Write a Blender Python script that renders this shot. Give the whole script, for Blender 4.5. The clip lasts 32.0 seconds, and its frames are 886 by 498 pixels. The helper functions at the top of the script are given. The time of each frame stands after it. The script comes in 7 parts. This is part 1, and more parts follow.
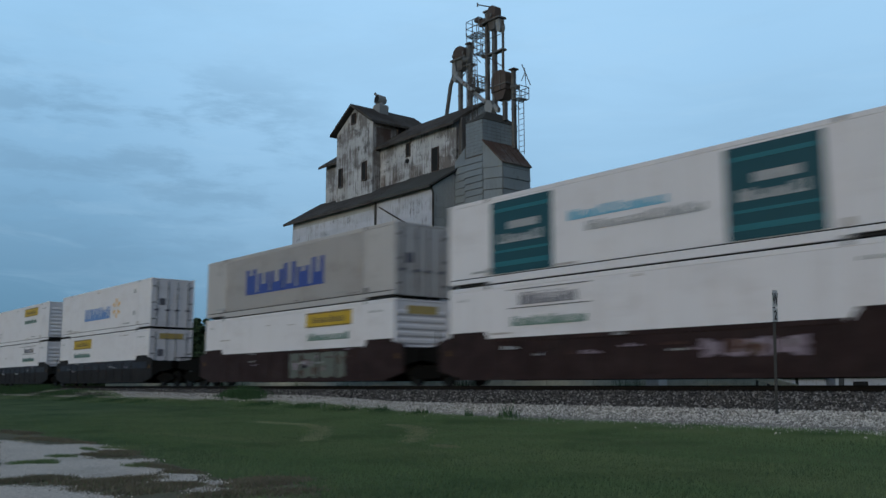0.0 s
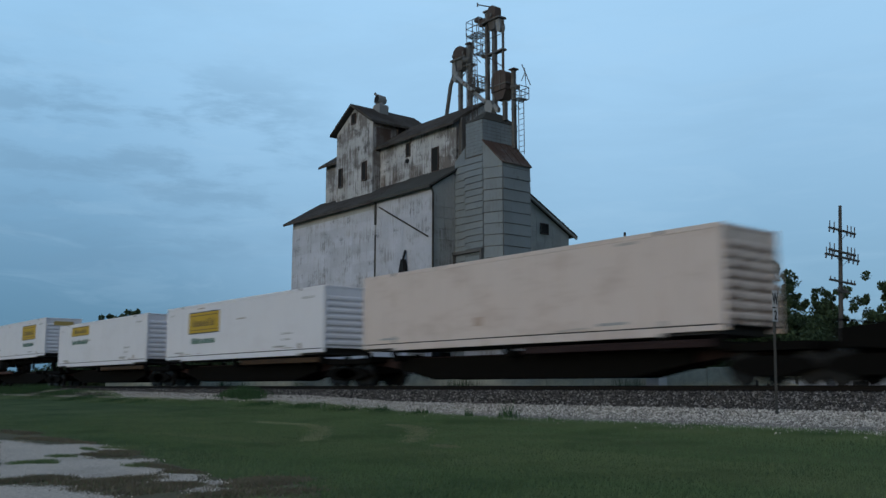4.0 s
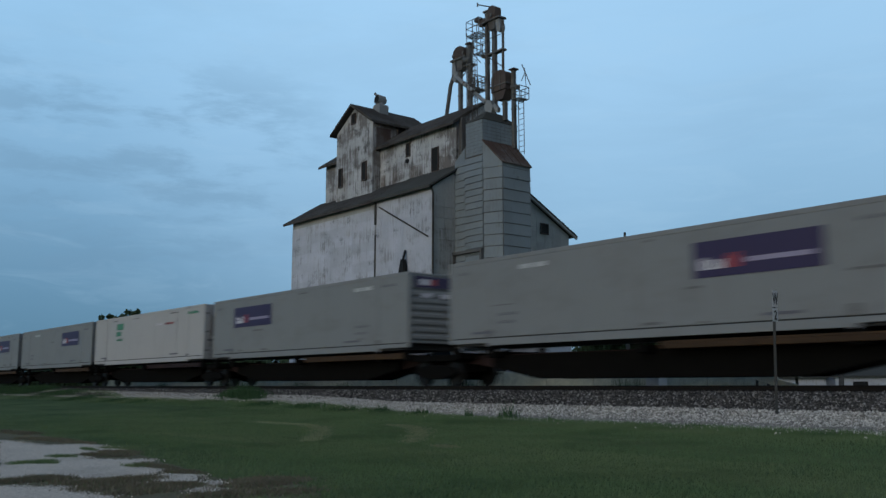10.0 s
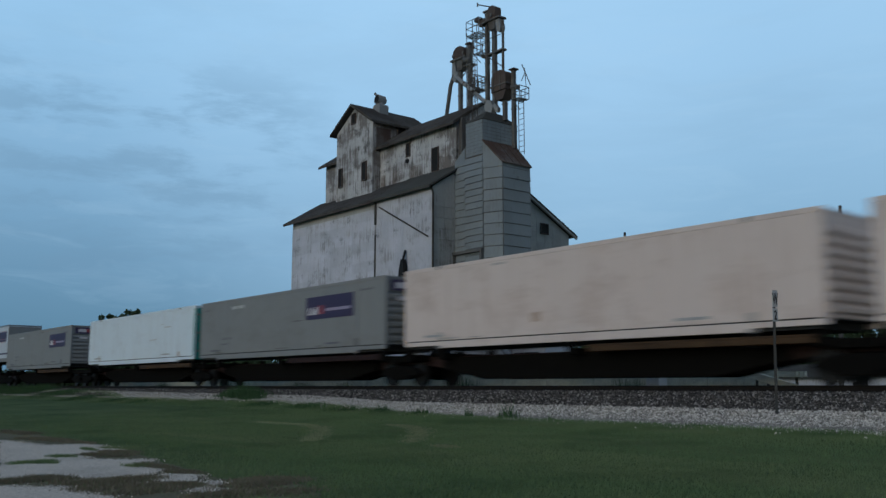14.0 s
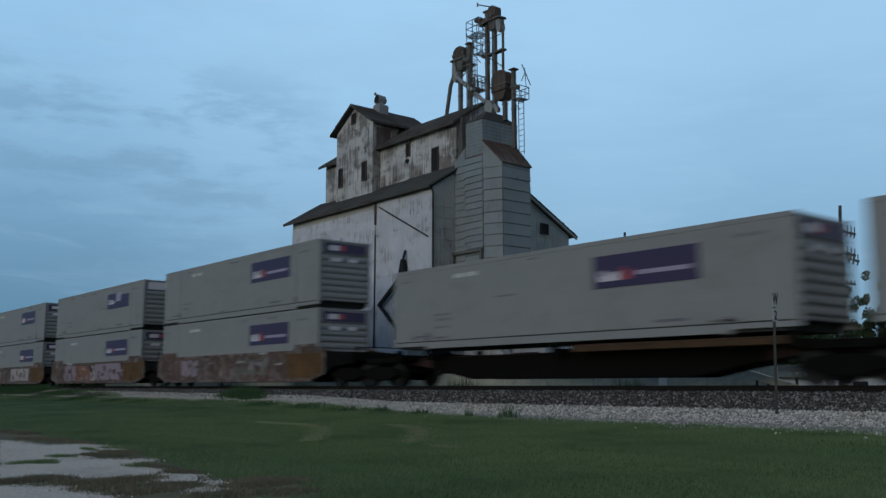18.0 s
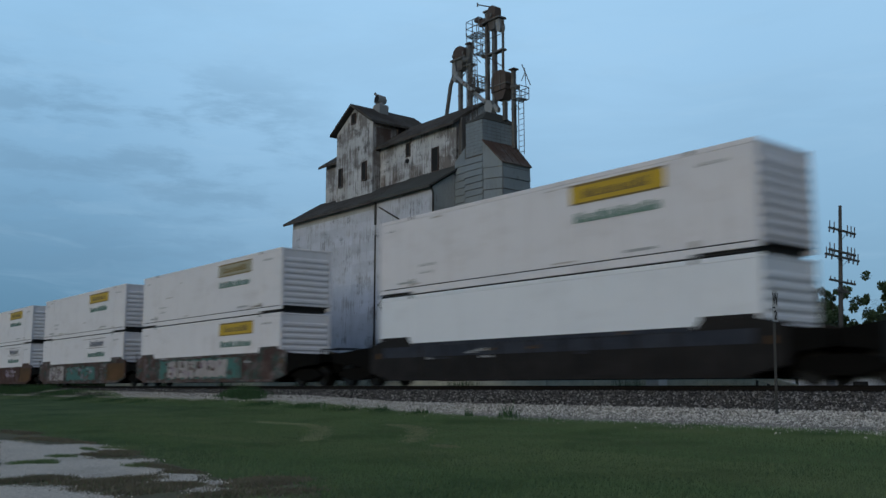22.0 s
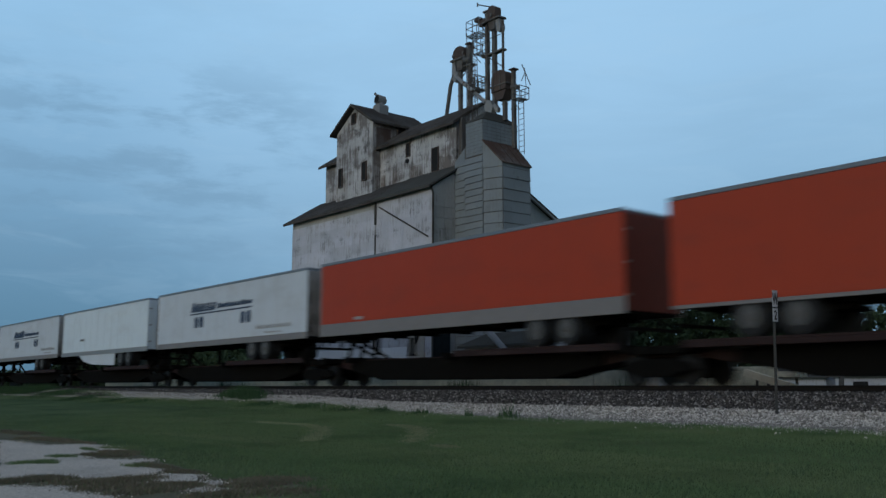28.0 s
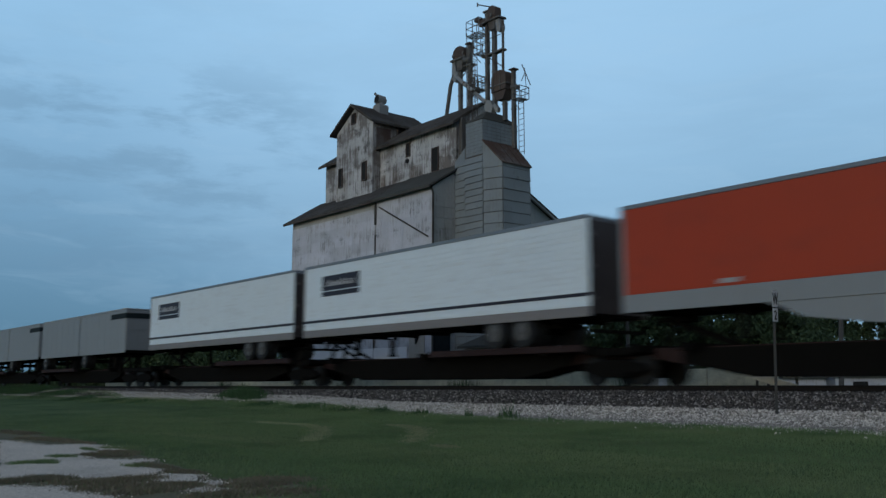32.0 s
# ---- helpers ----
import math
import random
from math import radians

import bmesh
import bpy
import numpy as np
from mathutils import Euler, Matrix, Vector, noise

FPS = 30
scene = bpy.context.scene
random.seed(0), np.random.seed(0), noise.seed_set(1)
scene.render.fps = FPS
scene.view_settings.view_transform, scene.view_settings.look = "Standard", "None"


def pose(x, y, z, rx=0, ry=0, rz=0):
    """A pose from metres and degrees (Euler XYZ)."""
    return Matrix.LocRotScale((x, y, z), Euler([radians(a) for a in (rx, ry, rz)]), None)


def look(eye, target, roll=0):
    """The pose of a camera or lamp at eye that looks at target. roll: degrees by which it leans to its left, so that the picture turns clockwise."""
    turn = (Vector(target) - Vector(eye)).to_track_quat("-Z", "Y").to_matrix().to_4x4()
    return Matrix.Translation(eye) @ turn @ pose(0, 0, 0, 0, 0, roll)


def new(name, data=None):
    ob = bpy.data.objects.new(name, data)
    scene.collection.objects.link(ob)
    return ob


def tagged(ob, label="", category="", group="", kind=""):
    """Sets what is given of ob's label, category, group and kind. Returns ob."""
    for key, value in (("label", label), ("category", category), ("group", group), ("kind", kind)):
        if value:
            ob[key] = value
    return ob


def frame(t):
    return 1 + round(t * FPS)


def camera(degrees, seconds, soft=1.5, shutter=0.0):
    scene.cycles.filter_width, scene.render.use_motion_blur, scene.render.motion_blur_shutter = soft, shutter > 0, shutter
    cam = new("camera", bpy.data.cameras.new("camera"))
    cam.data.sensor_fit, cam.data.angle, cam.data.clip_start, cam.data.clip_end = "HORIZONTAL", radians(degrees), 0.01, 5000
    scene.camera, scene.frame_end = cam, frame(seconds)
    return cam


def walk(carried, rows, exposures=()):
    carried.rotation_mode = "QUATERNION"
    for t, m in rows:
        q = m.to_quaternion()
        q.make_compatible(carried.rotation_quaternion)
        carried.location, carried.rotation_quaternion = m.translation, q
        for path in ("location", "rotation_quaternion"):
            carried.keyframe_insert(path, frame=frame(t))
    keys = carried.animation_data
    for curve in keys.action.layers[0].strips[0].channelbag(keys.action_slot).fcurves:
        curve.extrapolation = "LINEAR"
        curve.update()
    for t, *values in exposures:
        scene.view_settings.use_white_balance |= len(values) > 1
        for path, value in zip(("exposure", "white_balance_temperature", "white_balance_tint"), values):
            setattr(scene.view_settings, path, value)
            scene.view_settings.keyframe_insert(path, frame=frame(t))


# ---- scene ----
# World axes: x along the track in the direction of travel, y away from the viewer, z up.
# Rail tops lie at z = 1.40; the lawn under the camera at z = 0.
RAIL = 1.40
TRACK_Y = 21.59
EYE = (0.0, 0.0, 1.372)
YAW, PITCH = radians(-50.84), radians(8.518)
AIM = (EYE[0] + math.sin(YAW) * math.cos(PITCH), EYE[1] + math.cos(YAW) * math.cos(PITCH), EYE[2] + math.sin(PITCH))
SPEED = 30.63
END = 32.0

cam = camera(51.51, END, soft=1.45, shutter=0.45)
walk(cam, [(0, look(EYE, AIM)), (END, look(EYE, AIM))], exposures=[(0, 0.93), (3, 0.92), (6, 0.84), (7.2, 0.81), (8.8, 0.88), (20, 0.84), (END, 0.79)])

# ---------------------------------------------------------------- sky and light
world = bpy.data.worlds.new("dusk_sky")
scene.world = world
world.use_nodes = True


def build_sky():
    nt = world.node_tree
    nt.nodes.clear()
    L = nt.links.new

    def node(kind, **k):
        n = nt.nodes.new(kind)
        for key, v in k.items():
            n.inputs[key.replace("_", " ")].default_value = v
        return n

    def span(src, lo, hi, a=0.0, b=1.0):
        n = node("ShaderNodeMapRange")
        n.interpolation_type = "SMOOTHSTEP"
        for key, v in (("From Min", lo), ("From Max", hi), ("To Min", a), ("To Max", b)):
            n.inputs[key].default_value = v
        L(src, n.inputs["Value"])
        return n.outputs["Result"]

    def blend(fac, a, b, kind="MIX"):
        n = nt.nodes.new("ShaderNodeMix")
        n.data_type, n.blend_type = "RGBA", kind
        for key, v in (("Factor", fac), ("A", a), ("B", b)):
            if isinstance(v, tuple):
                n.inputs[key].default_value = (*v, 1)
            elif isinstance(v, float):
                n.inputs[key].default_value = v
            else:
                L(v, n.inputs[key])
        return n.outputs["Result"]

    def toward(direction):
        n = nt.nodes.new("ShaderNodeVectorMath")
        n.operation = "DOT_PRODUCT"
        n.inputs[1].default_value = direction
        L(tc.outputs["Generated"], n.inputs[0])
        return n.outputs["Value"]

    out, bg = node("ShaderNodeOutputWorld"), node("ShaderNodeBackground", Strength=0.15)
    tc = node("ShaderNodeTexCoord")
    sky = node("ShaderNodeTexSky")
    sky.sky_type, sky.sun_disc = "NISHITA", False
    sky.sun_elevation, sky.sun_rotation = radians(7.0), radians(170.0)
    sky.altitude, sky.air_density, sky.dust_density, sky.ozone_density = 200, 1.0, 0.6, 3.0
    evening = blend(1.0, sky.outputs["Color"], (0.37, 0.43, 0.5), "MULTIPLY")
    # blue dusk veil that deepens towards the eastern horizon
    height = span(toward((0, 0, 1)), -0.02, 0.41)
    north = span(toward((0.631, 0.775, 0)), -0.45, 0.75)
    low = blend(north, (0.31, 0.75, 1.22), (0.78, 1.40, 1.98))
    high = blend(north, (1.28, 2.28, 3.3), (1.42, 2.36, 3.3))
    veil = blend(height, low, high)
    # the top of the sky is already dark
    veil = blend(span(toward((0, 0, 1)), 0.46, 0.9, 0.0, 1.0), veil, (0.66, 0.76, 0.9))
    side = span(toward((-0.45, 0.89, 0)), -0.55, 0.25, 0.0, 0.9)
    # a pale, colourless haze over the east
    veil = blend(span(toward((0.95, 0.31, 0)), 0.05, 0.6, 0.0, 0.75), veil, (1.45, 1.6, 1.72))
    base = blend(side, evening, veil)
    # thin bright cloud in the north-west
    base = blend(span(toward((-0.757, 0.598, 0.263)), 0.93, 0.992, 0.0, 0.2), base, (1.75, 2.75, 3.75))
    # long flat cloud sheets
    mp = node("ShaderNodeMapping", Rotation=(0, 0, radians(-38)), Scale=(1.5, 2.4, 10.0))
    L(tc.outputs["Generated"], mp.inputs["Vector"])
    nz = node("ShaderNodeTexNoise", Scale=1.7, Detail=8.0, Roughness=0.6, Distortion=0.4)
    L(mp.outputs["Vector"], nz.inputs["Vector"])
    n2 = node("ShaderNodeTexNoise", Scale=4.2, Detail=8.0, Roughness=0.62, Distortion=0.8)
    L(mp.outputs["Vector"], n2.inputs["Vector"])
    base = blend(span(nz.outputs["Fac"], 0.44, 0.66, 0.0, 0.09), base, (0.66, 1.1, 1.55))
    base = blend(span(n2.outputs["Fac"], 0.48, 0.72, 0.0, 0.13), base, (1.5, 2.3, 3.05))
    # a ragged bank of darker cloud in the west
    m3 = node("ShaderNodeMapping", Rotation=(0, 0, radians(-38)), Scale=(2.2, 3.4, 13.0))
    L(tc.outputs["Generated"], m3.inputs["Vector"])
    n3 = node("ShaderNodeTexNoise", Scale=2.6, Detail=10.0, Roughness=0.62, Distortion=0.15)
    L(m3.outputs["Vector"], n3.inputs["Vector"])
    bank = node("ShaderNodeMath")
    bank.operation = "MULTIPLY"
    L(span(n3.outputs["Fac"], 0.43, 0.63, 0.0, 0.46), bank.inputs[0])
    L(span(toward((-0.902, 0.339, 0.269)), 0.974, 0.9965), bank.inputs[1])
    under = node("ShaderNodeMath")
    under.operation = "MULTIPLY"
    L(bank.outputs[0], under.inputs[0])
    L(span(toward((0, 0, 1)), 0.28, 0.36, 1.0, 0.0), under.inputs[1])
    base = blend(under.outputs[0], base, (0.6, 1.12, 1.68))
    L(base, bg.inputs["Color"])
    L(bg.outputs["Background"], out.inputs["Surface"])


build_sky()

sun_data = bpy.data.lights.new("sun", "SUN")
sun_data.energy = 0.45
sun_data.angle = radians(40)
sun_data.color = (0.95, 0.92, 0.8)
sun = new("sun", sun_data)
sun.matrix_world = look((10, -60, 25), (-15, 20, 2))

# ---------------------------------------------------------------- materials


class Mat:
    """Small builder of node materials."""

    def __init__(self, name):
        self.m = bpy.data.materials.new(name)
        self.m.use_nodes = True
        self.nt = self.m.node_tree
        self.b = self.nt.nodes["Principled BSDF"]

    def node(self, kind, **inputs):
        n = self.nt.nodes.new(kind)
        for k, v in inputs.items():
            n.inputs[k.replace("_", " ")].default_value = v
        return n

    def link(self, a, b):
        self.nt.links.new(a, b)

    def coords(self, scale=(1, 1, 1), kind="Object", shift=True):
        tc = self.node("ShaderNodeTexCoord")
        mp = self.node("ShaderNodeMapping")
        mp.inputs["Scale"].default_value = scale
        src = tc.outputs[kind]
        if shift:
            info = self.node("ShaderNodeObjectInfo")
            add = self.node("ShaderNodeVectorMath")
            add.operation = "MULTIPLY_ADD"
            add.inputs[1].default_value = (37.0, 53.0, 0.0)
            self.link(info.outputs["Random"], add.inputs[0])
            self.link(src, add.inputs[2])
            src = add.outputs[0]
        self.link(src, mp.inputs["Vector"])
        return mp.outputs["Vector"]

    def world_coords(self, scale=(1, 1, 1)):
        g = self.node("ShaderNodeNewGeometry")
        mp = self.node("ShaderNodeMapping")
        mp.inputs["Scale"].default_value = scale
        self.link(g.outputs["Position"], mp.inputs["Vector"])
        return mp.outputs["Vector"]

    def noise(self, vec, scale, detail=5.0, rough=0.6):
        n = self.node("ShaderNodeTexNoise", Scale=scale, Detail=detail, Roughness=rough)
        self.link(vec, n.inputs["Vector"])
        return n.outputs["Fac"]

    def ramp(self, fac, lo, hi):
        r = self.node("ShaderNodeMapRange")
        r.inputs["From Min"].default_value = lo
        r.inputs["From Max"].default_value = hi
        r.clamp = True
        self.link(fac, r.inputs["Value"])
        return r.outputs["Result"]

    def times(self, a, k):
        n = self.node("ShaderNodeMath")
        n.operation = "MULTIPLY"
        self.link(a, n.inputs[0])
        if isinstance(k, (int, float)):
            n.inputs[1].default_value = k
        else:
            self.link(k, n.inputs[1])
        return n.outputs[0]

    def mix(self, fac, a, b):
        n = self.node("ShaderNodeMix")
        n.data_type = "RGBA"
        if isinstance(fac, (int, float)):
            n.inputs["Factor"].default_value = fac
        else:
            self.link(fac, n.inputs["Factor"])
        for key, v in (("A", a), ("B", b)):
            if isinstance(v, tuple):
                n.inputs[key].default_value = (*v, 1)
            else:
                self.link(v, n.inputs[key])
        return n.outputs["Result"]

    def bump(self, height, strength=0.3, distance=0.01):
        n = self.node("ShaderNodeBump", Strength=strength, Distance=distance)
        self.link(height, n.inputs["Height"])
        self.link(n.outputs["Normal"], self.b.inputs["Normal"])

    def done(self, color, rough=0.6, metal=0.0, spec=0.4):
        if isinstance(color, tuple):
            self.b.inputs["Base Color"].default_value = (*color, 1)
        else:
            self.link(color, self.b.inputs["Base Color"])
        if isinstance(rough, (int, float)):
            self.b.inputs["Roughness"].default_value = rough
        else:
            self.link(rough, self.b.inputs["Roughness"])
        self.b.inputs["Metallic"].default_value = metal
        self.b.inputs["Specular IOR Level"].default_value = spec
        return self.m


def paint(name, rgb, grime=(0.16, 0.12, 0.09), amount=0.35, streak=0.3, rough=0.55, fade=0.1, spec=0.28, at=0.52, smudge=0.1):
    """Weathered vehicle paint: broad fading, soot streaks that run down, smudges and small scuffs."""
    q = Mat(name)
    v = q.coords()
    broad = q.noise(v, 0.45, 4)
    streaks = q.noise(q.coords((3.2, 3.2, 0.22)), 1.6, 6, 0.65)
    thin = q.noise(q.coords((9.0, 9.0, 0.3)), 1.7, 6, 0.7)
    blot = q.noise(q.coords((0.5, 0.5, 1.1)), 1.1, 7, 0.68)
    scuffs = q.noise(v, 9.0, 6, 0.7)
    c = q.mix(q.times(q.ramp(broad, 0.35, 0.7), fade), rgb, tuple(x * 0.72 for x in rgb))
    c = q.mix(q.times(q.ramp(blot, 0.5, 0.72), smudge), c, grime)
    c = q.mix(q.times(q.ramp(streaks, at, at + 0.28), streak), c, grime)
    c = q.mix(q.times(q.ramp(thin, 0.55, 0.8), streak * 0.5), c, grime)
    c = q.mix(q.times(q.ramp(scuffs, 0.66, 0.82), amount), c, grime)
    q.bump(scuffs, 0.06, 0.004)
    return q.done(c, rough, 0.0, spec)


def rusted(name, rgb, rust, rust2):
    """White door or end sheet with rust that has run down and gathered towards the foot and the edges."""
    q = Mat(name)
    v = q.coords()
    tc = q.node("ShaderNodeTexCoord")
    sep = q.node("ShaderNodeSeparateXYZ")
    q.link(tc.outputs["Generated"], sep.inputs[0])
    up = q.ramp(sep.outputs["Z"], 1.15, -0.1)
    runs = q.noise(q.coords((2.2, 2.2, 0.75)), 1.4, 8, 0.7)
    fine = q.noise(v, 6.0, 6, 0.7)
    f = q.times(q.ramp(runs, 0.4, 0.56), up)
    c = q.mix(q.times(q.ramp(fine, 0.45, 0.7), 0.4), rgb, tuple(x * 0.7 for x in rgb))
    c = q.mix(q.times(f, 0.85), c, rust)
    c = q.mix(q.times(q.times(q.ramp(runs, 0.51, 0.64), up), 0.9), c, rust2)
    q.bump(fine, 0.1, 0.004)
    return q.done(c, 0.6, 0.0, 0.3)


def weathered(name, rgb, pale, dark, sprays=(), spec=0.1):
    """Dull freight-car paint with dusty and worn places; sprays are faded spray colours laid over it in soft fields."""
    q = Mat(name)
    a = q.noise(q.coords((0.55, 0.55, 1.2)), 1.0, 6, 0.66)
    b = q.noise(q.coords((2.5, 2.5, 0.8)), 1.3, 7, 0.7)
    g = q.noise(q.coords(), 11.0, 5, 0.7)
    c = q.mix(q.times(q.ramp(a, 0.42, 0.66), 0.75), rgb, pale)
    c = q.mix(q.times(q.ramp(b, 0.5, 0.7), 0.8), c, dark)
    for k, colour in enumerate(sprays):
        n = q.noise(q.coords((0.75 + 0.2 * k, 1.0, 1.15)), 0.9 + 0.17 * k, 3, 0.55)
        m = q.noise(q.coords((2.2, 1.0, 1.6 + 0.3 * k)), 1.7, 4, 0.6)
        c = q.mix(q.times(q.times(q.ramp(n, 0.53, 0.6), q.ramp(m, 0.38, 0.54)), 0.75), c, colour)
    c = q.mix(q.times(q.ramp(g, 0.55, 0.8), 0.5), c, dark)
    q.bump(g, 0.1, 0.004)
    return q.done(c, 0.7, 0.0, spec)


def plain(name, rgb, rough=0.6, metal=0.0, vary=0.25, scale=3.0, bump=0.15, spec=0.4):
    """A surface of one colour with mottling at two scales."""
    q = Mat(name)
    v = q.coords()
    a, b = q.noise(v, scale, 5), q.noise(v, scale * 11, 4, 0.7)
    c = q.mix(q.times(q.ramp(a, 0.35, 0.7), vary), rgb, tuple(x * 0.5 for x in rgb))
    c = q.mix(q.times(q.ramp(b, 0.5, 0.8), vary), c, tuple(min(1, x * 1.45) for x in rgb))
    q.bump(b, bump, 0.006)
    return q.done(c, rough, metal, spec)


def siding(name, base, rust, dark, rust_at=0.6, dark_at=0.62, strength=0.85, metal=0.25, blotch=0.5, uneven=0.25):
    """Old sheet-metal cladding: chalky zinc and paint; rust runs and peeled strips gather in clusters."""
    q = Mat(name)

    def both(a, b, k):
        n = q.node("ShaderNodeMix")
        n.inputs["Factor"].default_value = k
        q.link(a, n.inputs["A"])
        q.link(b, n.inputs["B"])
        return n.outputs["Result"]
    mask = q.noise(q.world_coords((0.5, 0.5, 0.75)), 1.0, 4, 0.6)
    run = both(mask, q.noise(q.world_coords((5.5, 5.5, 0.42)), 1.5, 10, 0.75), 0.5)
    thin = both(q.noise(q.world_coords((0.9, 0.9, 1.3)), 1.2, 5, 0.6), q.noise(q.world_coords((11.0, 11.0, 0.45)), 1.5, 10, 0.8), 0.55)
    blot = q.noise(q.world_coords((0.6, 0.6, 0.45)), 1.0, 6, 0.65)
    grain = q.noise(q.world_coords((1, 1, 1)), 14.0, 6, 0.75)
    c = q.mix(q.times(q.ramp(blot, 0.35, 0.68), blotch), base, tuple(x * 0.62 for x in base))
    c = q.mix(q.times(q.ramp(grain, 0.45, 0.75), 0.35), c, tuple(x * 0.55 for x in base))
    c = q.mix(q.times(q.ramp(run, rust_at - 0.05, rust_at + 0.02), strength * 0.45), c, tuple(0.5 * (x + y) for x, y in zip(rust, base)))
    c = q.mix(q.times(q.ramp(run, rust_at, rust_at + 0.06), strength), c, rust)
    c = q.mix(q.times(q.ramp(thin, dark_at, dark_at + 0.05), strength), c, dark)
    info = q.node("ShaderNodeObjectInfo")
    c = q.mix(q.times(info.outputs["Random"], uneven), c, tuple(x * 0.5 for x in base))
    q.bump(grain, 0.25, 0.01)
    return q.done(c, 0.75 if metal else 0.95, metal, 0.2 if metal else 0.03)


M = {}
M["white"] = paint("white_paint", (0.668, 0.638, 0.664), grime=(0.22, 0.15, 0.11), streak=0.22, amount=0.25, smudge=0.16)
M["lilac_white"] = paint("lilac_tinted_white_paint", (0.685, 0.675, 0.725), grime=(0.25, 0.2, 0.19), streak=0.15, amount=0.2, smudge=0.1)
M["chalk_white"] = paint("fresh_white_paint", (0.69, 0.7, 0.745), streak=0.15, amount=0.25)
M["trailer_white"] = paint("cool_trailer_white", (0.515, 0.562, 0.625), grime=(0.24, 0.23, 0.22), streak=0.4, amount=0.35, smudge=0.25)
M["warm_white"] = paint("chalky_white_paint", (0.61, 0.52, 0.488), grime=(0.24, 0.14, 0.09), streak=0.35, smudge=0.35)
M["cool_white"] = paint("bluish_white_paint", (0.61, 0.69, 0.76), grime=(0.25, 0.22, 0.2), streak=0.3, smudge=0.2)
M["pale_grey"] = paint("pale_insulated_panel", (0.4, 0.385, 0.38), grime=(0.2, 0.15, 0.12), streak=0.3, amount=0.3)
M["grey"] = paint("grey_paint", (0.21, 0.215, 0.219), grime=(0.11, 0.09, 0.08), streak=0.25, amount=0.25, smudge=0.25)
M["dark_grey"] = paint("slate_grey_paint", (0.17, 0.185, 0.195), grime=(0.08, 0.07, 0.06), streak=0.2, amount=0.2, smudge=0.15)
M["ash"] = paint("ash_grey_paint", (0.42, 0.395, 0.39), grime=(0.16, 0.11, 0.08), streak=0.35, amount=0.25, smudge=0.3)
M["dull_grey"] = paint("dull_brownish_grey_paint", (0.285, 0.27, 0.268), grime=(0.13, 0.1, 0.08), streak=0.3, amount=0.25, smudge=0.25)
M["rusty_white"] = rusted("rust_smeared_white", (0.64, 0.55, 0.5), (0.23, 0.12, 0.075), (0.085, 0.045, 0.032))
# Trailer ends: grey with darker runs towards the foot, and near-black.
M["dull_grey_door"] = rusted("streaked_grey_door", (0.3, 0.29, 0.285), (0.09, 0.075, 0.065), (0.035, 0.03, 0.028))
M["blackish_door"] = paint("blackish_door_paint", (0.05, 0.043, 0.047), grime=(0.02, 0.018, 0.018), streak=0.5, amount=0.4, smudge=0.4)
M["ink"] = plain("blackish_violet_mark", (0.013, 0.011, 0.021), 0.5, vary=0.2)
M["silver"] = paint("dull_aluminium", (0.215, 0.232, 0.25), streak=0.25, rough=0.45)
M["orange"] = paint("orange_paint", (0.345, 0.042, 0.0145), grime=(0.19, 0.04, 0.025), streak=0.35, amount=0.2, rough=0.55, spec=0.28, smudge=0.35)
# Deeper, browner orange for the ends of the orange trailers.
M["dark_orange"] = paint("deep_orange_end", (0.125, 0.028, 0.019), grime=(0.045, 0.02, 0.016), streak=0.5, amount=0.4, rough=0.6, spec=0.2, smudge=0.5)
M["rail_grey"] = plain("trailer_rail_grey", (0.185, 0.172, 0.172), 0.5)
# Grey roof sheet; the sky's bluish highlight on the top edge is in its colour.
M["roof_grey"] = plain("sky_tinted_roof_grey", (0.15, 0.18, 0.215), 0.45)
M["yellow"] = paint("yellow_panel", (0.48, 0.31, 0.022), streak=0.2, amount=0.3)
M["dull_yellow"] = paint("dull_yellow_panel", (0.4, 0.29, 0.1), streak=0.35, amount=0.5)
M["olive_yellow"] = paint("faded_olive_yellow_panel", (0.33, 0.295, 0.21), streak=0.4, amount=0.5)
M["worn_letter"] = plain("worn_grey_lettering", (0.22, 0.21, 0.235), 0.6, vary=0.5, scale=6)
M["green_bar"] = plain("green_lettering_bar", (0.13, 0.215, 0.18), 0.6)
M["data_bar"] = plain("small_data_bar", (0.12, 0.115, 0.14), 0.6, vary=0.5, scale=6)
M["soot"] = plain("soot_smudge", (0.43, 0.39, 0.375), 0.8, vary=0.5, scale=5)
M["scuff_grey"] = plain("grey_scuff", (0.145, 0.14, 0.145), 0.8, vary=0.5, scale=5)
M["faint_bar"] = plain("faded_grey_bar", (0.34, 0.34, 0.35), 0.6, vary=0.5, scale=6)
M["worn_bar"] = plain("worn_pale_bar", (0.46, 0.46, 0.47), 0.6, vary=0.6, scale=6)
M["bronze_bar"] = plain("brown_lettering_bar", (0.2, 0.13, 0.03), 0.6)
M["purple"] = plain("dark_violet_panel", (0.033, 0.021, 0.068), 0.5, vary=0.2)
M["logo_white"] = plain("white_mark", (0.55, 0.52, 0.56), 0.5, vary=0.25)
M["logo_red"] = plain("red_mark", (0.3, 0.045, 0.055), 0.5, vary=0.2)
M["lilac"] = plain("lilac_mark", (0.3, 0.26, 0.36), 0.5, vary=0.3)
M["blue"] = plain("blue_mark", (0.035, 0.06, 0.26), 0.5, vary=0.15)
M["sky_blue"] = plain("light_blue_mark", (0.1, 0.22, 0.5), 0.5, vary=0.1)
M["spark"] = plain("golden_mark", (0.75, 0.4, 0.06), 0.5, vary=0.1)
M["navy"] = plain("navy_mark", (0.025, 0.042, 0.085), 0.5, vary=0.1)
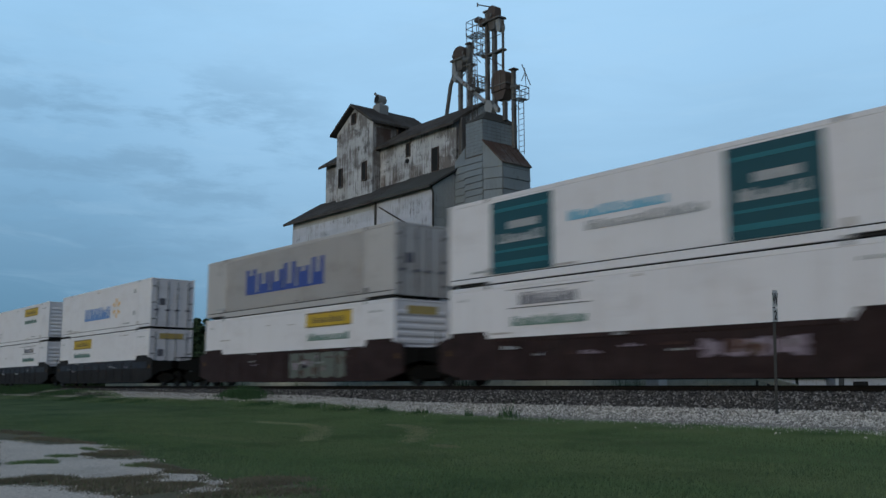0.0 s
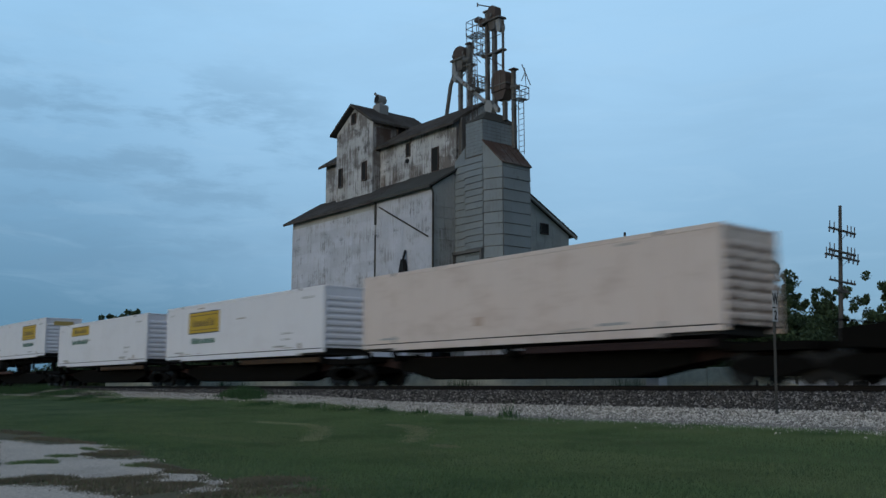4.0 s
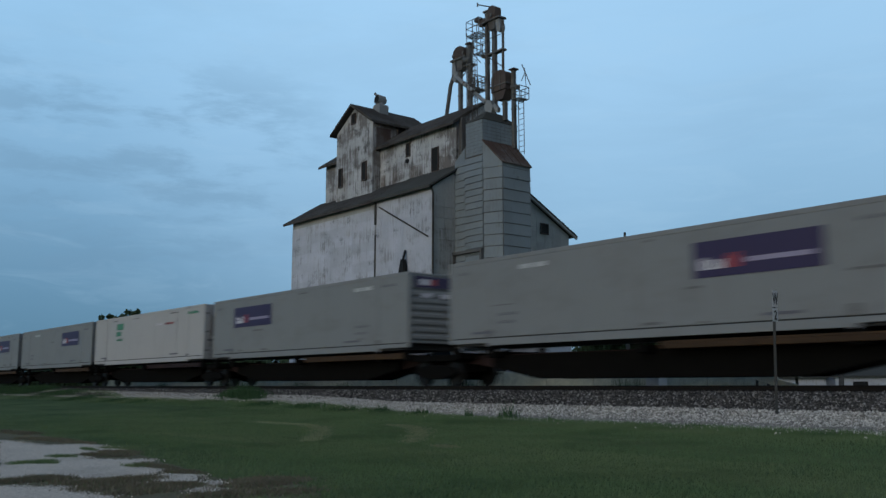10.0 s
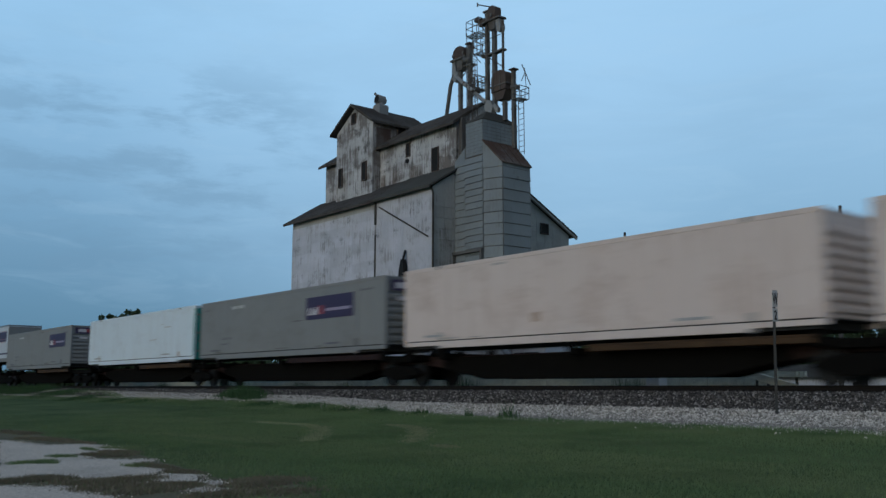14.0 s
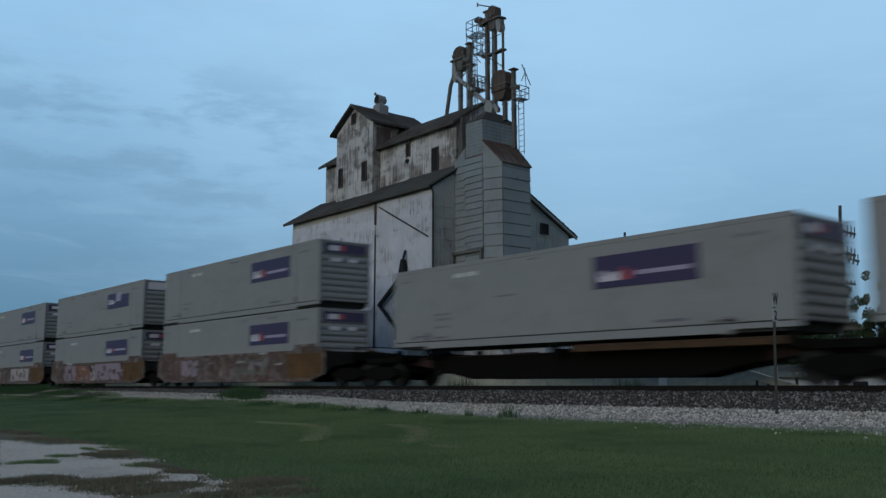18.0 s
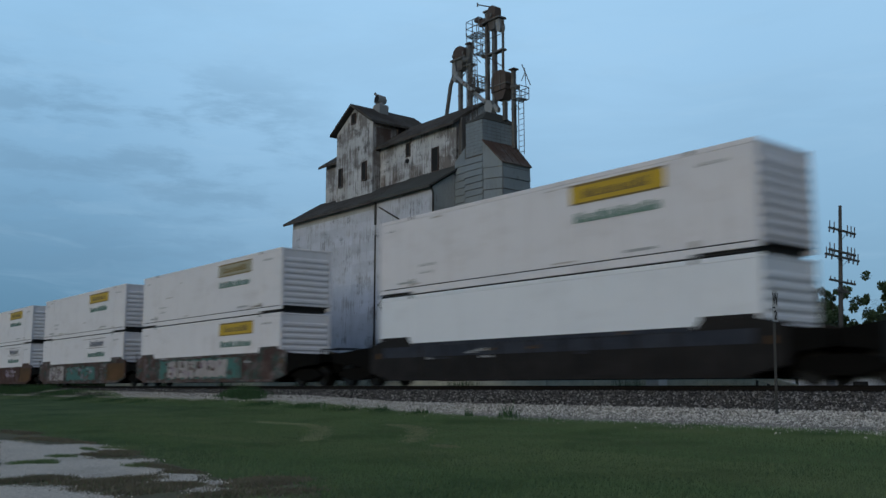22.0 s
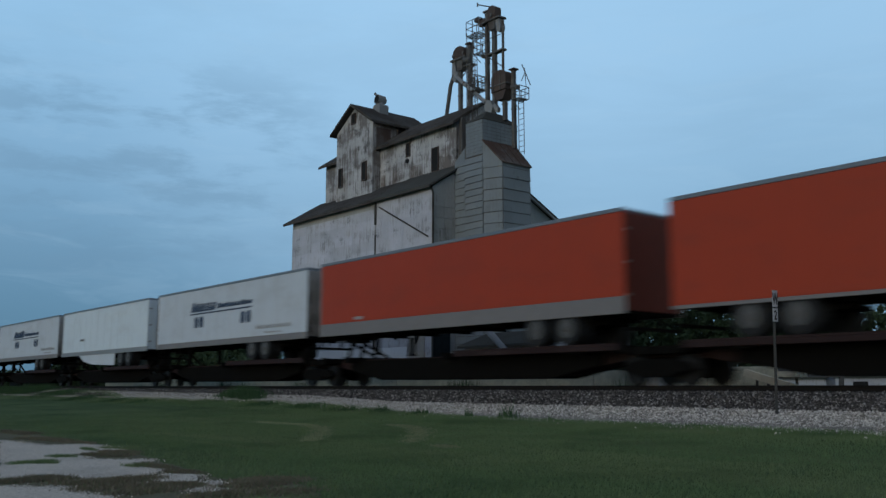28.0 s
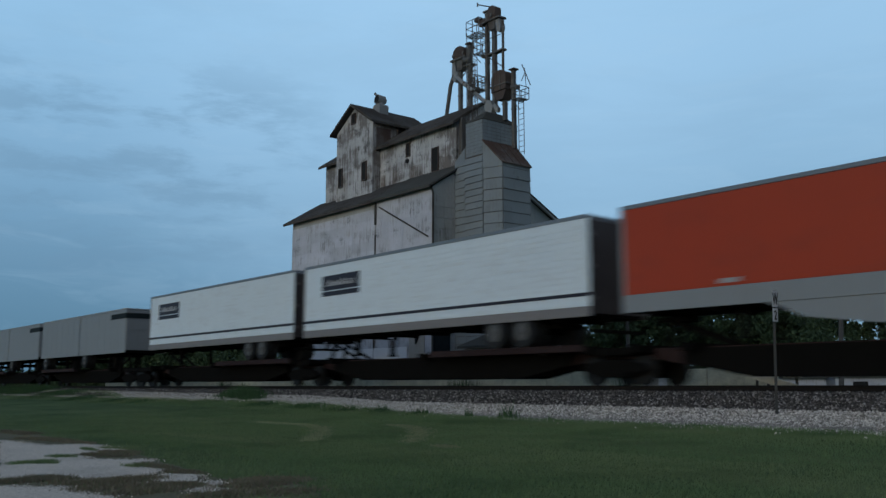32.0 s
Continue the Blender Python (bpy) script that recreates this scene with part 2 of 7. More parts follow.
M["teal"] = plain("dark_teal_panel", (0.006, 0.055, 0.07), 0.45, vary=0.2)
M["cyan_mark"] = plain("light_cyan_mark", (0.13, 0.37, 0.52), 0.5, vary=0.15)
M["teal_light"] = plain("teal_band", (0.015, 0.125, 0.15), 0.45, vary=0.2)
M["teal_bright"] = plain("teal_end_paint", (0.03, 0.27, 0.25), 0.45, vary=0.25)
M["green_logo"] = plain("green_mark", (0.045, 0.19, 0.11), 0.5, vary=0.1)
M["rust_patch"] = plain("rust_stain", (0.43, 0.315, 0.255), 0.8, vary=0.45, scale=1.5)
M["oxide"] = weathered("oxide_brown_paint", (0.056, 0.027, 0.021), (0.085, 0.05, 0.042), (0.028, 0.018, 0.015))
M["maroon"] = weathered("maroon_paint", (0.026, 0.0145, 0.0145), (0.042, 0.027, 0.026), (0.013, 0.01, 0.009))
M["black"] = weathered("sooty_black_paint", (0.0165, 0.0145, 0.0145), (0.027, 0.0235, 0.023), (0.009, 0.008, 0.0075))
M["slate"] = weathered("slate_blue_paint", (0.03, 0.034, 0.046), (0.05, 0.054, 0.066), (0.015, 0.015, 0.02))
M["bottle"] = weathered("bottle_green_paint", (0.012, 0.018, 0.02), (0.021, 0.027, 0.031), (0.008, 0.009, 0.01))
M["ochre"] = weathered("ochre_paint", (0.085, 0.047, 0.02), (0.13, 0.07, 0.03), (0.03, 0.02, 0.014))
M["deck_brown"] = weathered("brown_deck_paint", (0.05, 0.03, 0.018), (0.085, 0.05, 0.026), (0.022, 0.015, 0.012))
M["sprayed"] = weathered("sprayed_brown_paint", (0.075, 0.047, 0.04), (0.11, 0.073, 0.064), (0.03, 0.02, 0.017), [(0.2, 0.14, 0.14), (0.145, 0.082, 0.055), (0.22, 0.18, 0.19), (0.1, 0.12, 0.11)])
M["sprayed_teal"] = weathered("sprayed_green_paint", (0.06, 0.035, 0.03), (0.1, 0.065, 0.055), (0.025, 0.017, 0.015), [(0.06, 0.09, 0.08), (0.2, 0.19, 0.19), (0.025, 0.07, 0.062), (0.12, 0.09, 0.09)])
M["dusted"] = weathered("dusted_brown_paint", (0.062, 0.031, 0.025), (0.105, 0.062, 0.052), (0.028, 0.018, 0.015), [(0.1, 0.075, 0.07)])
M["tan_brown"] = weathered("tan_brown_paint", (0.1, 0.062, 0.048), (0.15, 0.1, 0.08), (0.045, 0.03, 0.025))
# Near-black and almost without gloss, for all parts below the loads.
M["undergear"] = plain("near_black_running_gear", (0.007, 0.0065, 0.006), 0.9, vary=0.5, spec=0.03)
M["steel"] = plain("worn_wheel_steel", (0.02, 0.018, 0.017), 0.5, metal=0.6, vary=0.5)
M["tyre"] = plain("tyre_rubber", (0.012, 0.012, 0.013), 0.8, vary=0.3)
M["hub"] = plain("wheel_hub_white", (0.085, 0.082, 0.08), 0.5, vary=0.3)
M["skirt"] = plain("pale_skirt", (0.35, 0.33, 0.305), 0.45, vary=0.25)
M["old_board"] = plain("old_pale_board", (0.72, 0.68, 0.56), 0.8, vary=0.4)
M["galv"] = plain("galvanised_steel", (0.3, 0.31, 0.32), 0.5, metal=0.4)
M["spray_white"] = plain("spray_paint_white", (0.33, 0.295, 0.29), 0.7, vary=0.6, scale=2)
M["spray_pink"] = plain("spray_paint_pink", (0.27, 0.18, 0.195), 0.7, vary=0.5, scale=1.5)
M["spray_teal"] = plain("spray_paint_teal", (0.045, 0.13, 0.115), 0.7, vary=0.5, scale=2)
M["spray_green"] = plain("spray_paint_grey_green", (0.105, 0.115, 0.1), 0.7, vary=0.4, scale=2)
M["spray_magenta"] = plain("spray_paint_magenta", (0.16, 0.035, 0.1), 0.7, vary=0.45, scale=2)
M["spray_lilac"] = plain("spray_paint_lilac", (0.23, 0.18, 0.22), 0.7, vary=0.45, scale=2)
M["spray_dark"] = plain("spray_paint_dark", (0.03, 0.03, 0.032), 0.7, vary=0.4, scale=2)
M["spray_orange"] = plain("spray_paint_orange", (0.19, 0.08, 0.045), 0.7, vary=0.4, scale=2)
M["gap"] = plain("shadowed_seam", (0.02, 0.02, 0.02), 0.9, vary=0.2)

M["wall_low"] = siding("whitewashed_sheet", (0.585, 0.6, 0.665), (0.27, 0.255, 0.255), (0.13, 0.125, 0.125), 0.53, 0.55, 0.72, 0.2, 0.6)
M["wall_high"] = siding("rusting_sheet", (0.55, 0.55, 0.565), (0.125, 0.105, 0.096), (0.06, 0.053, 0.05), 0.505, 0.528, 0.88, 0.2, 0.5, 0.3)
M["wall_rusty"] = siding("streaked_rusty_sheet", (0.45, 0.44, 0.44), (0.12, 0.09, 0.078), (0.055, 0.046, 0.042), 0.488, 0.515, 0.85, 0.2, 0.5, 0.3)
M["wall_side"] = siding("grimy_sheet", (0.43, 0.425, 0.41), (0.12, 0.1, 0.09), (0.08, 0.075, 0.07), 0.56, 0.58, 0.6)
M["wall_zinc"] = siding("zinc_sheet", (0.245, 0.278, 0.302), (0.165, 0.175, 0.18), (0.11, 0.117, 0.12), 0.55, 0.57, 0.5, 0.3, 0.4, 0.2)
M["roof_dark"] = siding("tarred_roof", (0.095, 0.09, 0.086), (0.055, 0.045, 0.04), (0.03, 0.028, 0.027), 0.48, 0.54, 0.8, 0.0)
M["roof_rust"] = siding("rusted_roof_sheet", (0.15, 0.132, 0.125), (0.085, 0.05, 0.04), (0.04, 0.03, 0.027), 0.47, 0.55, 0.8, 0.0)
M["roof_green"] = siding("weathered_shingle", (0.085, 0.085, 0.08), (0.06, 0.05, 0.045), (0.05, 0.05, 0.05), 0.55, 0.62, 0.6, 0.0)
M["leg_steel"] = siding("rusty_leg_steel", (0.15, 0.15, 0.15), (0.085, 0.07, 0.062), (0.055, 0.045, 0.042), 0.5, 0.58, 0.85, 0.2)
M["leg_rust"] = siding("deep_rust_steel", (0.1, 0.078, 0.07), (0.07, 0.047, 0.04), (0.045, 0.034, 0.031), 0.5, 0.58, 0.8, 0.1)
M["leg_pale"] = siding("pale_zinc_spout", (0.3, 0.31, 0.32), (0.14, 0.1, 0.08), (0.08, 0.07, 0.06), 0.58, 0.64, 0.7, 0.3)
M["void"] = plain("dark_interior", (0.012, 0.012, 0.013), 0.95, vary=0.1)
M["wood_pole"] = plain("weathered_pole_wood", (0.075, 0.072, 0.07), 0.85, vary=0.5, scale=5)
M["ceramic"] = plain("insulator_glaze", (0.1, 0.1, 0.11), 0.3)
M["rail"] = plain("rusty_rail", (0.014, 0.0115, 0.01), 0.75, metal=0.1, vary=0.4, spec=0.1)
M["old_concrete"] = plain("old_concrete", (0.6, 0.58, 0.46), 0.9, vary=0.75, scale=1.8)
M["tie"] = plain("creosoted_tie", (0.012, 0.0105, 0.0095), 0.9, vary=0.5, scale=6, spec=0.05)
M["sign_post"] = plain("dark_post_steel", (0.05, 0.048, 0.045), 0.7, metal=0.3)
M["sign"] = plain("sign_white", (0.55, 0.55, 0.56), 0.5, vary=0.2)
M["sign_black"] = plain("sign_black", (0.012, 0.012, 0.012), 0.6, vary=0.1)
M["bark"] = plain("tree_bark", (0.06, 0.05, 0.042), 0.9, vary=0.5, scale=6)


def stone_mat(name, a, b, c):
    q = Mat(name)
    g = q.node("ShaderNodeNewGeometry")
    r = g.outputs["Random Per Island"]
    col = q.mix(q.ramp(r, 0.0, 0.6), a, b)
    col = q.mix(q.ramp(r, 0.7, 1.0), col, c)
    n = q.noise(q.world_coords(), 18.0, 4)
    col = q.mix(q.times(q.ramp(n, 0.4, 0.7), 0.4), col, tuple(x * 0.5 for x in a))
    return q.done(col, 0.9, 0, 0.2)


M["ballast"] = stone_mat("ballast_stone", (0.025, 0.022, 0.02), (0.095, 0.084, 0.076), (0.4, 0.365, 0.335))
M["chips"] = stone_mat("pale_chippings", (0.14, 0.122, 0.106), (0.58, 0.53, 0.47), (0.86, 0.8, 0.72))


def leaf_mat(name, a, b):
    q = Mat(name)
    g = q.node("ShaderNodeNewGeometry")
    r = g.outputs["Random Per Island"]
    n = q.noise(q.world_coords(), 0.35, 3)
    col = q.mix(r, a, b)
    col = q.mix(q.times(q.ramp(n, 0.35, 0.65), 0.5), col, tuple(x * 0.6 for x in a))
    return q.done(col, 0.75, 0, 0.25)


M["leaf"] = leaf_mat("broad_leaf", (0.03, 0.055, 0.026), (0.065, 0.1, 0.048))


def blade_mat():
    q = Mat("grass_blade")
    g = q.node("ShaderNodeNewGeometry")
    c = q.mix(g.outputs["Random Per Island"], (0.095, 0.153, 0.07), (0.138, 0.202, 0.092))
    mow = q.noise(q.world_coords((0.12, 0.7, 1)), 1.0, 4)
    patch = q.noise(q.world_coords(), 0.55, 5)
    c = q.mix(q.times(q.ramp(mow, 0.45, 0.64), 0.5), c, (0.18, 0.21, 0.105))
    c = q.mix(q.times(q.ramp(patch, 0.48, 0.72), 0.55), c, (0.035, 0.075, 0.034))
    track = q.noise(q.world_coords((0.09, 1.6, 1)), 1.0, 3, 0.5)
    c = q.mix(q.times(q.ramp(track, 0.58, 0.68), 0.3), c, (0.2, 0.225, 0.12))
    tired = q.noise(q.world_coords((0.5, 0.9, 1)), 1.3, 6, 0.7)
    c = q.mix(q.times(q.ramp(tired, 0.56, 0.72), 0.4), c, (0.15, 0.155, 0.095))
    return q.done(c, 0.85, 0, 0.15)


M["blade"] = blade_mat()
M["weed"] = leaf_mat("weed_leaf", (0.03, 0.07, 0.026), (0.06, 0.12, 0.045))
M["dry"] = leaf_mat("dry_grass", (0.125, 0.108, 0.078), (0.235, 0.2, 0.145))
M["rut"] = leaf_mat("worn_grass", (0.2, 0.22, 0.12), (0.32, 0.33, 0.2))


def ground_mat():
    q = Mat("lawn_ground")
    w = q.world_coords()
    mow = q.noise(q.world_coords((0.06, 0.55, 1)), 1.0, 4)
    patch = q.noise(w, 0.35, 5)
    fine = q.noise(w, 16.0, 5, 0.7)
    c = q.mix(q.ramp(patch, 0.35, 0.65), (0.062, 0.095, 0.044), (0.1, 0.138, 0.062))
    c = q.mix(q.times(q.ramp(mow, 0.5, 0.72), 0.6), c, (0.15, 0.175, 0.085))
    c = q.mix(q.times(q.ramp(fine, 0.45, 0.75), 0.5), c, (0.03, 0.055, 0.026))
    q.bump(fine, 0.6, 0.04)
    return q.done(c, 1.0, 0, 0.02)


def gravel_mat(name, a, b):
    q = Mat(name)
    w = q.world_coords()
    patch, fine = q.noise(w, 0.8, 5), q.noise(w, 24.0, 5, 0.75)
    c = q.mix(q.ramp(fine, 0.35, 0.68), a, b)
    c = q.mix(q.times(q.ramp(patch, 0.5, 0.7), 0.35), c, tuple(x * 0.55 for x in a))
    q.bump(fine, 0.5, 0.02)
    return q.done(c, 1.0, 0, 0.02)


M["ground"] = ground_mat()
M["gravel"] = gravel_mat("drive_gravel", (0.38, 0.33, 0.285), (0.7, 0.615, 0.54))
M["dry_earth"] = gravel_mat("matted_dry_grass", (0.1, 0.098, 0.066), (0.19, 0.172, 0.122))
M["ballast_bed"] = gravel_mat("ballast_fines", (0.02, 0.018, 0.017), (0.06, 0.053, 0.049))
M["chip_bed"] = gravel_mat("chipping_fines", (0.15, 0.135, 0.12), (0.4, 0.365, 0.325))

# ---------------------------------------------------------------- mesh helpers


def box(bm, x0, x1, y0, y1, z0, z1):
    v = [bm.verts.new((x, y, z)) for x in (x0, x1) for y in (y0, y1) for z in (z0, z1)]
    for f in ((0, 1, 3, 2), (4, 6, 7, 5), (0, 4, 5, 1), (2, 3, 7, 6), (0, 2, 6, 4), (1, 5, 7, 3)):
        bm.faces.new([v[i] for i in f])
    return v


def prism(bm, outline, axis, a, b):
    """Extrude a closed outline (pairs) along an axis from a to b."""
    def at(p, d):
        return {"x": (d, p[0], p[1]), "y": (p[0], d, p[1]), "z": (p[0], p[1], d)}[axis]
    lo = [bm.verts.new(at(p, a)) for p in outline]
    hi = [bm.verts.new(at(p, b)) for p in outline]
    n = len(outline)
    for i in range(n):
        bm.faces.new((lo[i], lo[(i + 1) % n], hi[(i + 1) % n], hi[i]))
    bm.faces.new(lo[::-1])
    bm.faces.new(hi)


def tube(bm, p, q, r0, r1=None, n=10):
    """A round bar from p to q, closed at both ends."""
    r1 = r0 if r1 is None else r1
    p, q = Vector(p), Vector(q)
    d = (q - p).normalized()
    a = d.orthogonal().normalized()
    b = d.cross(a)
    lo, hi = [], []
    for i in range(n):
        w = a * math.cos(2 * math.pi * i / n) + b * math.sin(2 * math.pi * i / n)
        lo.append(bm.verts.new(p + w * r0))
        hi.append(bm.verts.new(q + w * r1))
    for i in range(n):
        bm.faces.new((lo[i], lo[(i + 1) % n], hi[(i + 1) % n], hi[i]))
    bm.faces.new(lo[::-1])
    bm.faces.new(hi)


def finish(bm, name, material, bevel=0.0, smooth=False):
    if bevel:
        bmesh.ops.bevel(bm, geom=bm.edges[:], offset=bevel, segments=1, affect="EDGES", clamp_overlap=True)
    bmesh.ops.recalc_face_normals(bm, faces=bm.faces[:])
    me = bpy.data.meshes.new(name)
    bm.to_mesh(me)
    bm.free()
    me.materials.append(material)
    if smooth:
        me.polygons.foreach_set("use_smooth", [True] * len(me.polygons))
    return me


CACHE = {}


def mesh(key, build, mat, bevel=0.0, smooth=False):
    """One mesh for each shape and material, shared by all alike parts."""
    k = (key, mat)
    if k not in CACHE:
        bm = bmesh.new()
        build(bm)
        CACHE[k] = finish(bm, key if isinstance(key, str) else key[0], M[mat], bevel, smooth)
    return CACHE[k]


def put(name, me, parent, loc=(0, 0, 0), label="", rz=0.0):
    ob = new(name, me)
    ob.parent = parent
    ob.location = loc
    if rz:
        ob.rotation_euler = (0, 0, rz)
    if label:
        ob["label"] = label
    return ob


def bar(name, mat, parent, x0, x1, y0, y1, z0, z1, label="", bevel=0.0):
    """A straight-edged member, its mesh shared by size."""
    size = (round(x1 - x0, 3), round(y1 - y0, 3), round(z1 - z0, 3))
    me = mesh((name, size, bevel), lambda bm: box(bm, -size[0] / 2, size[0] / 2, -size[1] / 2, size[1] / 2, -size[2] / 2, size[2] / 2), mat, bevel)
    return put(name, me, parent, ((x0 + x1) / 2, (y0 + y1) / 2, (z0 + z1) / 2), label)


def empty(name, m, label, category, group="", kind=""):
    e = new(name)
    e.empty_display_size = 0.3
    e.matrix_basis = m
    return tagged(e, label, category, group, kind)


def part(name, bm, mat, parent, label="", bevel=0.0, smooth=False):
    return put(name, finish(bm, name, M[mat], bevel, smooth), parent, (0, 0, 0), label)


def raw(name, verts, faces, mat):
    me = bpy.data.meshes.new(name)
    me.from_pydata(verts, [], faces)
    me.materials.append(M[mat])
    return me


# ---------------------------------------------------------------- ground, track


def ground_z(y):
    """Height of the earth across the line of the track."""
    pts = ((-30, -0.15), (0, 0.0), (16.0, 0.62), (17.5, 0.80), (19.6, 0.98), (23.6, 0.98), (26.0, 0.75), (29.0, 0.72), (60, 0.72))
    if y <= pts[0][0]:
        return pts[0][1]
    for (a, za), (b, zb) in zip(pts, pts[1:]):
        if y <= b:
            return za + (zb - za) * (y - a) / (b - a)
    return pts[-1][1]


def build_ground():
    ys = [-3000, -600, -120, -30, -10, 0, 4, 8, 12, 14.5, 16, 17.5, 19.6, 23.6, 26, 29, 45, 60, 120, 300, 900, 3000]
    xs = [-3000, -1400, -600, -250, -120, -80, -60, -45, -32, -22, -14, -8, 0, 10, 30, 80, 250, 900, 3000]
    verts = [(x, y, ground_z(y)) for y in ys for x in xs]
    n = len(xs)
    faces = [(j * n + i, j * n + i + 1, (j + 1) * n + i + 1, (j + 1) * n + i) for j in range(len(ys) - 1) for i in range(n - 1)]
    ob = new("ground", raw("ground", verts, faces, "ground"))
    tagged(ob, "mown green lawn and level fields around the railway", "ground", kind="structure")


build_ground()


VERGE_X, VERGE_Y = [-80, -53, -47, -38, -34, -26, -21, -18, -8], [19.2, 18.8, 17.3, 17.15, 17.35, 16.75, 15.8, 15.2, 15.1]


def verge_edge(x):
    """Where the chippings meet the lawn."""
    return float(np.interp(x, VERGE_X, VERGE_Y))


def build_beds():
    prof = [(17.3, 0.70), (17.9, 0.865), (19.5, 1.17), (20.1, 1.21), (23.1, 1.21), (23.7, 1.17), (25.6, 0.80), (25.6, 0.6), (17.3, 0.6)]
    bm = bmesh.new()
    prism(bm, prof, "x", -1500, 1500)
    me = finish(bm, "ballast", M["ballast_bed"])
    tagged(new("ballast", me), "grey crushed-stone ballast bank under the track", "ballast", kind="structure")
    bm = bmesh.new()
    xs = [-78 + 0.4 * i for i in range(190)] + [0, 10, 40, 200]
    rows = []
    for x in xs:
        near = verge_edge(x) + (0.5 if x < -24 else 0.25) * noise.noise((x * 0.9, 3, 1)) + 0.1 * noise.noise((x * 3, 7, 1))
        mid = (near + 17.5) / 2
        rows.append([bm.verts.new((x, y, float(np.interp(y, [14.5, 15.7, 16.6, 17.5], [0.575, 0.622, 0.73, 0.85])) + dz)) for y, dz in ((min(near, 17.3), -0.05), (min(near, 17.3) + 0.03, 0.006), (min(mid, 17.4), 0.006), (17.5, 0.006), (17.6, -0.1))])
    for a, b in zip(rows, rows[1:]):
        for i in range(4):
            bm.faces.new((a[i], b[i], b[i + 1], a[i + 1]))
    me = finish(bm, "gravel_verge", M["chip_bed"])
    tagged(new("gravel_verge", me), "pale limestone chippings along the foot of the ballast", "gravel", kind="structure")


build_beds()


def stones(name, n, region, size, mat, label, seed):
    """Scattered broken stones; region gives (x, y, z) for two random numbers."""
    rng = np.random.default_rng(seed)
    base = np.array([(1, 0, 0), (-1, 0, 0), (0, 1, 0), (0, -1, 0), (0, 0, 1), (0, 0, -1)], float)
    tri = np.array([(0, 2, 4), (2, 1, 4), (1, 3, 4), (3, 0, 4), (2, 0, 5), (1, 2, 5), (3, 1, 5), (0, 3, 5)])
    pos = region(rng, n)
    n = len(pos)
    s = size * rng.uniform(0.5, 1.25, (n, 1, 1)) * rng.uniform(0.6, 1.15, (n, 6, 1))
    ang = rng.uniform(0, 6.28, n)
    tilt = rng.uniform(-0.7, 0.7, n)
    c, sn = np.cos(ang), np.sin(ang)
    rot = np.zeros((n, 3, 3))
    rot[:, 0, 0], rot[:, 0, 1], rot[:, 1, 0], rot[:, 1, 1], rot[:, 2, 2] = c, -sn, sn, c, 1
    ct, st = np.cos(tilt), np.sin(tilt)
    rx = np.zeros((n, 3, 3))
    rx[:, 0, 0], rx[:, 1, 1], rx[:, 1, 2], rx[:, 2, 1], rx[:, 2, 2] = 1, ct, -st, st, ct
    pts = np.einsum("nij,njk,nlk->nli", rot, rx, base[None] * s) + pos[:, None, :]
    verts = pts.reshape(-1, 3)
    faces = (tri[None] + 6 * np.arange(n)[:, None, None]).reshape(-1, 3)
    me = bpy.data.meshes.new(name)
    me.vertices.add(len(verts))
    me.vertices.foreach_set("co", verts.ravel())
    me.loops.add(faces.size)
    me.loops.foreach_set("vertex_index", faces.ravel().astype(np.int32))
    me.polygons.add(len(faces))
    me.polygons.foreach_set("loop_start", np.arange(0, faces.size, 3, dtype=np.int32))
    me.update()
    me.validate()
    me.materials.append(M[mat])
    tagged(new(name, me), label, "stones", kind="stuff")


def x_spread(rng, n, lo, hi, near=0.55):
    """More stones towards the near end of the stretch."""
    return hi - (hi - lo) * rng.uniform(0, 1, n) ** (1 / near * 0.9)


def ballast_region(rng, n):
    x = x_spread(rng, n, -75, -4)
    k = rng.uniform(0, 1, n)
    y = 17.45 + 2.75 * k
    z = np.interp(y, [17.3, 17.9, 19.5, 20.1, 20.4], [0.70, 0.865, 1.17, 1.21, 1.21])
    return np.stack([x, y, z + rng.uniform(-0.005, 0.025, n)], 1)


def chip_region(rng, n):
    x = x_spread(rng, n, -70, -4, 0.4)
    near = np.interp(x, VERGE_X, VERGE_Y) - 0.03 + 0.15 * np.sin(x * 2.1) * np.sin(x * 0.7)
    far = np.interp(x, [-50, -30, -24, -18], [18.9, 18.5, 17.7, 17.7])
    y = far - (far - near) * rng.uniform(0, 1, n) ** 1.1 - 0.25 * np.abs(rng.normal(0, 1, n)) * (rng.uniform(0, 1, n) < 0.08)
    z = np.interp(y, [14.5, 15.7, 16.6, 17.5, 17.9, 19.5], [0.57, 0.62, 0.73, 0.85, 0.9, 1.19])
    return np.stack([x, y, z + rng.uniform(-0.004, 0.012, n)], 1)


stones("ballast_stones", 60000, ballast_region, 0.05, "ballast", "broken grey and brown ballast stones on the bank", 3)
stones("limestone_chippings", 52000, chip_region, 0.036, "chips", "loose white limestone chippings beside the lawn", 4)


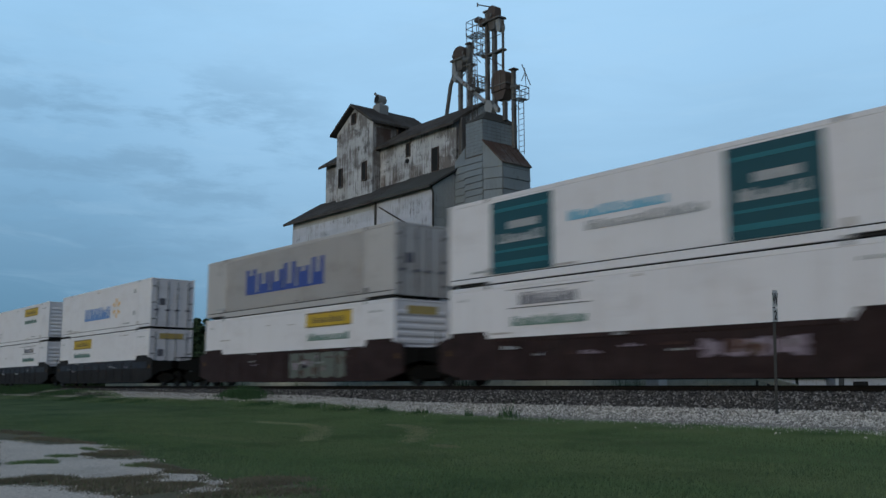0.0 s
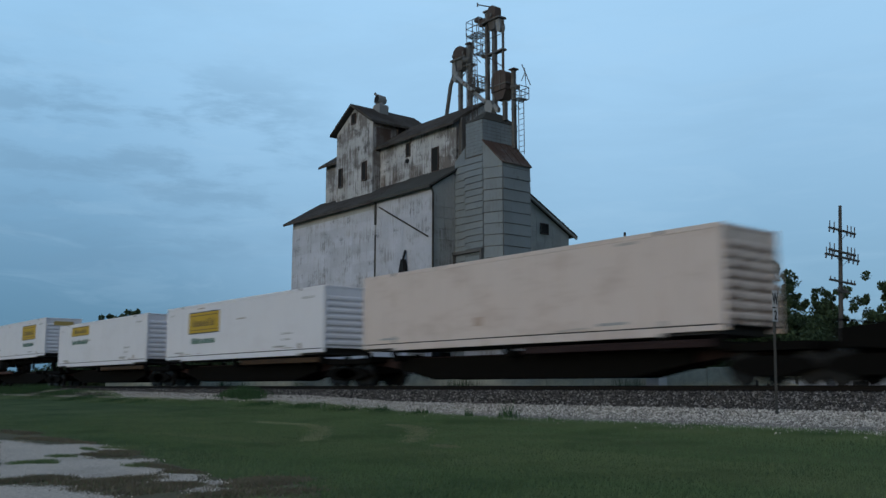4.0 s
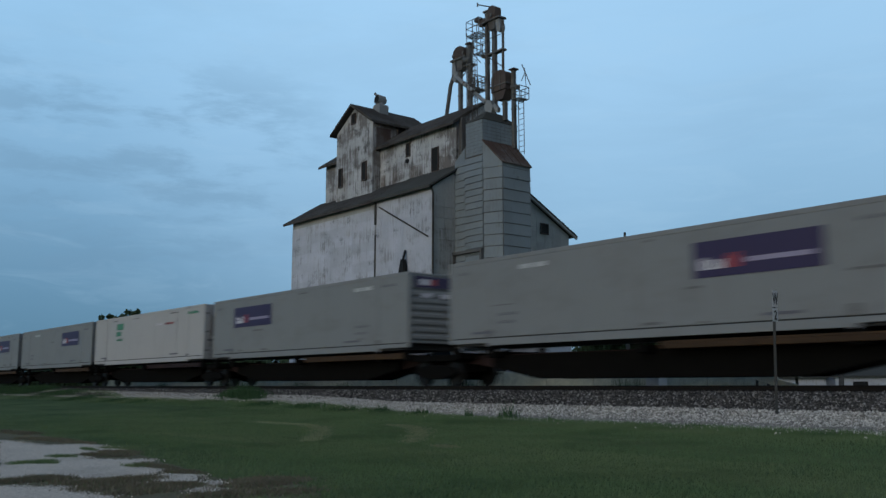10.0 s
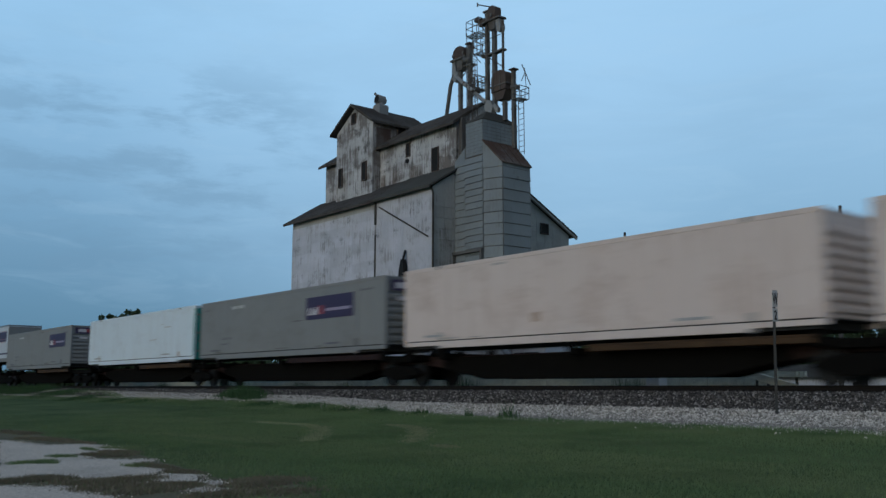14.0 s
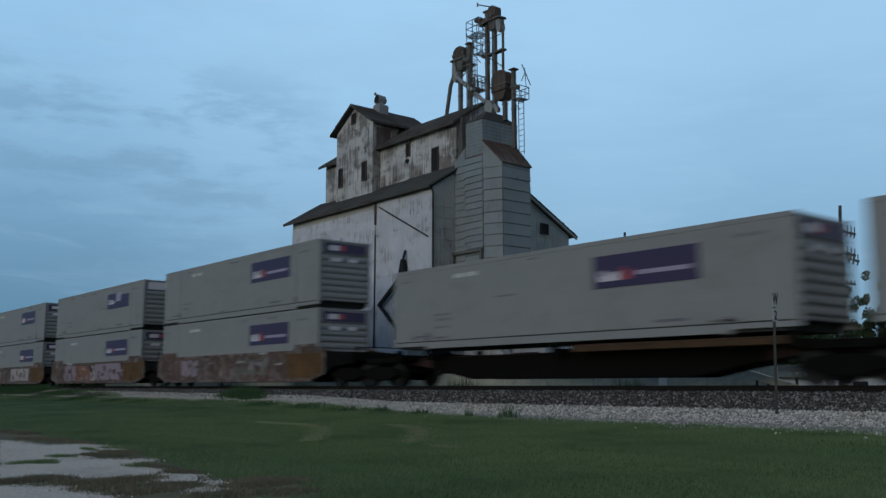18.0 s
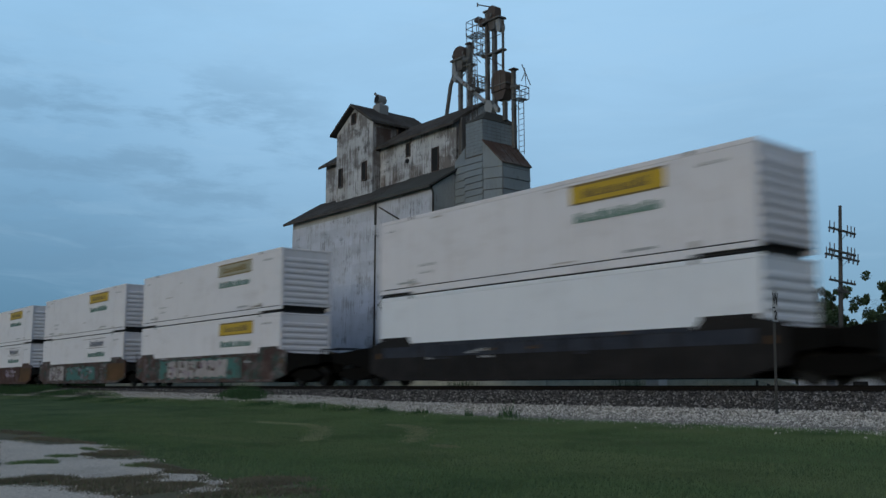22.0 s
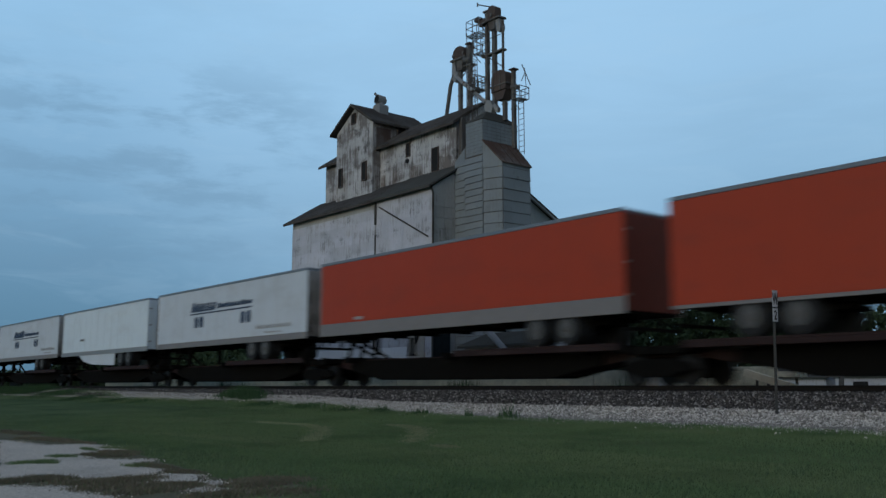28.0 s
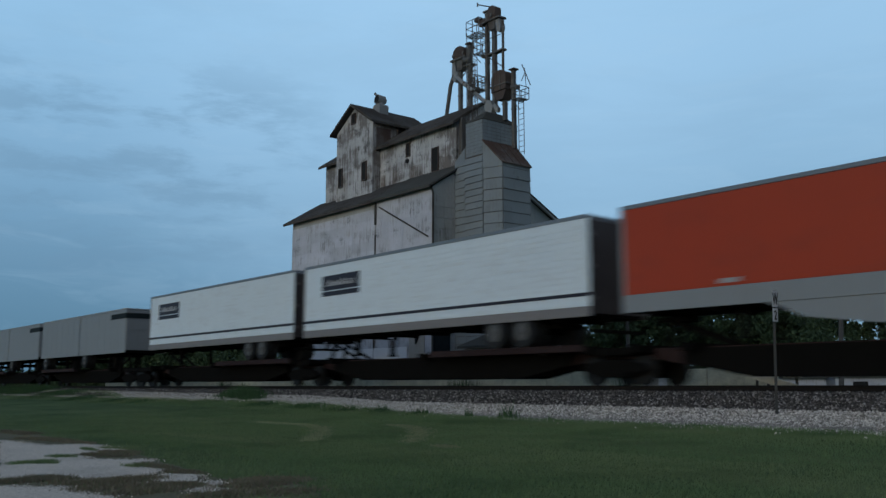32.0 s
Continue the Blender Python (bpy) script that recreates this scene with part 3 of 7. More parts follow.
def build_track():
    track = empty("railway_track", pose(0, TRACK_Y, RAIL), "straight railway track of dark rusty rails on wooden ties", "railway track", kind="structure")
    prof = [(-0.036, 0), (0.036, 0), (0.036, -0.035), (0.01, -0.05), (0.01, -0.145), (0.075, -0.165), (0.075, -0.18), (-0.075, -0.18), (-0.075, -0.165), (-0.01, -0.145), (-0.01, -0.05), (-0.036, -0.035)]
    for side in (-1, 1):
        bm = bmesh.new()
        prism(bm, [(side * 0.755 + a, b) for a, b in prof], "x", -1500, 1500)
        part("rail", bm, "rail", track)
    me = mesh("tie", lambda bm: box(bm, -0.115, 0.115, -1.3, 1.3, -0.09, 0.09), "tie", 0.012)
    rng = random.Random(5)
    for i in range(150):
        put("tie", me, track, (-84 + i * 0.56 + rng.uniform(-0.02, 0.02), rng.uniform(-0.05, 0.05), -0.272), "", rng.uniform(-0.01, 0.01))
    bm = bmesh.new()
    for i in range(420):
        for x in (-84.56 - i * 0.56, i * 0.56):
            box(bm, x - 0.115, x + 0.115, -1.3, 1.3, -0.362, -0.182)
    ob = part("ties_beyond", bm, "tie", track, "dark wooden ties running on into the distance")
    ob["kind"] = "stuff"


# ---------------------------------------------------------------- grain elevator
EB = Vector((-45.0, 35.0, 0.72))
elevator = empty("grain_elevator", pose(*EB), "old weathered metal-clad grain elevator with rusty legs on its roof", "grain elevator")


def epart(name, bm, mat, label="", bevel=0.0, parent=None):
    ob = put(name, finish(bm, name, M[mat], bevel), elevator, tuple(-EB), label)
    return ob


def sheets(wall, origin, along, n_cols, cw, n_rows, rh, mat, seed, out=(0, -1, 0), top=None, lap=0.03, gap=0.008, rusty=()):
    """Lapped sheets on a wall, each its own piece; along and out are directions in plan, top(x) limits the height; rusty gives the share of rusted sheets row by row."""
    rng = random.Random(seed)
    a, o = Vector(along).normalized(), Vector(out).normalized()

    def piece(m):
        return mesh(("sheet", round(cw, 3), round(rh, 3), lap, gap), lambda bm: prism(bm, [(-0.004, 0.0), (-lap, 0.0), (-0.014, rh - gap), (-0.004, rh - gap)], "x", 0.006, cw - 0.006), m)
    R = Matrix((a, -o, Vector((0, 0, 1)))).transposed().to_quaternion()
    for j in range(n_rows):
        for i in range(n_cols):
            p = Vector(origin) + a * (i * cw) + Vector((0, 0, j * rh))
            mid = i * cw + cw / 2
            if top and (j + 1) * rh > top(mid):
                continue
            worn = j < len(rusty) and rng.random() < rusty[j]
            ob = put("sheet", piece("wall_rusty" if worn else mat), wall, tuple(p))
            ob.rotation_mode = "QUATERNION"
            ob.rotation_quaternion = R
            ob.location = p + o * rng.uniform(0, 0.006)


def opening(wall, origin, along, out, x, z, w, h, pane="void", bars=False):
    """A small window: dark opening behind a worn wooden frame."""
    a, o = Vector(along).normalized(), Vector(out).normalized()
    R = Matrix((a, -o, Vector((0, 0, 1)))).transposed().to_quaternion()

    def frame_shape(bm):
        t = 0.04
        for x0, x1, z0, z1 in ((-t, 0, -t, h + t), (w, w + t, -t, h + t), (0, w, h, h + t), (-t * 1.6, w + t * 1.6, -t * 1.4, 0)):
            box(bm, x0, x1, -0.085, 0.0, z0, z1)
        if bars:
            box(bm, 0, w, -0.06, -0.04, h / 2 - 0.02, h / 2 + 0.02)
    for nm, me in (("window_frame", mesh(("window_frame", w, h), frame_shape, "leg_rust")),
                   ("window_pane", mesh(("window_pane", w, h), lambda bm: box(bm, 0, w, -0.044, -0.03, 0, h), pane))):
        ob = put(nm, me, wall, tuple(Vector(origin) + a * x + Vector((0, 0, z))))
        ob.rotation_mode = "QUATERNION"
        ob.rotation_quaternion = R


X, Y = (1, 0, 0), (0, 1, 0)
FRONT, RIGHT = (0, -1, 0), (1, 0, 0)


def build_house():
    # lower house with its two lean-to roofs
    bm = bmesh.new()
    prism(bm, [(30, 0.5), (30, 12.0), (32.3, 13.42), (36.4, 12.6), (40.5, 10.4), (40.5, 0.5)], "x", -52.5, -37.7)
    low = epart("lower_house", bm, "wall_side", "pale sheet-clad lower house")
    sheets(low, (-52.5, 30, 0.75), X, 4, 2.38, 18, 0.6, "wall_low", 1, gap=0.002, lap=0.02)
    sheets(low, (-42.9, 29.985, 0.75), X, 2, 2.58, 18, 0.615, "wall_low", 2, gap=0.002, lap=0.02)
    sheets(low, (-37.7, 30, 0.75), Y, 2, 0.77, 18, 0.6, "wall_side", 3, RIGHT)
    sheets(low, (-37.7, 36.4, 0.75), Y, 6, 0.68, 38, 0.3, "wall_side", 4, RIGHT, lap=0.016, gap=0.002, top=lambda s: 11.75 - 0.53 * s - 0.2)
    opening(low, (-37.67, 38.1, 10.3), Y, RIGHT, 0, 0, 0.55, 0.55)
    bm = bmesh.new()
    prism(bm, [(29.62, 11.88), (32.45, 13.6), (32.45, 13.7), (29.62, 11.98)], "x", -53.15, -42.9)
    epart("lean_to_roof", bm, "roof_dark", "dark tarred lean-to roof")
    bm = bmesh.new()
    prism(bm, [(29.62, 11.92), (32.45, 13.64), (32.45, 13.75), (29.62, 12.03)], "x", -42.88, -37.5)
    epart("lean_to_roof", bm, "roof_green", "grey-green shingled lean-to roof")
    bm = bmesh.new()
    prism(bm, [(36.7, 12.6), (41.0, 10.3), (41.0, 10.37), (36.7, 12.69)], "x", -53.1, -37.4)
    epart("back_roof", bm, "roof_green", "grey sheet roof of the rear lean-to")
    bm = bmesh.new()
    prism(bm, [(36.7, 12.42), (40.98, 10.16), (40.98, 10.295), (36.7, 12.59)], "x", -37.55, -37.43)
    epart("barge_board", bm, "wall_side", "grey board under the rear eave")
    # fascia under the front eave
    bm = bmesh.new()
    box(bm, -53.1, -42.95, 29.6, 29.68, 11.84, 11.99)
    epart("fascia", bm, "roof_dark")
    bm = bmesh.new()
    box(bm, -42.85, -37.5, 29.6, 29.68, 11.88, 12.03)
    epart("fascia", bm, "roof_green")
    # upper house
    bm = bmesh.new()
    prism(bm, [(32.3, 12.4), (32.3, 16.15), (34.4, 17.55), (36.4, 16.15), (36.4, 11.0)], "x", -52.2, -38.45)
    up = epart("upper_house", bm, "wall_high", "rust-streaked upper house")
    sheets(up, (-52.2, 32.3, 12.6), X, 3, 0.75, 2, 1.74, "wall_high", 5, lap=0.016, gap=0.004)
    sheets(up, (-45.85, 32.3, 12.6), X, 12, 0.615, 4, 0.87, "wall_high", 6, lap=0.016, gap=0.003, rusty=(0.7, 0.6, 0.1))
    opening(up, (-43.05, 32.28, 15.05), X, FRONT, 0, 0, 0.3, 0.75)
    opening(up, (-40.58, 32.28, 13.65), X, FRONT, 0, 0, 0.55, 1.35)
    bm = bmesh.new()
    tube(bm, (-43.0, 32.33, 14.75), (-43.0, 32.2, 14.75), 0.14)
    epart("vent_hole", bm, "void")
    bm = bmesh.new()
    prism(bm, [(31.9, 15.93), (34.4, 17.6), (36.7, 16.0), (36.7, 16.16), (34.4, 17.78), (31.9, 16.1)], "x", -52.6, -38.3)
    epart("upper_roof", bm, "roof_dark", "dark gabled roof")

    # cupola with its gable to the track
    bm = bmesh.new()
    prism(bm, [(-49.95, 12.4), (-49.95, 17.78), (-47.9, 19.1), (-45.85, 17.78), (-45.85, 12.4)], "y", 31.7, 36.2)
    cup = epart("cupola", bm, "wall_high", "rust-streaked gabled cupola")
    sheets(cup, (-49.95, 31.7, 12.3), X, 6, 0.683, 7, 0.9, "wall_high", 7, lap=0.016, gap=0.004, rusty=(0.6, 0.5, 0.35, 0.2), top=lambda s: 5.5 + 1.32 * (1 - abs(s - 2.05) / 2.05))
    sheets(cup, (-45.85, 31.7, 12.3), Y, 6, 0.75, 3, 1.8, "wall_high", 8, RIGHT, lap=0.016, gap=0.004, rusty=(0.7, 0.6, 0.4))
    for x, z, w, h in ((-48.12, 18.1, 0.36, 0.6), (-49.55, 14.18, 0.34, 1.15), (-46.87, 14.17, 0.42, 1.12)):
        opening(cup, (x, 31.67, z), X, FRONT, 0, 0, w, h)
    opening(cup, (-45.82, 33.6, 17.2), Y, RIGHT, 0, 0, 0.5, 0.55)
    bm = bmesh.new()
    box(bm, -45.84, -45.815, 31.95, 33.05, 15.9, 17.45)
    epart("rust_sheet", bm, "roof_rust", "bare rusted sheet on the cupola flank")
    bm = bmesh.new()
    prism(bm, [(-50.32, 17.62), (-47.9, 19.16), (-45.5, 17.62), (-45.5, 17.78), (-47.9, 19.34), (-50.32, 17.78)], "y", 31.35, 36.5)
    epart("cupola_roof", bm, "roof_dark", "dark gabled roof")
    # ventilator on the ridge, its mouth towards the track
    bm = bmesh.new()
    prism(bm, [(-48.0, 18.9), (-48.0, 19.45), (-47.85, 19.58), (-47.35, 19.58), (-47.2, 19.45), (-47.2, 18.9)], "y", 33.15, 33.85)
    tube(bm, (-47.6, 33.5, 19.5), (-47.6, 33.5, 19.95), 0.27, n=14)
    a, b = Vector((-47.6, 33.5, 19.92)), Vector((-0.08, -0.99, 0.06)).normalized()
    tube(bm, a - b * 0.24, a + b * 0.3, 0.3, 0.33, n=14)
    tube(bm, a - b * 0.38, a - b * 0.2, 0.16, 0.3, n=14)
    tube(bm, a + b * 0.2 + Vector((-0.12, 0, 0.26)), a + b * 0.3 + Vector((-0.22, 0, 0.46)), 0.07, 0.09, n=8)
    epart("ventilator", bm, "leg_pale", "pale elbow ventilator")
    bm = bmesh.new()
    tube(bm, a + b * 0.29, a + b * 0.315, 0.29, n=14)
    epart("ventilator_mouth", bm, "void")


build_house()


def build_tower():
    # headhouse in zinc sheet at the end of the building
    bm = bmesh.new()
    prism(bm, [(-37.68, 0.5), (-37.68, 13.6), (-36.85, 14.2), (-36.75, 14.3), (-36.75, 15.5), (-35.39, 15.5), (-35.39, 0.5)], "y", 31.55, 34.06)
    # Dark backing shows between the sheet rows, standing in for the laps' shadow lines.
    tw = epart("headhouse", bm, "leg_steel", "blue-grey zinc-clad headhouse")
    sheets(tw, (-37.68, 31.55, 0.8), X, 1, 0.85, 32, 0.4, "wall_zinc", 11, lap=0.05, gap=0.02)
    sheets(tw, (-36.83, 31.55, 0.8), X, 1, 1.44, 36, 0.354, "wall_zinc", 17, lap=0.055, gap=0.03)
    bm = bmesh.new()
    prism(bm, [(-37.68, 13.5), (-36.85, 14.15), (-36.85, 13.5)], "y", 31.52, 31.6)
    epart("gusset", bm, "wall_zinc")
    sheets(tw, (-36.75, 31.55, 13.6), X, 4, 0.34, 10, 0.19, "wall_zinc", 12, lap=0.025, gap=0.018)
    sheets(tw, (-35.39, 31.55, 13.6), Y, 8, 0.3138, 10, 0.19, "wall_zinc", 13, RIGHT, lap=0.025, gap=0.018)
    # annexe with a splayed front and a single-pitch roof
    foot = [(-35.39, 31.57), (-34.32, 31.97), (-34.32, 33.95), (-35.39, 33.95)]

    def top(x):
        return 14.27 - (x + 35.39) * 1.15
    bm = bmesh.new()
    lo = [bm.verts.new((x, y, 0.5)) for x, y in foot]
    hi = [bm.verts.new((x, y, top(x))) for x, y in foot]
    n = len(foot)
    for i in range(n):
        bm.faces.new((lo[i], lo[(i + 1) % n], hi[(i + 1) % n], hi[i]))
    bm.faces.new(hi)
    bm.faces.new(lo[::-1])
    # Dark body again draws the shadow lines under the laps.
    an = epart("annexe", bm, "leg_steel", "blue-grey zinc-clad annexe")
    d = Vector((1.07, 0.40, 0))
    sheets(an, (-35.37, 31.57, 0.8), d, 1, d.length - 0.02, 20, 0.6, "wall_zinc", 14, (0.40, -1.07, 0), lap=0.055, gap=0.03)
    sheets(an, (-34.32, 31.97, 0.8), Y, 1, 1.98, 20, 0.6, "wall_zinc", 16, RIGHT, lap=0.055, gap=0.03)
    bm = bmesh.new()
    face = [bm.verts.new(p) for p in ((-35.375, 31.53, 12.79), (-34.31, 31.93, 12.79), (-34.31, 31.93, 13.02), (-35.375, 31.53, 14.22))]
    back = [bm.verts.new((v.co.x - 0.02, v.co.y + 0.05, v.co.z)) for v in face]
    bm.faces.new(face)
    bm.faces.new(back[::-1])
    for i in range(4):
        bm.faces.new((face[i], back[i], back[(i + 1) % 4], face[(i + 1) % 4]))
    epart("gable_sheet", bm, "wall_zinc")
    bm = bmesh.new()
    box(bm, -34.34, -34.29, 31.97, 33.95, 12.79, 13.03)
    epart("gable_sheet", bm, "wall_zinc")
    bm = bmesh.new()
    lo = [bm.verts.new(p) for p in ((-35.42, 31.5, 14.3), (-34.22, 31.86, 12.93), (-34.22, 34.0, 12.93), (-35.42, 34.0, 14.3))]
    hi = [bm.verts.new((v.co.x + 0.03, v.co.y, v.co.z + 0.06)) for v in lo]
    bm.faces.new(lo[::-1])
    bm.faces.new(hi)
    for i in range(4):
        bm.faces.new((lo[i], lo[(i + 1) % 4], hi[(i + 1) % 4], hi[i]))
    epart("annexe_roof", bm, "roof_rust", "rusted single-pitch roof")
    for k in range(4):
        y = 32.1 + k * 0.55
        bm = bmesh.new()
        prism(bm, [(-35.38, 14.36), (-34.19, 12.99), (-34.19, 13.02), (-35.38, 14.39)], "y", y, y + 0.04)
        epart("roof_seam", bm, "leg_rust")
    # small hipped roof over the headhouse
    bm = bmesh.new()
    b = [bm.verts.new(p) for p in ((-36.8, 31.49, 15.5), (-35.33, 31.49, 15.5), (-35.33, 34.12, 15.5), (-36.8, 34.12, 15.5))]
    t = [bm.verts.new(p) for p in ((-36.2, 32.3, 16.15), (-35.9, 32.3, 16.15), (-35.9, 33.4, 16.15), (-36.2, 33.4, 16.15))]
    for i in range(4):
        bm.faces.new((b[i], b[(i + 1) % 4], t[(i + 1) % 4], t[i]))
    bm.faces.new(t)
    bm.faces.new(b[::-1])
    epart("headhouse_roof", bm, "roof_green", "weathered grey hipped roof")
    # hood over the loading door at the foot of the headhouse
    bm = bmesh.new()
    box(bm, -37.75, -35.3, 31.3, 31.52, 8.35, 8.5)
    box(bm, -37.75, -37.6, 31.35, 31.52, 6.0, 8.35)
    box(bm, -35.5, -35.35, 31.35, 31.52, 6.0, 8.35)
    epart("door_hood", bm, "leg_steel", "grey door frame and hood")


build_tower()


def hood(bm, x0, x1, y0, y1, z0, z1):
    """A casing with a barrel-shaped top."""
    r = (x1 - x0) / 2
    out = [(x0, z0), (x0, z1 - r * 0.75)]
    for i in range(1, 8):
        a = math.pi * (1 - i / 8)
        out.append(((x0 + x1) / 2 + r * math.cos(a), z1 - r * 0.75 + r * 0.75 * math.sin(a)))
    out += [(x1, z1 - r * 0.75), (x1, z0)]
    prism(bm, out, "y", y0, y1)


def lattice_platform(name, x0, x1, y0, y1, z, h):
    """Small grating platform with a two-bar railing."""
    # open grating: one comb-shaped plate
    teeth, w = [(x0, y0)], (y1 - y0) / 9
    for k in range(5):
        ya = y0 + 2 * k * w
        teeth += [(x1, ya), (x1, ya + w)] + ([(x0 + 0.05, ya + w), (x0 + 0.05, ya + 2 * w)] if k < 4 else [])
    bm = bmesh.new()
    prism(bm, teeth + [(x0, y1)], "z", z - 0.03, z)
    base = epart(name, bm, "leg_steel", "thin steel platform with railing")

    def rod(kind, p, q):
        b = bmesh.new()
        tube(b, p, q, 0.022, n=6)
        part(kind, b, "leg_steel", base)
    for x in (x0, (x0 + x1) / 2, x1):
        for y in (y0, y1):
            rod("post", (x, y, z), (x, y, z + h))
    for zz in (z + h * 0.5, z + h):
        for p, q in (((x0, y0), (x1, y0)), ((x1, y0), (x1, y1)), ((x1, y1), (x0, y1)), ((x0, y1), (x0, y0))):
            rod("rail", (*p, zz), (*q, zz))
    rod("strut", (x0, y0, z), (x1, y0, z - 0.7))


def ladder(name, x, y, z0, z1, cage=False):
    bm = bmesh.new()
    for s in (-0.2, 0.2):
        tube(bm, (x + s, y, z0), (x + s, y, z1), 0.022, n=6)
    k = z0 + 0.15
    while k < z1:
        tube(bm, (x - 0.2, y, k), (x + 0.2, y, k), 0.014, n=5)
        k += 0.3
    if cage:
        k = z0 + 0.6
        while k < z1:
            pts = [(x - 0.2, y, k), (x - 0.33, y - 0.35, k), (x, y - 0.6, k), (x + 0.33, y - 0.35, k), (x + 0.2, y, k)]
            for p, q in zip(pts, pts[1:]):
                tube(bm, p, q, 0.014, n=5)
            k += 0.7
        for dx, dy in ((-0.33, -0.35), (0, -0.6), (0.33, -0.35)):
            tube(bm, (x + dx, y + dy, z0 + 0.6), (x + dx, y + dy, z1), 0.012, n=5)
    epart(name, bm, "leg_steel", "thin steel ladder")


def casing(x, y, w, z0, z1, mat="leg_steel", label="upright leg casing"):
    bm = bmesh.new()
    box(bm, x - w / 2, x + w / 2, y - w / 2, y + w / 2, z0, z1)
    k = z0 + 0.9
    while k < z1:
        box(bm, x - w / 2 - 0.03, x + w / 2 + 0.03, y - w / 2 - 0.03, y + w / 2 + 0.03, k, k + 0.05)
        k += 1.25
    epart("leg_casing", bm, mat, label)


def pipe(p, q, r, mat="leg_steel", name="spout", label="round spout"):
    bm = bmesh.new()
    tube(bm, p, q, r, n=12)
    epart(name, bm, mat, label)


def build_legs():
    # first leg, on the upper roof
    y = 34.5
    bm = bmesh.new()
    hood(bm, -41.12, -40.08, y - 0.25, y + 0.25, 20.98, 21.72)
    epart("leg_head", bm, "leg_rust", "rusty barrel-topped leg head")
    bm = bmesh.new()
    box(bm, -41.3, -39.95, y - 0.32, y + 0.32, 20.88, 20.98)
    prism(bm, [(-41.0, 20.88), (-40.2, 20.88), (-40.35, 20.2), (-40.85, 20.2)], "y", y - 0.2, y + 0.2)
    tube(bm, (-40.05, y - 0.25, 20.7), (-39.5, y - 0.25, 20.55), 0.17, n=10)
    box(bm, -40.2, -39.35, y - 0.3, y + 0.2, 20.28, 20.34)
    tube(bm, (-39.4, y - 0.3, 20.3), (-40.1, y - 0.3, 19.7), 0.03, n=6)
    epart("head_frame", bm, "leg_steel")
    for dx in (-0.45, 0.45):
        bm = bmesh.new()
        tube(bm, (-40.6 + dx, y - 0.27, 21.2), (-40.6 + dx, y - 0.31, 21.2), 0.1, n=10)
        epart("bearing", bm, "leg_steel", "round shaft bearing")
    bm = bmesh.new()
    prism(bm, [(-41.25, 20.85), (-40.85, 20.85), (-40.72, 20.0), (-40.95, 19.55), (-41.28, 19.85)], "y", y - 0.2, y + 0.2)
    epart("discharge_chute", bm, "leg_pale", "pale zinc discharge chute")
    casing(-40.68, y, 0.21, 16.5, 20.25)
    casing(-39.82, y, 0.22, 16.3, 21.6)
    bm = bmesh.new()
    box(bm, -40.02, -39.62, y - 0.2, y + 0.2, 21.66, 21.74)
    box(bm, -39.9, -39.74, y - 0.08, y + 0.08, 21.5, 21.66)
    epart("vent_cap", bm, "leg_rust")
    pipe((-41.15, y - 0.1, 20.1), (-41.5, y - 0.1, 19.5), 0.12)
    pipe((-41.48, y - 0.1, 19.6), (-41.98, y - 0.1, 17.3), 0.12)
    pipe((-41.94, y - 0.1, 17.45), (-42.02, y - 0.1, 17.05), 0.16, "leg_pale", "spout_boot", "pale spout boot")
    pipe((-40.75, y - 0.3, 19.85), (-36.75, 33.0, 17.0), 0.12, "leg_pale", "spout", "pale sloping spout")
    for k in (0.3, 0.62):
        p = Vector((-40.75, y - 0.3, 19.85)).lerp(Vector((-36.75, 33.0, 17.0)), k)
        q = Vector((-40.75, y - 0.3, 19.85)).lerp(Vector((-36.75, 33.0, 17.0)), k + 0.02)
        pipe(tuple(p), tuple(q), 0.145, "leg_steel", "spout_clamp", "flange ring of the spout")
    lattice_platform("platform", -39.55, -38.95, y - 0.4, y + 0.4, 18.75, 0.75)
    ladder("ladder", -39.15, y - 0.35, 16.6, 20.3)
    casing(-38.3, 32.6, 0.26, 13.9, 16.4, "leg_steel", "short leg casing at the end wall")
    # second leg, the tall one over the headhouse
    y = 33.4
    casing(-37.02, y, 0.2, 16.0, 22.45)
    casing(-36.42, y, 0.22, 16.6, 21.6)
    bm = bmesh.new()
    hood(bm, -36.75, -36.12, y - 0.24, y + 0.24, 21.85, 22.62)
    epart("leg_head", bm, "leg_rust", "rusty barrel-topped leg head")
    bm = bmesh.new()
    box(bm, -37.25, -35.75, y - 0.3, y + 0.3, 21.74, 21.84)
    prism(bm, [(-36.75, 21.74), (-36.12, 21.74), (-36.2, 21.2), (-36.65, 21.2)], "y", y - 0.2, y + 0.2)
    tube(bm, (-37.2, y - 0.3, 21.75), (-36.9, y - 0.3, 21.2), 0.03, n=6)
    epart("head_frame", bm, "leg_steel")
    bm = bmesh.new()
    tube(bm, (-36.42, y - 0.25, 22.05), (-36.42, y - 0.31, 22.05), 0.12, n=10)
    epart("bearing", bm, "leg_steel", "round shaft bearing")
    bm = bmesh.new()
    box(bm, -37.22, -36.85, y - 0.18, y + 0.18, 22.45, 22.53)
    tube(bm, (-37.85, y, 23.22), (-36.55, y, 22.62), 0.035, n=6)
    tube(bm, (-37.85, y, 23.1), (-37.85, y, 23.32), 0.045, n=6)
    epart("hoist_beam", bm, "leg_steel")
    bm = bmesh.new()
    tube(bm, (-37.95, y, 22.3), (-37.5, y, 22.1), 0.17, n=12)
    box(bm, -37.55, -37.15, y - 0.14, y + 0.14, 21.75, 22.1)
    epart("drive_motor", bm, "leg_rust", "rusty drive motor")
    bm = bmesh.new()
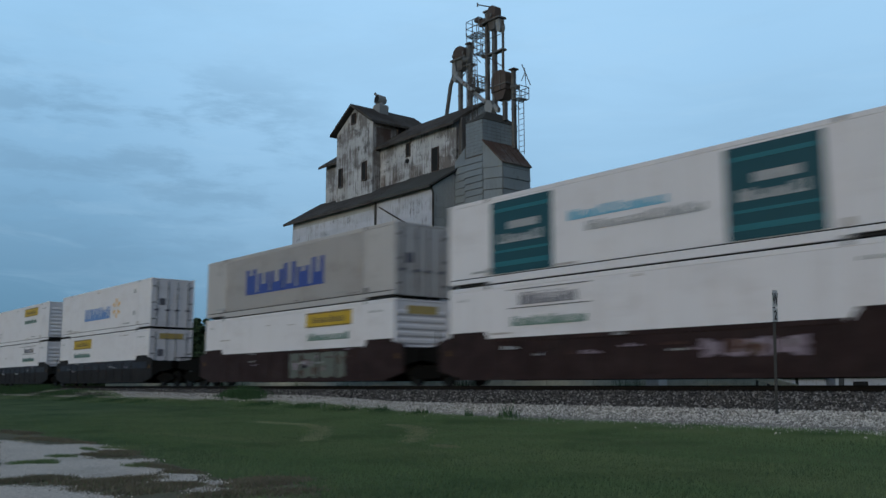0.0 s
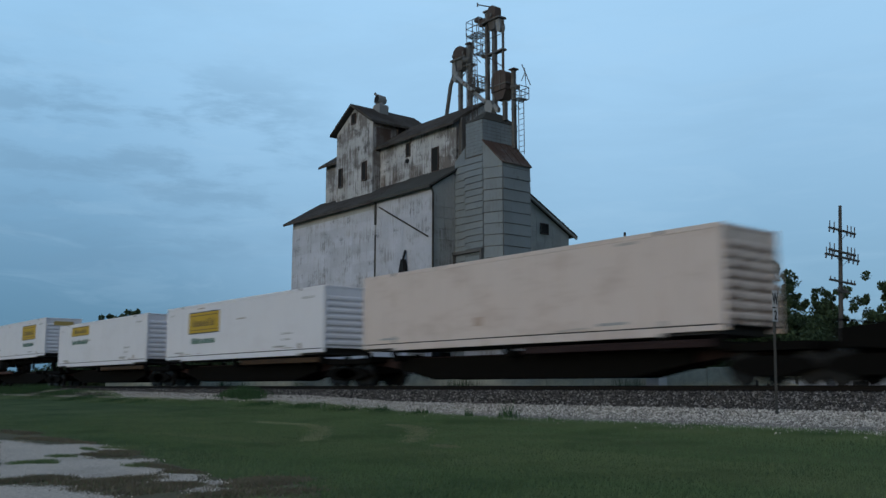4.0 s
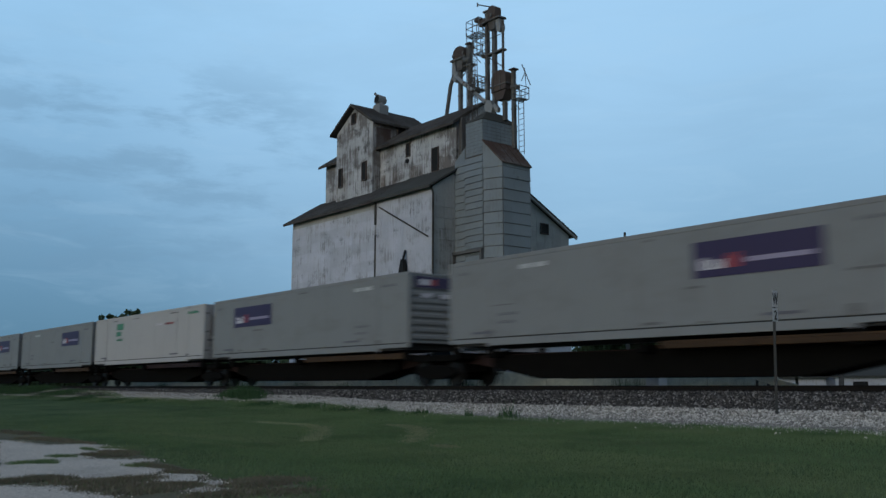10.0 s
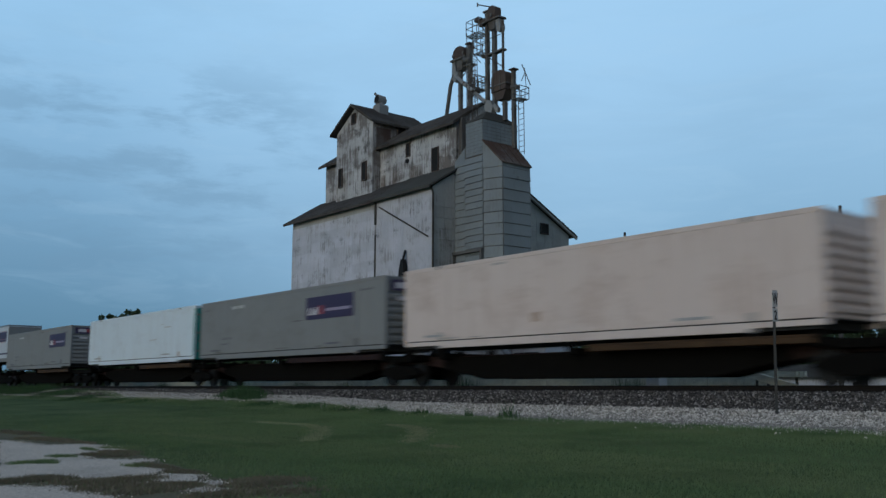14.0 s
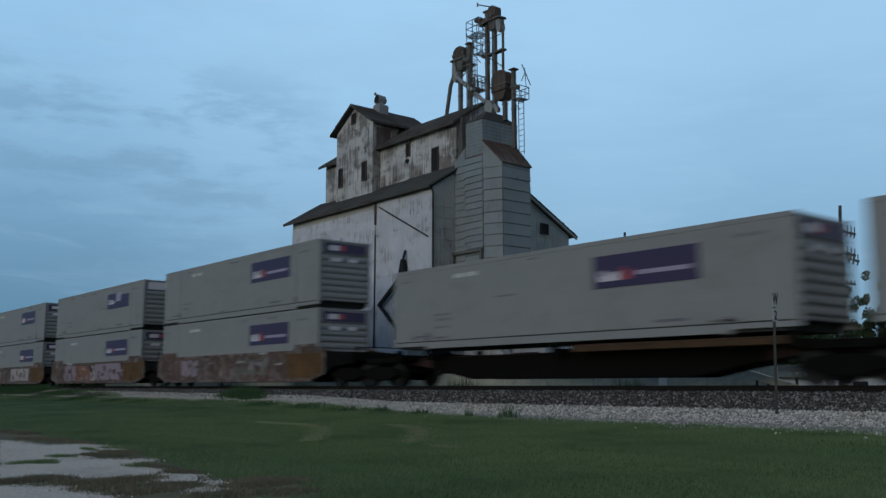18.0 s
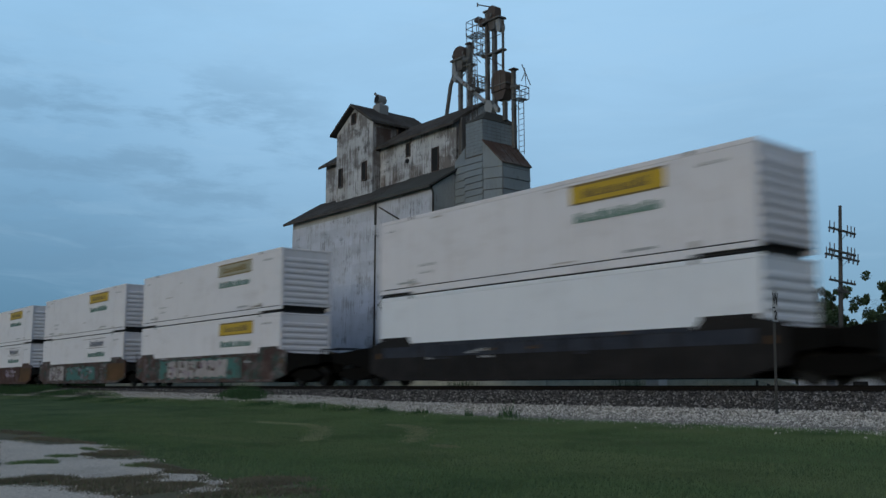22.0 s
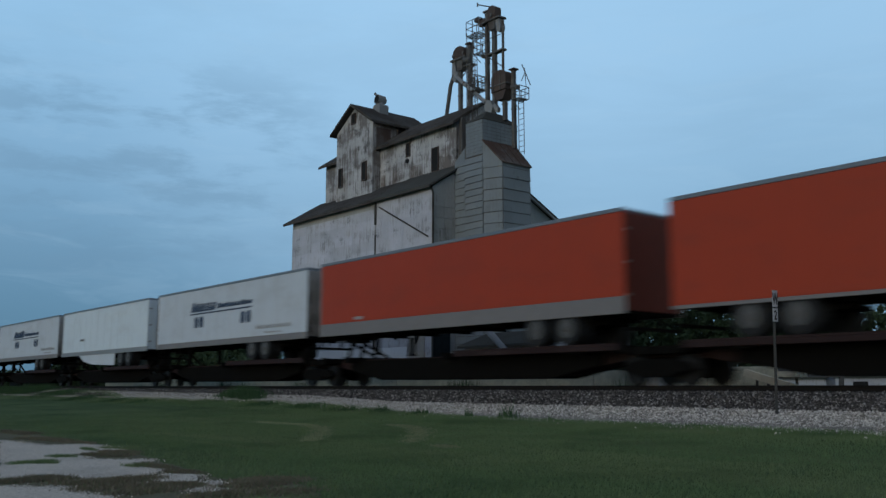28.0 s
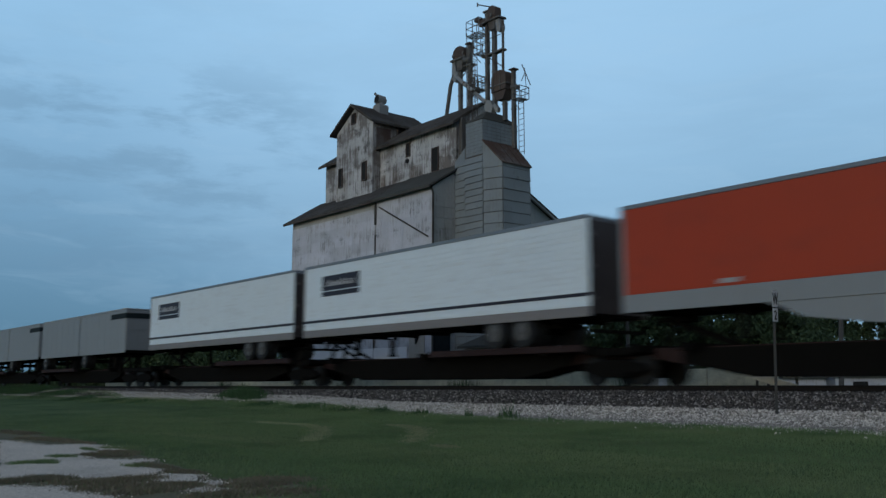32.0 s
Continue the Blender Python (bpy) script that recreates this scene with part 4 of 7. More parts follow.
    prism(bm, [(-36.15, 21.74), (-35.85, 21.7), (-35.72, 21.2), (-35.85, 20.9), (-36.1, 21.05)], "y", y - 0.18, y + 0.18)
    epart("discharge_chute", bm, "leg_pale", "pale zinc discharge chute")
    pipe((-35.72, y, 21.55), (-35.74, y, 18.2), 0.075)
    lattice_platform("platform", -38.4, -37.3, y - 0.4, y + 0.4, 21.35, 0.85)
    lattice_platform("platform", -37.85, -37.2, y - 0.35, y + 0.35, 20.15, 0.75)
    lattice_platform("platform", -38.2, -37.45, y - 0.35, y + 0.35, 18.05, 0.7)
    ladder("ladder", -38.0, y - 0.1, 16.4, 21.35, True)
    bm = bmesh.new()
    box(bm, -37.35, -35.6, y - 0.16, y + 0.16, 19.82, 19.92)
    for x in (-35.62, -37.3):
        tube(bm, (x, y - 0.16, 19.9), (x, y - 0.16, 20.75), 0.022, n=6)
    tube(bm, (-37.3, y - 0.16, 20.75), (-35.62, y - 0.16, 20.75), 0.022, n=6)
    tube(bm, (-37.0, y - 0.16, 19.85), (-35.7, y - 0.16, 18.9), 0.03, n=6)
    epart("brace", bm, "leg_steel", "cross brace between the legs")
    # transition box where the spouts meet
    bm = bmesh.new()
    prism(bm, [(-36.75, 16.7), (-36.55, 17.05), (-36.25, 17.0), (-36.0, 16.6), (-36.15, 16.25), (-36.5, 16.25)], "y", 32.85, 33.15)
    epart("distributor", bm, "leg_pale", "pale zinc distributor box")
    bm = bmesh.new()
    prism(bm, [(-36.0, 16.6), (-35.85, 16.7), (-35.6, 16.4), (-35.62, 16.2), (-35.8, 16.2)], "y", 32.85, 33.05)
    epart("distributor", bm, "leg_pale", "pale zinc elbow of the distributor")
    # third head, rusty drum
    y = 33.2
    bm = bmesh.new()
    hood(bm, -36.1, -34.95, y - 0.38, y + 0.38, 17.35, 18.5)
    epart("leg_head", bm, "leg_rust", "deep rust-brown leg head")
    bm = bmesh.new()
    prism(bm, [(-36.05, 17.35), (-35.0, 17.35), (-35.25, 16.85), (-35.75, 16.85)], "y", y - 0.3, y + 0.3)
    epart("head_boot", bm, "leg_rust")
    bm = bmesh.new()
    box(bm, -36.2, -34.85, y - 0.42, y + 0.42, 17.62, 17.7)
    for x in (-35.95, -35.4):
        box(bm, x, x + 0.06, y - 0.41, y - 0.36, 17.35, 18.3)
    tube(bm, (-34.85, y, 17.45), (-34.35, y, 17.3), 0.14, n=8)
    tube(bm, (-36.0, y - 0.3, 18.42), (-35.75, y - 0.3, 18.55), 0.07, n=8)
    epart("head_frame", bm, "leg_steel")
    casing(-35.4, y, 0.2, 15.7, 17.0)
    casing(-34.7, y, 0.19, 14.0, 18.32)
    bm = bmesh.new()
    box(bm, -34.9, -34.5, y - 0.19, y + 0.19, 18.36, 18.43)
    box(bm, -34.77, -34.63, y - 0.08, y + 0.08, 18.25, 18.36)
    epart("vent_cap", bm, "leg_rust")
    lattice_platform("platform", -34.5, -33.9, y - 0.35, y + 0.35, 16.6, 0.65)
    ladder("ladder", -34.3, y + 0.15, 13.6, 16.6)
    bm = bmesh.new()
    tube(bm, (-34.05, y, 18.5), (-33.42, y, 17.2), 0.028, n=6)
    tube(bm, (-33.85, y, 18.25), (-33.75, y, 17.2), 0.02, n=6)
    tube(bm, (-34.1, y, 17.6), (-33.8, y, 18.05), 0.02, n=6)
    epart("antenna", bm, "leg_steel", "bent antenna rods")


build_legs()


def build_wall_fittings():
    y = 29.9
    pipe((-42.9, y, 11.9), (-42.9, y, 10.6), 0.07, "roof_dark", "downpipe", "dark downpipe")
    pipe((-42.95, y + 0.03, 10.0), (-42.98, y + 0.03, 1.0), 0.035, "roof_dark", "downpipe", "thin downpipe")
    pipe((-37.72, y, 12.0), (-37.55, y, 11.6), 0.055, "roof_dark", "downpipe", "dark downpipe")
    pipe((-37.55, y, 11.62), (-37.6, y, 1.0), 0.055, "roof_dark", "downpipe", "dark downpipe")
    pipe((-42.5, y, 11.55), (-38.0, y, 9.3), 0.045, "roof_dark", "cross_pipe", "sloping pipe across the wall")
    # flexible loading spout
    bm = bmesh.new()
    prism(bm, [(-40.28, 6.9), (-40.22, 7.7), (-40.05, 8.25), (-39.88, 8.25), (-39.78, 7.6), (-39.85, 6.9)], "y", 29.62, 29.88)
    tube(bm, (-39.97, 29.72, 8.2), (-39.92, 29.85, 8.75), 0.07, n=8)
    epart("spout_head", bm, "void", "dark spout head")
    pipe((-40.1, 29.7, 7.3), (-42.15, 29.7, 5.85), 0.13, "void", "loading_spout", "dark loading spout")
    pipe((-42.15, 29.7, 5.9), (-40.6, 29.7, 4.6), 0.1, "void", "loading_spout", "dark loading spout")
    pipe((-40.6, 29.7, 4.65), (-40.6, 29.7, 3.9), 0.09, "void", "loading_spout", "dark loading spout")
    pipe((-39.95, 29.75, 7.2), (-39.95, 29.75, 4.8), 0.05, "void", "spout_chain", "hanging chain")


    # pipe that runs down the corner and along the end wall, a dark door and a patched white board below
    pipe((-37.6, 29.9, 6.2), (-37.58, 31.05, 5.95), 0.055, "roof_dark", "downpipe", "dark downpipe")
    bm = bmesh.new()
    box(bm, -37.69, -37.63, 29.98, 31.15, 0.8, 5.35)
    epart("door", bm, "bottle", "dark green end door", bevel=0.01)
    bm = bmesh.new()
    box(bm, -37.69, -37.64, 29.9, 31.25, 5.4, 6.0)
    epart("lintel_board", bm, "wall_low", "pale board over the end door")
    bm = bmesh.new()
    box(bm, -39.62, -38.3, 29.9, 29.95, 1.0, 5.8)
    epart("patch_board", bm, "skirt", "clean white patching board")
    bm = bmesh.new()
    prism(bm, [(-38.75, 4.9), (-38.6, 5.2), (-38.55, 4.7), (-38.7, 4.35), (-38.75, 3.9), (-38.95, 3.6), (-39.05, 4.3), (-39.15, 4.75)], "y", 29.8, 29.88)
    epart("torn_flap", bm, "void", "dark torn flap")
    # white-painted boards round the foot of the front wall
    for k in range(4):
        bm = bmesh.new()
        box(bm, -52.4 + k * 3.15, -49.27 + k * 3.15, 29.9, 29.95, 0.75, 3.5)
        epart("base_board", bm, "chalk_white", "white-painted board at the wall's foot")


build_wall_fittings()
# ---------------------------------------------------------------- trees, poles, sign, drive, grass


def leaf_mesh(name, centers, sizes, n_each, leaf, mat, rng):
    """Many small leaf quads about clump centres."""
    c = np.repeat(np.array(centers), n_each, 0)
    s = np.repeat(np.array(sizes), n_each, 0)
    n = len(c)
    d = rng.normal(0, 1, (n, 3))
    d /= np.linalg.norm(d, axis=1)[:, None]
    p = c + d * (s * rng.uniform(0.2, 1.0, n) ** 0.5)[:, None]
    a = rng.normal(0, 1, (n, 3))
    a /= np.linalg.norm(a, axis=1)[:, None]
    b = np.cross(a, rng.normal(0, 1, (n, 3)))
    b /= np.linalg.norm(b, axis=1)[:, None]
    w = (leaf * rng.uniform(0.6, 1.3, n))[:, None]
    quad = np.stack([p - a * w, p - b * w * 0.55, p + a * w, p + b * w * 0.55], 1).reshape(-1, 3)
    return numpy_mesh(name, quad, np.arange(n * 4).reshape(-1, 4), mat)


def numpy_mesh(name, verts, faces, mat):
    k = faces.shape[1]
    me = bpy.data.meshes.new(name)
    me.vertices.add(len(verts))
    me.vertices.foreach_set("co", np.ascontiguousarray(verts, dtype=np.float32).ravel())
    me.loops.add(faces.size)
    me.loops.foreach_set("vertex_index", faces.ravel().astype(np.int32))
    me.polygons.add(len(faces))
    me.polygons.foreach_set("loop_start", np.arange(0, faces.size, k, dtype=np.int32))
    me.update()
    me.validate()
    me.materials.append(M[mat])
    return me


def tree(x, y, height, spread, seed, label, leaf=0.17, n_each=70, clumps=90):
    """Broadleaf tree: tapered trunk, forked limbs and a ragged crown of leaf clumps gathered round the branch ends."""
    rng = np.random.default_rng(seed)
    z0 = ground_z(y) - 0.05
    t = empty("tree", pose(x, y, z0), label, "tree", "trees beyond the track")
    bm = bmesh.new()
    tube(bm, (0, 0, 0), (0.1, 0, height * 0.32), 0.028 * height, 0.02 * height, 10)
    tube(bm, (0.1, 0, height * 0.31), (0.0, 0.1, height * 0.75), 0.02 * height, 0.006 * height, 8)
    part("trunk", bm, "bark", t)
    tips = []
    for k in range(15):
        a = k * 2.4 + rng.uniform(-0.4, 0.4)
        up = (k + 0.5) / 15
        r = spread * (1.05 - 0.75 * up ** 2) * rng.uniform(0.6, 0.95)
        zb = height * (0.2 + 0.4 * up)
        zt = height * (0.3 + 0.6 * up) * rng.uniform(0.95, 1.05)
        bm = bmesh.new()
        mid = (0.45 * r * math.cos(a), 0.45 * r * math.sin(a), zb + (zt - zb) * 0.6)
        tip = (r * math.cos(a), r * math.sin(a), zt)
        tube(bm, (0.05, 0, zb), mid, 0.009 * height, 0.006 * height, 7)
        tube(bm, mid, tip, 0.006 * height, 0.002 * height, 6)
        part("limb", bm, "bark", t)
        tips += [(np.array(tip), 0.1), (np.array(mid), 0.085), (np.array(tip) * 0.75 + np.array(mid) * 0.25, 0.1)]
    tips += [(np.array((0, 0, height * 0.9)), 0.09), (np.array((0, 0, height * 0.6)), 0.12)]
    centers, sizes = [], []
    for k in range(clumps):
        c, w = tips[int(rng.integers(0, len(tips)))]
        p = c + rng.normal(0, w * height, 3) * (1, 1, 0.75)
        p[2] = min(max(p[2], height * 0.08), height)
        centers.append(tuple(p))
        sizes.append(height * rng.uniform(0.022, 0.055))
    put("crown", leaf_mesh("crown", centers, sizes, n_each, leaf, "leaf", rng), t, (0, 0, 0), "dark green leafy crown")
    return t


tree(-54.9, 67.1, 11.8, 4.9, 1, "broad dark green tree behind the utility pole", clumps=470, n_each=80)
tree(-46.9, 76.2, 11.8, 4.9, 2, "broad dark green tree with a ragged crown", clumps=300, n_each=80)
tree(-43.2, 81.0, 9.9, 2.3, 3, "small dark green roadside tree", clumps=140, n_each=80)
tree(-38.3, 84.0, 10.9, 3.4, 5, "dark green tree at the edge of the field", clumps=200, n_each=80)
tree(-52.0, 84.0, 7.5, 3.6, 6, "dark green tree farther off", clumps=160)
tree(-58.0, 84.0, 10.0, 3.4, 7, "dark green tree farther off", clumps=160)
tree(-65.0, 76.0, 6.5, 3.4, 8, "dark green tree farther off", clumps=160)
tree(-129.6, 46.0, 10.5, 3.6, 9, "dark green tree far along the line", leaf=0.22, clumps=340, n_each=80)
tree(-127.9, 48.0, 11.0, 3.6, 10, "dark green tree far along the line", leaf=0.22, clumps=340, n_each=80)
tree(-112.3, 46.0, 8.4, 3.2, 11, "dark green tree far along the line", leaf=0.22, clumps=340, n_each=80)
tree(-105.3, 47.0, 8.6, 3.0, 12, "dark green tree far along the line", leaf=0.22, clumps=340, n_each=80)
tree(-99.6, 48.0, 6.8, 2.6, 13, "dark green tree far along the line", leaf=0.22, clumps=340, n_each=80)
tree(-95.9, 49.0, 7.4, 2.6, 14, "dark green tree far along the line", leaf=0.22, clumps=340, n_each=80)
tree(-142.4, 46.0, 8.7, 4.0, 15, "dark green tree far along the line", leaf=0.22, clumps=340, n_each=80)


def hedge():
    """Far low woods that close the view along the horizon."""
    rng = np.random.default_rng(12)
    n = 420
    t = rng.uniform(0, 1, n)
    x = -420 + t * 460
    y = 150 + rng.uniform(0, 40, n) + 40 * np.sin(t * 9)
    z = 0.72 + rng.uniform(0.2, 1.0, n) * (2.6 + 1.4 * np.sin(t * 23))
    me = leaf_mesh("far_woods", np.stack([x, y, z], 1), rng.uniform(1.4, 2.6, n), 60, 0.45, "leaf", rng)
    tagged(new("far_woods", me), "low dark woods far behind the railway", "woods", kind="stuff")


hedge()


def thicket():
    """Dense undergrowth below the trees behind the track."""
    rng = np.random.default_rng(14)
    n = 1600
    t = rng.uniform(0, 1, n)
    x = -78 + t * 46
    y = 74 + rng.uniform(-3, 5, n)
    top = np.interp(x, [-78, -66, -55, -46, -41, -38, -32], [3.0, 6.5, 8.6, 8.2, 6.0, 3.5, 2.5])
    z = 0.7 + rng.uniform(0.02, 1.0, n) ** 1.4 * top
    me = leaf_mesh("thicket", np.stack([x, y, z], 1), rng.uniform(0.5, 1.1, n), 60, 0.17, "leaf", rng)
    tagged(new("thicket", me), "dense dark green undergrowth behind the track", "shrubs", kind="stuff")


thicket()


def far_thicket():
    """Dark undergrowth below the trees far along the line."""
    rng = np.random.default_rng(15)
    n = 1300
    x = -235 + 167 * rng.uniform(0, 1, n) ** 0.8
    y = 44 + rng.uniform(0, 6, n)
    z = 0.7 + rng.uniform(0.02, 1.0, n) ** 1.3 * np.interp(x, [-165, -130, -90, -68], [3.2, 5.0, 4.2, 2.2])
    me = leaf_mesh("thicket", np.stack([x, y, z], 1), rng.uniform(0.6, 1.2, n), 50, 0.22, "leaf", rng)
    tagged(new("thicket", me), "dark undergrowth below the trees along the line", "shrubs", kind="stuff")


far_thicket()


def utility_pole(x, y, height, arms, label, transformer=False, turn=0.0, lean=0.0):
    z0 = ground_z(y)
    tilt = Matrix.Rotation(radians(lean), 4, Vector((-0.775, 0.63, 0)))
    p = empty("utility_pole", pose(x, y, z0) @ tilt @ pose(0, 0, 0, 0, 0, turn), label, "utility pole", "utility poles beyond the track")
    bm = bmesh.new()
    tube(bm, (0, 0, -0.1), (0, 0, height), 0.15, 0.085, 12)
    part("pole", bm, "wood_pole", p)
    for z, w, drop in arms:
        bm = bmesh.new()
        box(bm, -w, w, -0.17, -0.06, z - 0.05, z + 0.05)
        for k in (-1, 1):
            tube(bm, (k * w * 0.4, -0.12, z), (0, -0.12, z - 0.45), 0.015, n=5)
        a = part("crossarm", bm, "wood_pole", p)
        for k in (-0.95, -0.62, 0.4, 0.68, 0.95):
            bm = bmesh.new()
            if drop:
                tube(bm, (k * w, -0.12, z + 0.05), (k * w, -0.12, z + 0.38), 0.03, n=7)
                tube(bm, (k * w, -0.12, z - 0.04), (k * w - 0.06, -0.12, z - 0.22), 0.045, n=7)
            else:
                tube(bm, (k * w, -0.12, z + 0.05), (k * w, -0.12, z + 0.2), 0.03, n=7)
            part("insulator", bm, "ceramic", a)
    if transformer:
        for k in (-1, 1):
            bm = bmesh.new()
            tube(bm, (k * 0.42, -0.1, height * 0.5), (k * 0.42, -0.1, height * 0.5 + 0.75), 0.2, n=12)
            tube(bm, (k * 0.42, -0.1, height * 0.5 + 0.75), (k * 0.42, -0.1, height * 0.5 + 0.95), 0.06, n=7)
            part("transformer", bm, "galv", p, "grey pole transformer")
    return p


utility_pole(-42.2, 51.2, 11.6, [(10.1, 0.7, False)], "weathered wooden utility pole with transformers", True)
utility_pole(-24.63, 47.02, 10.34, [(8.95, 1.3, True), (7.78, 1.3, True), (7.5, 1.65, True), (6.18, 1.25, False), (5.66, 0.5, False)], "weathered wooden utility pole with five crossarms", False, 88.0, 3.2)


def whistle_post():
    """Post with a W board over a 2 board, facing along the track."""
    y, x = 17.2, -10.38
    z0 = 0.76
    p = empty("whistle_post", pose(x, y, z0, 0, 1.6, 0), "rusty steel post with white W and 2 boards", "railway sign")
    bm = bmesh.new()
    prism(bm, [(-0.03, -0.03), (0.03, -0.03), (0.03, -0.02), (-0.02, -0.02), (-0.02, 0.03), (-0.03, 0.03)], "z", -0.15, 2.54)
    part("post", bm, "sign_post", p)
    for ch, z, w, h in (("W", 2.23, 0.185, 0.34), ("2", 1.93, 0.185, 0.27)):
        bm = bmesh.new()
        box(bm, 0.034, 0.04, -w / 2 - 0.04, w / 2 - 0.04, z, z + h)
        b = part("sign_board", bm, "sign", p, "white board reading " + ch, bevel=0.0)
        cu = bpy.data.curves.new("letter", "FONT")
        cu.body = ch
        cu.size = h * 0.98
        cu.extrude = 0.002
        cu.offset = 0.006
        cu.align_x = "CENTER"
        cu.materials.append(M["sign_black"])
        lt = new("letter", cu)
        lt.parent = p
        lt.rotation_euler = (radians(90), 0, radians(90))
        lt.scale = (0.56 if ch == "W" else 0.8, 1, 1)
        lt.location = (0.044, -0.04, z + h * 0.15)
    return p


whistle_post()


# the worn corner of the lawn: matted dry growth with gravel showing through
DRY = [(-26.60, 6.53), (-24.66, 6.72), (-21.11, 6.34), (-18.96, 6.25), (-15.92, 6.12), (-13.49, 5.71), (-11.99, 5.44), (-10.91, 5.37), (-10.71, 5.66), (-10.30, 5.83), (-9.59, 5.73), (-8.59, 5.27), (-9.4, 2.1)]
DRIVE = [(-21.70, 5.35), (-20.46, 5.48), (-19.17, 5.56), (-18.66, 6.15), (-17.89, 6.21), (-16.74, 6.17), (-16.81, 5.65), (-16.31, 5.29), (-15.28, 5.14), (-14.58, 5.52), (-14.25, 5.75), (-13.67, 5.14), (-13.09, 5.21), (-12.61, 5.30), (-12.31, 4.82), (-12.38, 4.47), (-12.59, 4.17), (-13.51, 4.09), (-13.50, 3.79), (-13.70, 3.41)]
DRIVE_LOW = [(-12.60, 3.14), (-12.10, 3.41), (-11.89, 3.69), (-11.34, 3.57), (-10.42, 3.80), (-9.6, 2.4), (-10.9, 2.3)]
DRIVE_SPOTS = [[(-11.81, 4.76), (-12.04, 5.10), (-11.74, 5.32), (-11.14, 5.06), (-11.25, 4.77)],
               [(-10.21, 4.64), (-10.82, 5.10), (-10.59, 5.21), (-10.06, 4.88), (-10.08, 4.63)]]


def ragged(bm, outline, lift, wild):
    """A flat field on the ground with an uneven outline."""
    ring = []
    n = len(outline)
    for i in range(n):
        (xa, ya), (xb, yb) = outline[i], outline[(i + 1) % n]
        m = max(2, int(math.hypot(xb - xa, yb - ya) / 0.08))
        for j in range(m):
            x, y = xa + (xb - xa) * j / m, ya + (yb - ya) * j / m
            dx = 0.3 * noise.noise((x * 1.3, y * 2.0, 1)) + 0.08 * noise.noise((x * 6, y * 6, 4))
            dy = 0.08 * noise.noise((x * 2.2, y * 2.2, 5)) + 0.05 * noise.noise((x * 8, y * 8, 9))
            ring.append((x + dx * wild, y + dy * wild))
    f = bm.faces.new([bm.verts.new((x, y, ground_z(y) + lift)) for x, y in ring])
    bmesh.ops.triangulate(bm, faces=[f])


def drive():
    bm = bmesh.new()
    ragged(bm, DRY, 0.008, 1.0)
    tagged(new("dry_verge", finish(bm, "dry_verge", M["dry_earth"])), "matted brown dry grass at the corner of the lawn", "dry grass", kind="structure")
    bm = bmesh.new()
    for outline in [DRIVE, DRIVE_LOW] + DRIVE_SPOTS:
        ragged(bm, outline, 0.02, 0.55)
    tagged(new("gravel_drive", finish(bm, "gravel_drive", M["gravel"])), "worn grey gravel of a drive with grass growing in", "gravel", kind="structure")


drive()


def drive_region(rng, n):
    """Loose stones over the drive and strewn past its edges."""
    pts = []
    for outline, share in ((DRIVE, 0.62), (DRIVE_LOW, 0.2), (DRIVE_SPOTS[0], 0.1), (DRIVE_SPOTS[1], 0.08)):
        o = np.array(outline)
        k = int(n * share)
        i = rng.integers(0, len(o), k)
        a, b = o[i], o[(i + 1) % len(o)]
        edge = a + (b - a) * rng.uniform(0, 1, (k, 1))
        pts.append(edge + rng.normal(0, 1, (k, 2)) * (0.1, 0.07))
    p = np.concatenate(pts)
    return np.stack([p[:, 0], p[:, 1], np.interp(p[:, 1], [-30, 0, 16], [-0.15, 0, 0.62]) + 0.016], 1)


stones("drive_stones", 7000, drive_region, 0.013, "chips", "loose pale stones along the edges of the gravel drive", 41)


def blades(name, n, where, height, width, mat, label, seed, lean=0.5):
    """Single grass blades, three-cornered, standing on the ground."""
    rng = np.random.default_rng(seed)
    x, y, z, hs = where(rng, n)
    a = rng.uniform(0, 6.283, n)
    h = height * rng.uniform(0.5, 1.2, n) * hs
    dx, dy = np.cos(a), np.sin(a)
    lx, ly = rng.normal(0, lean, n) * h, rng.normal(0, lean, n) * h
    base = np.stack([x, y, z], 1)
    w = width * rng.uniform(0.6, 1.3, n)
    off = np.stack([dx * w, dy * w, np.zeros(n)], 1)
    tip = base + np.stack([lx, ly, h], 1)
    verts = np.stack([base - off, base + off, tip], 1).reshape(-1, 3)
    me = numpy_mesh(name, verts, np.arange(n * 3).reshape(-1, 3), mat)
    tagged(new(name, me), label, "grass", kind="stuff")


GZ_Y = np.array([-30, 0, 16.0, 17.5, 19.6])
GZ_Z = np.array([-0.15, 0.0, 0.62, 0.80, 0.98])


def lawn_spot(rng, n):
    # spread by distance so that near and far parts of the lawn are evenly covered
    wide = rng.uniform(0, 1, n) < 0.22
    az = radians(-50.84) + np.where(wide, rng.uniform(-0.62, 1.5, n), rng.normal(0, 1, n).clip(-1.7, 1.7) * 0.1 + rng.uniform(-0.42, 0.42, n))
    r = np.where(wide, 2.0, 4.5) + rng.uniform(26, 35, n) * rng.uniform(0, 1, n) ** 1.5
    x, y = r * np.sin(az), r * np.cos(az)
    rim = np.interp(x, VERGE_X, VERGE_Y)
    y = np.where(y > rim, rng.uniform(7, 15.0, n), y)
    ex, ey = zip(*DRY[:11])
    edge = np.interp(x, ex, ey)
    hs = np.where((y < edge + rng.normal(0.0, 0.1, n)) & (x < ex[-1]), 0.02, 1.0)
    return x, y, np.interp(y, GZ_Y, GZ_Z), hs


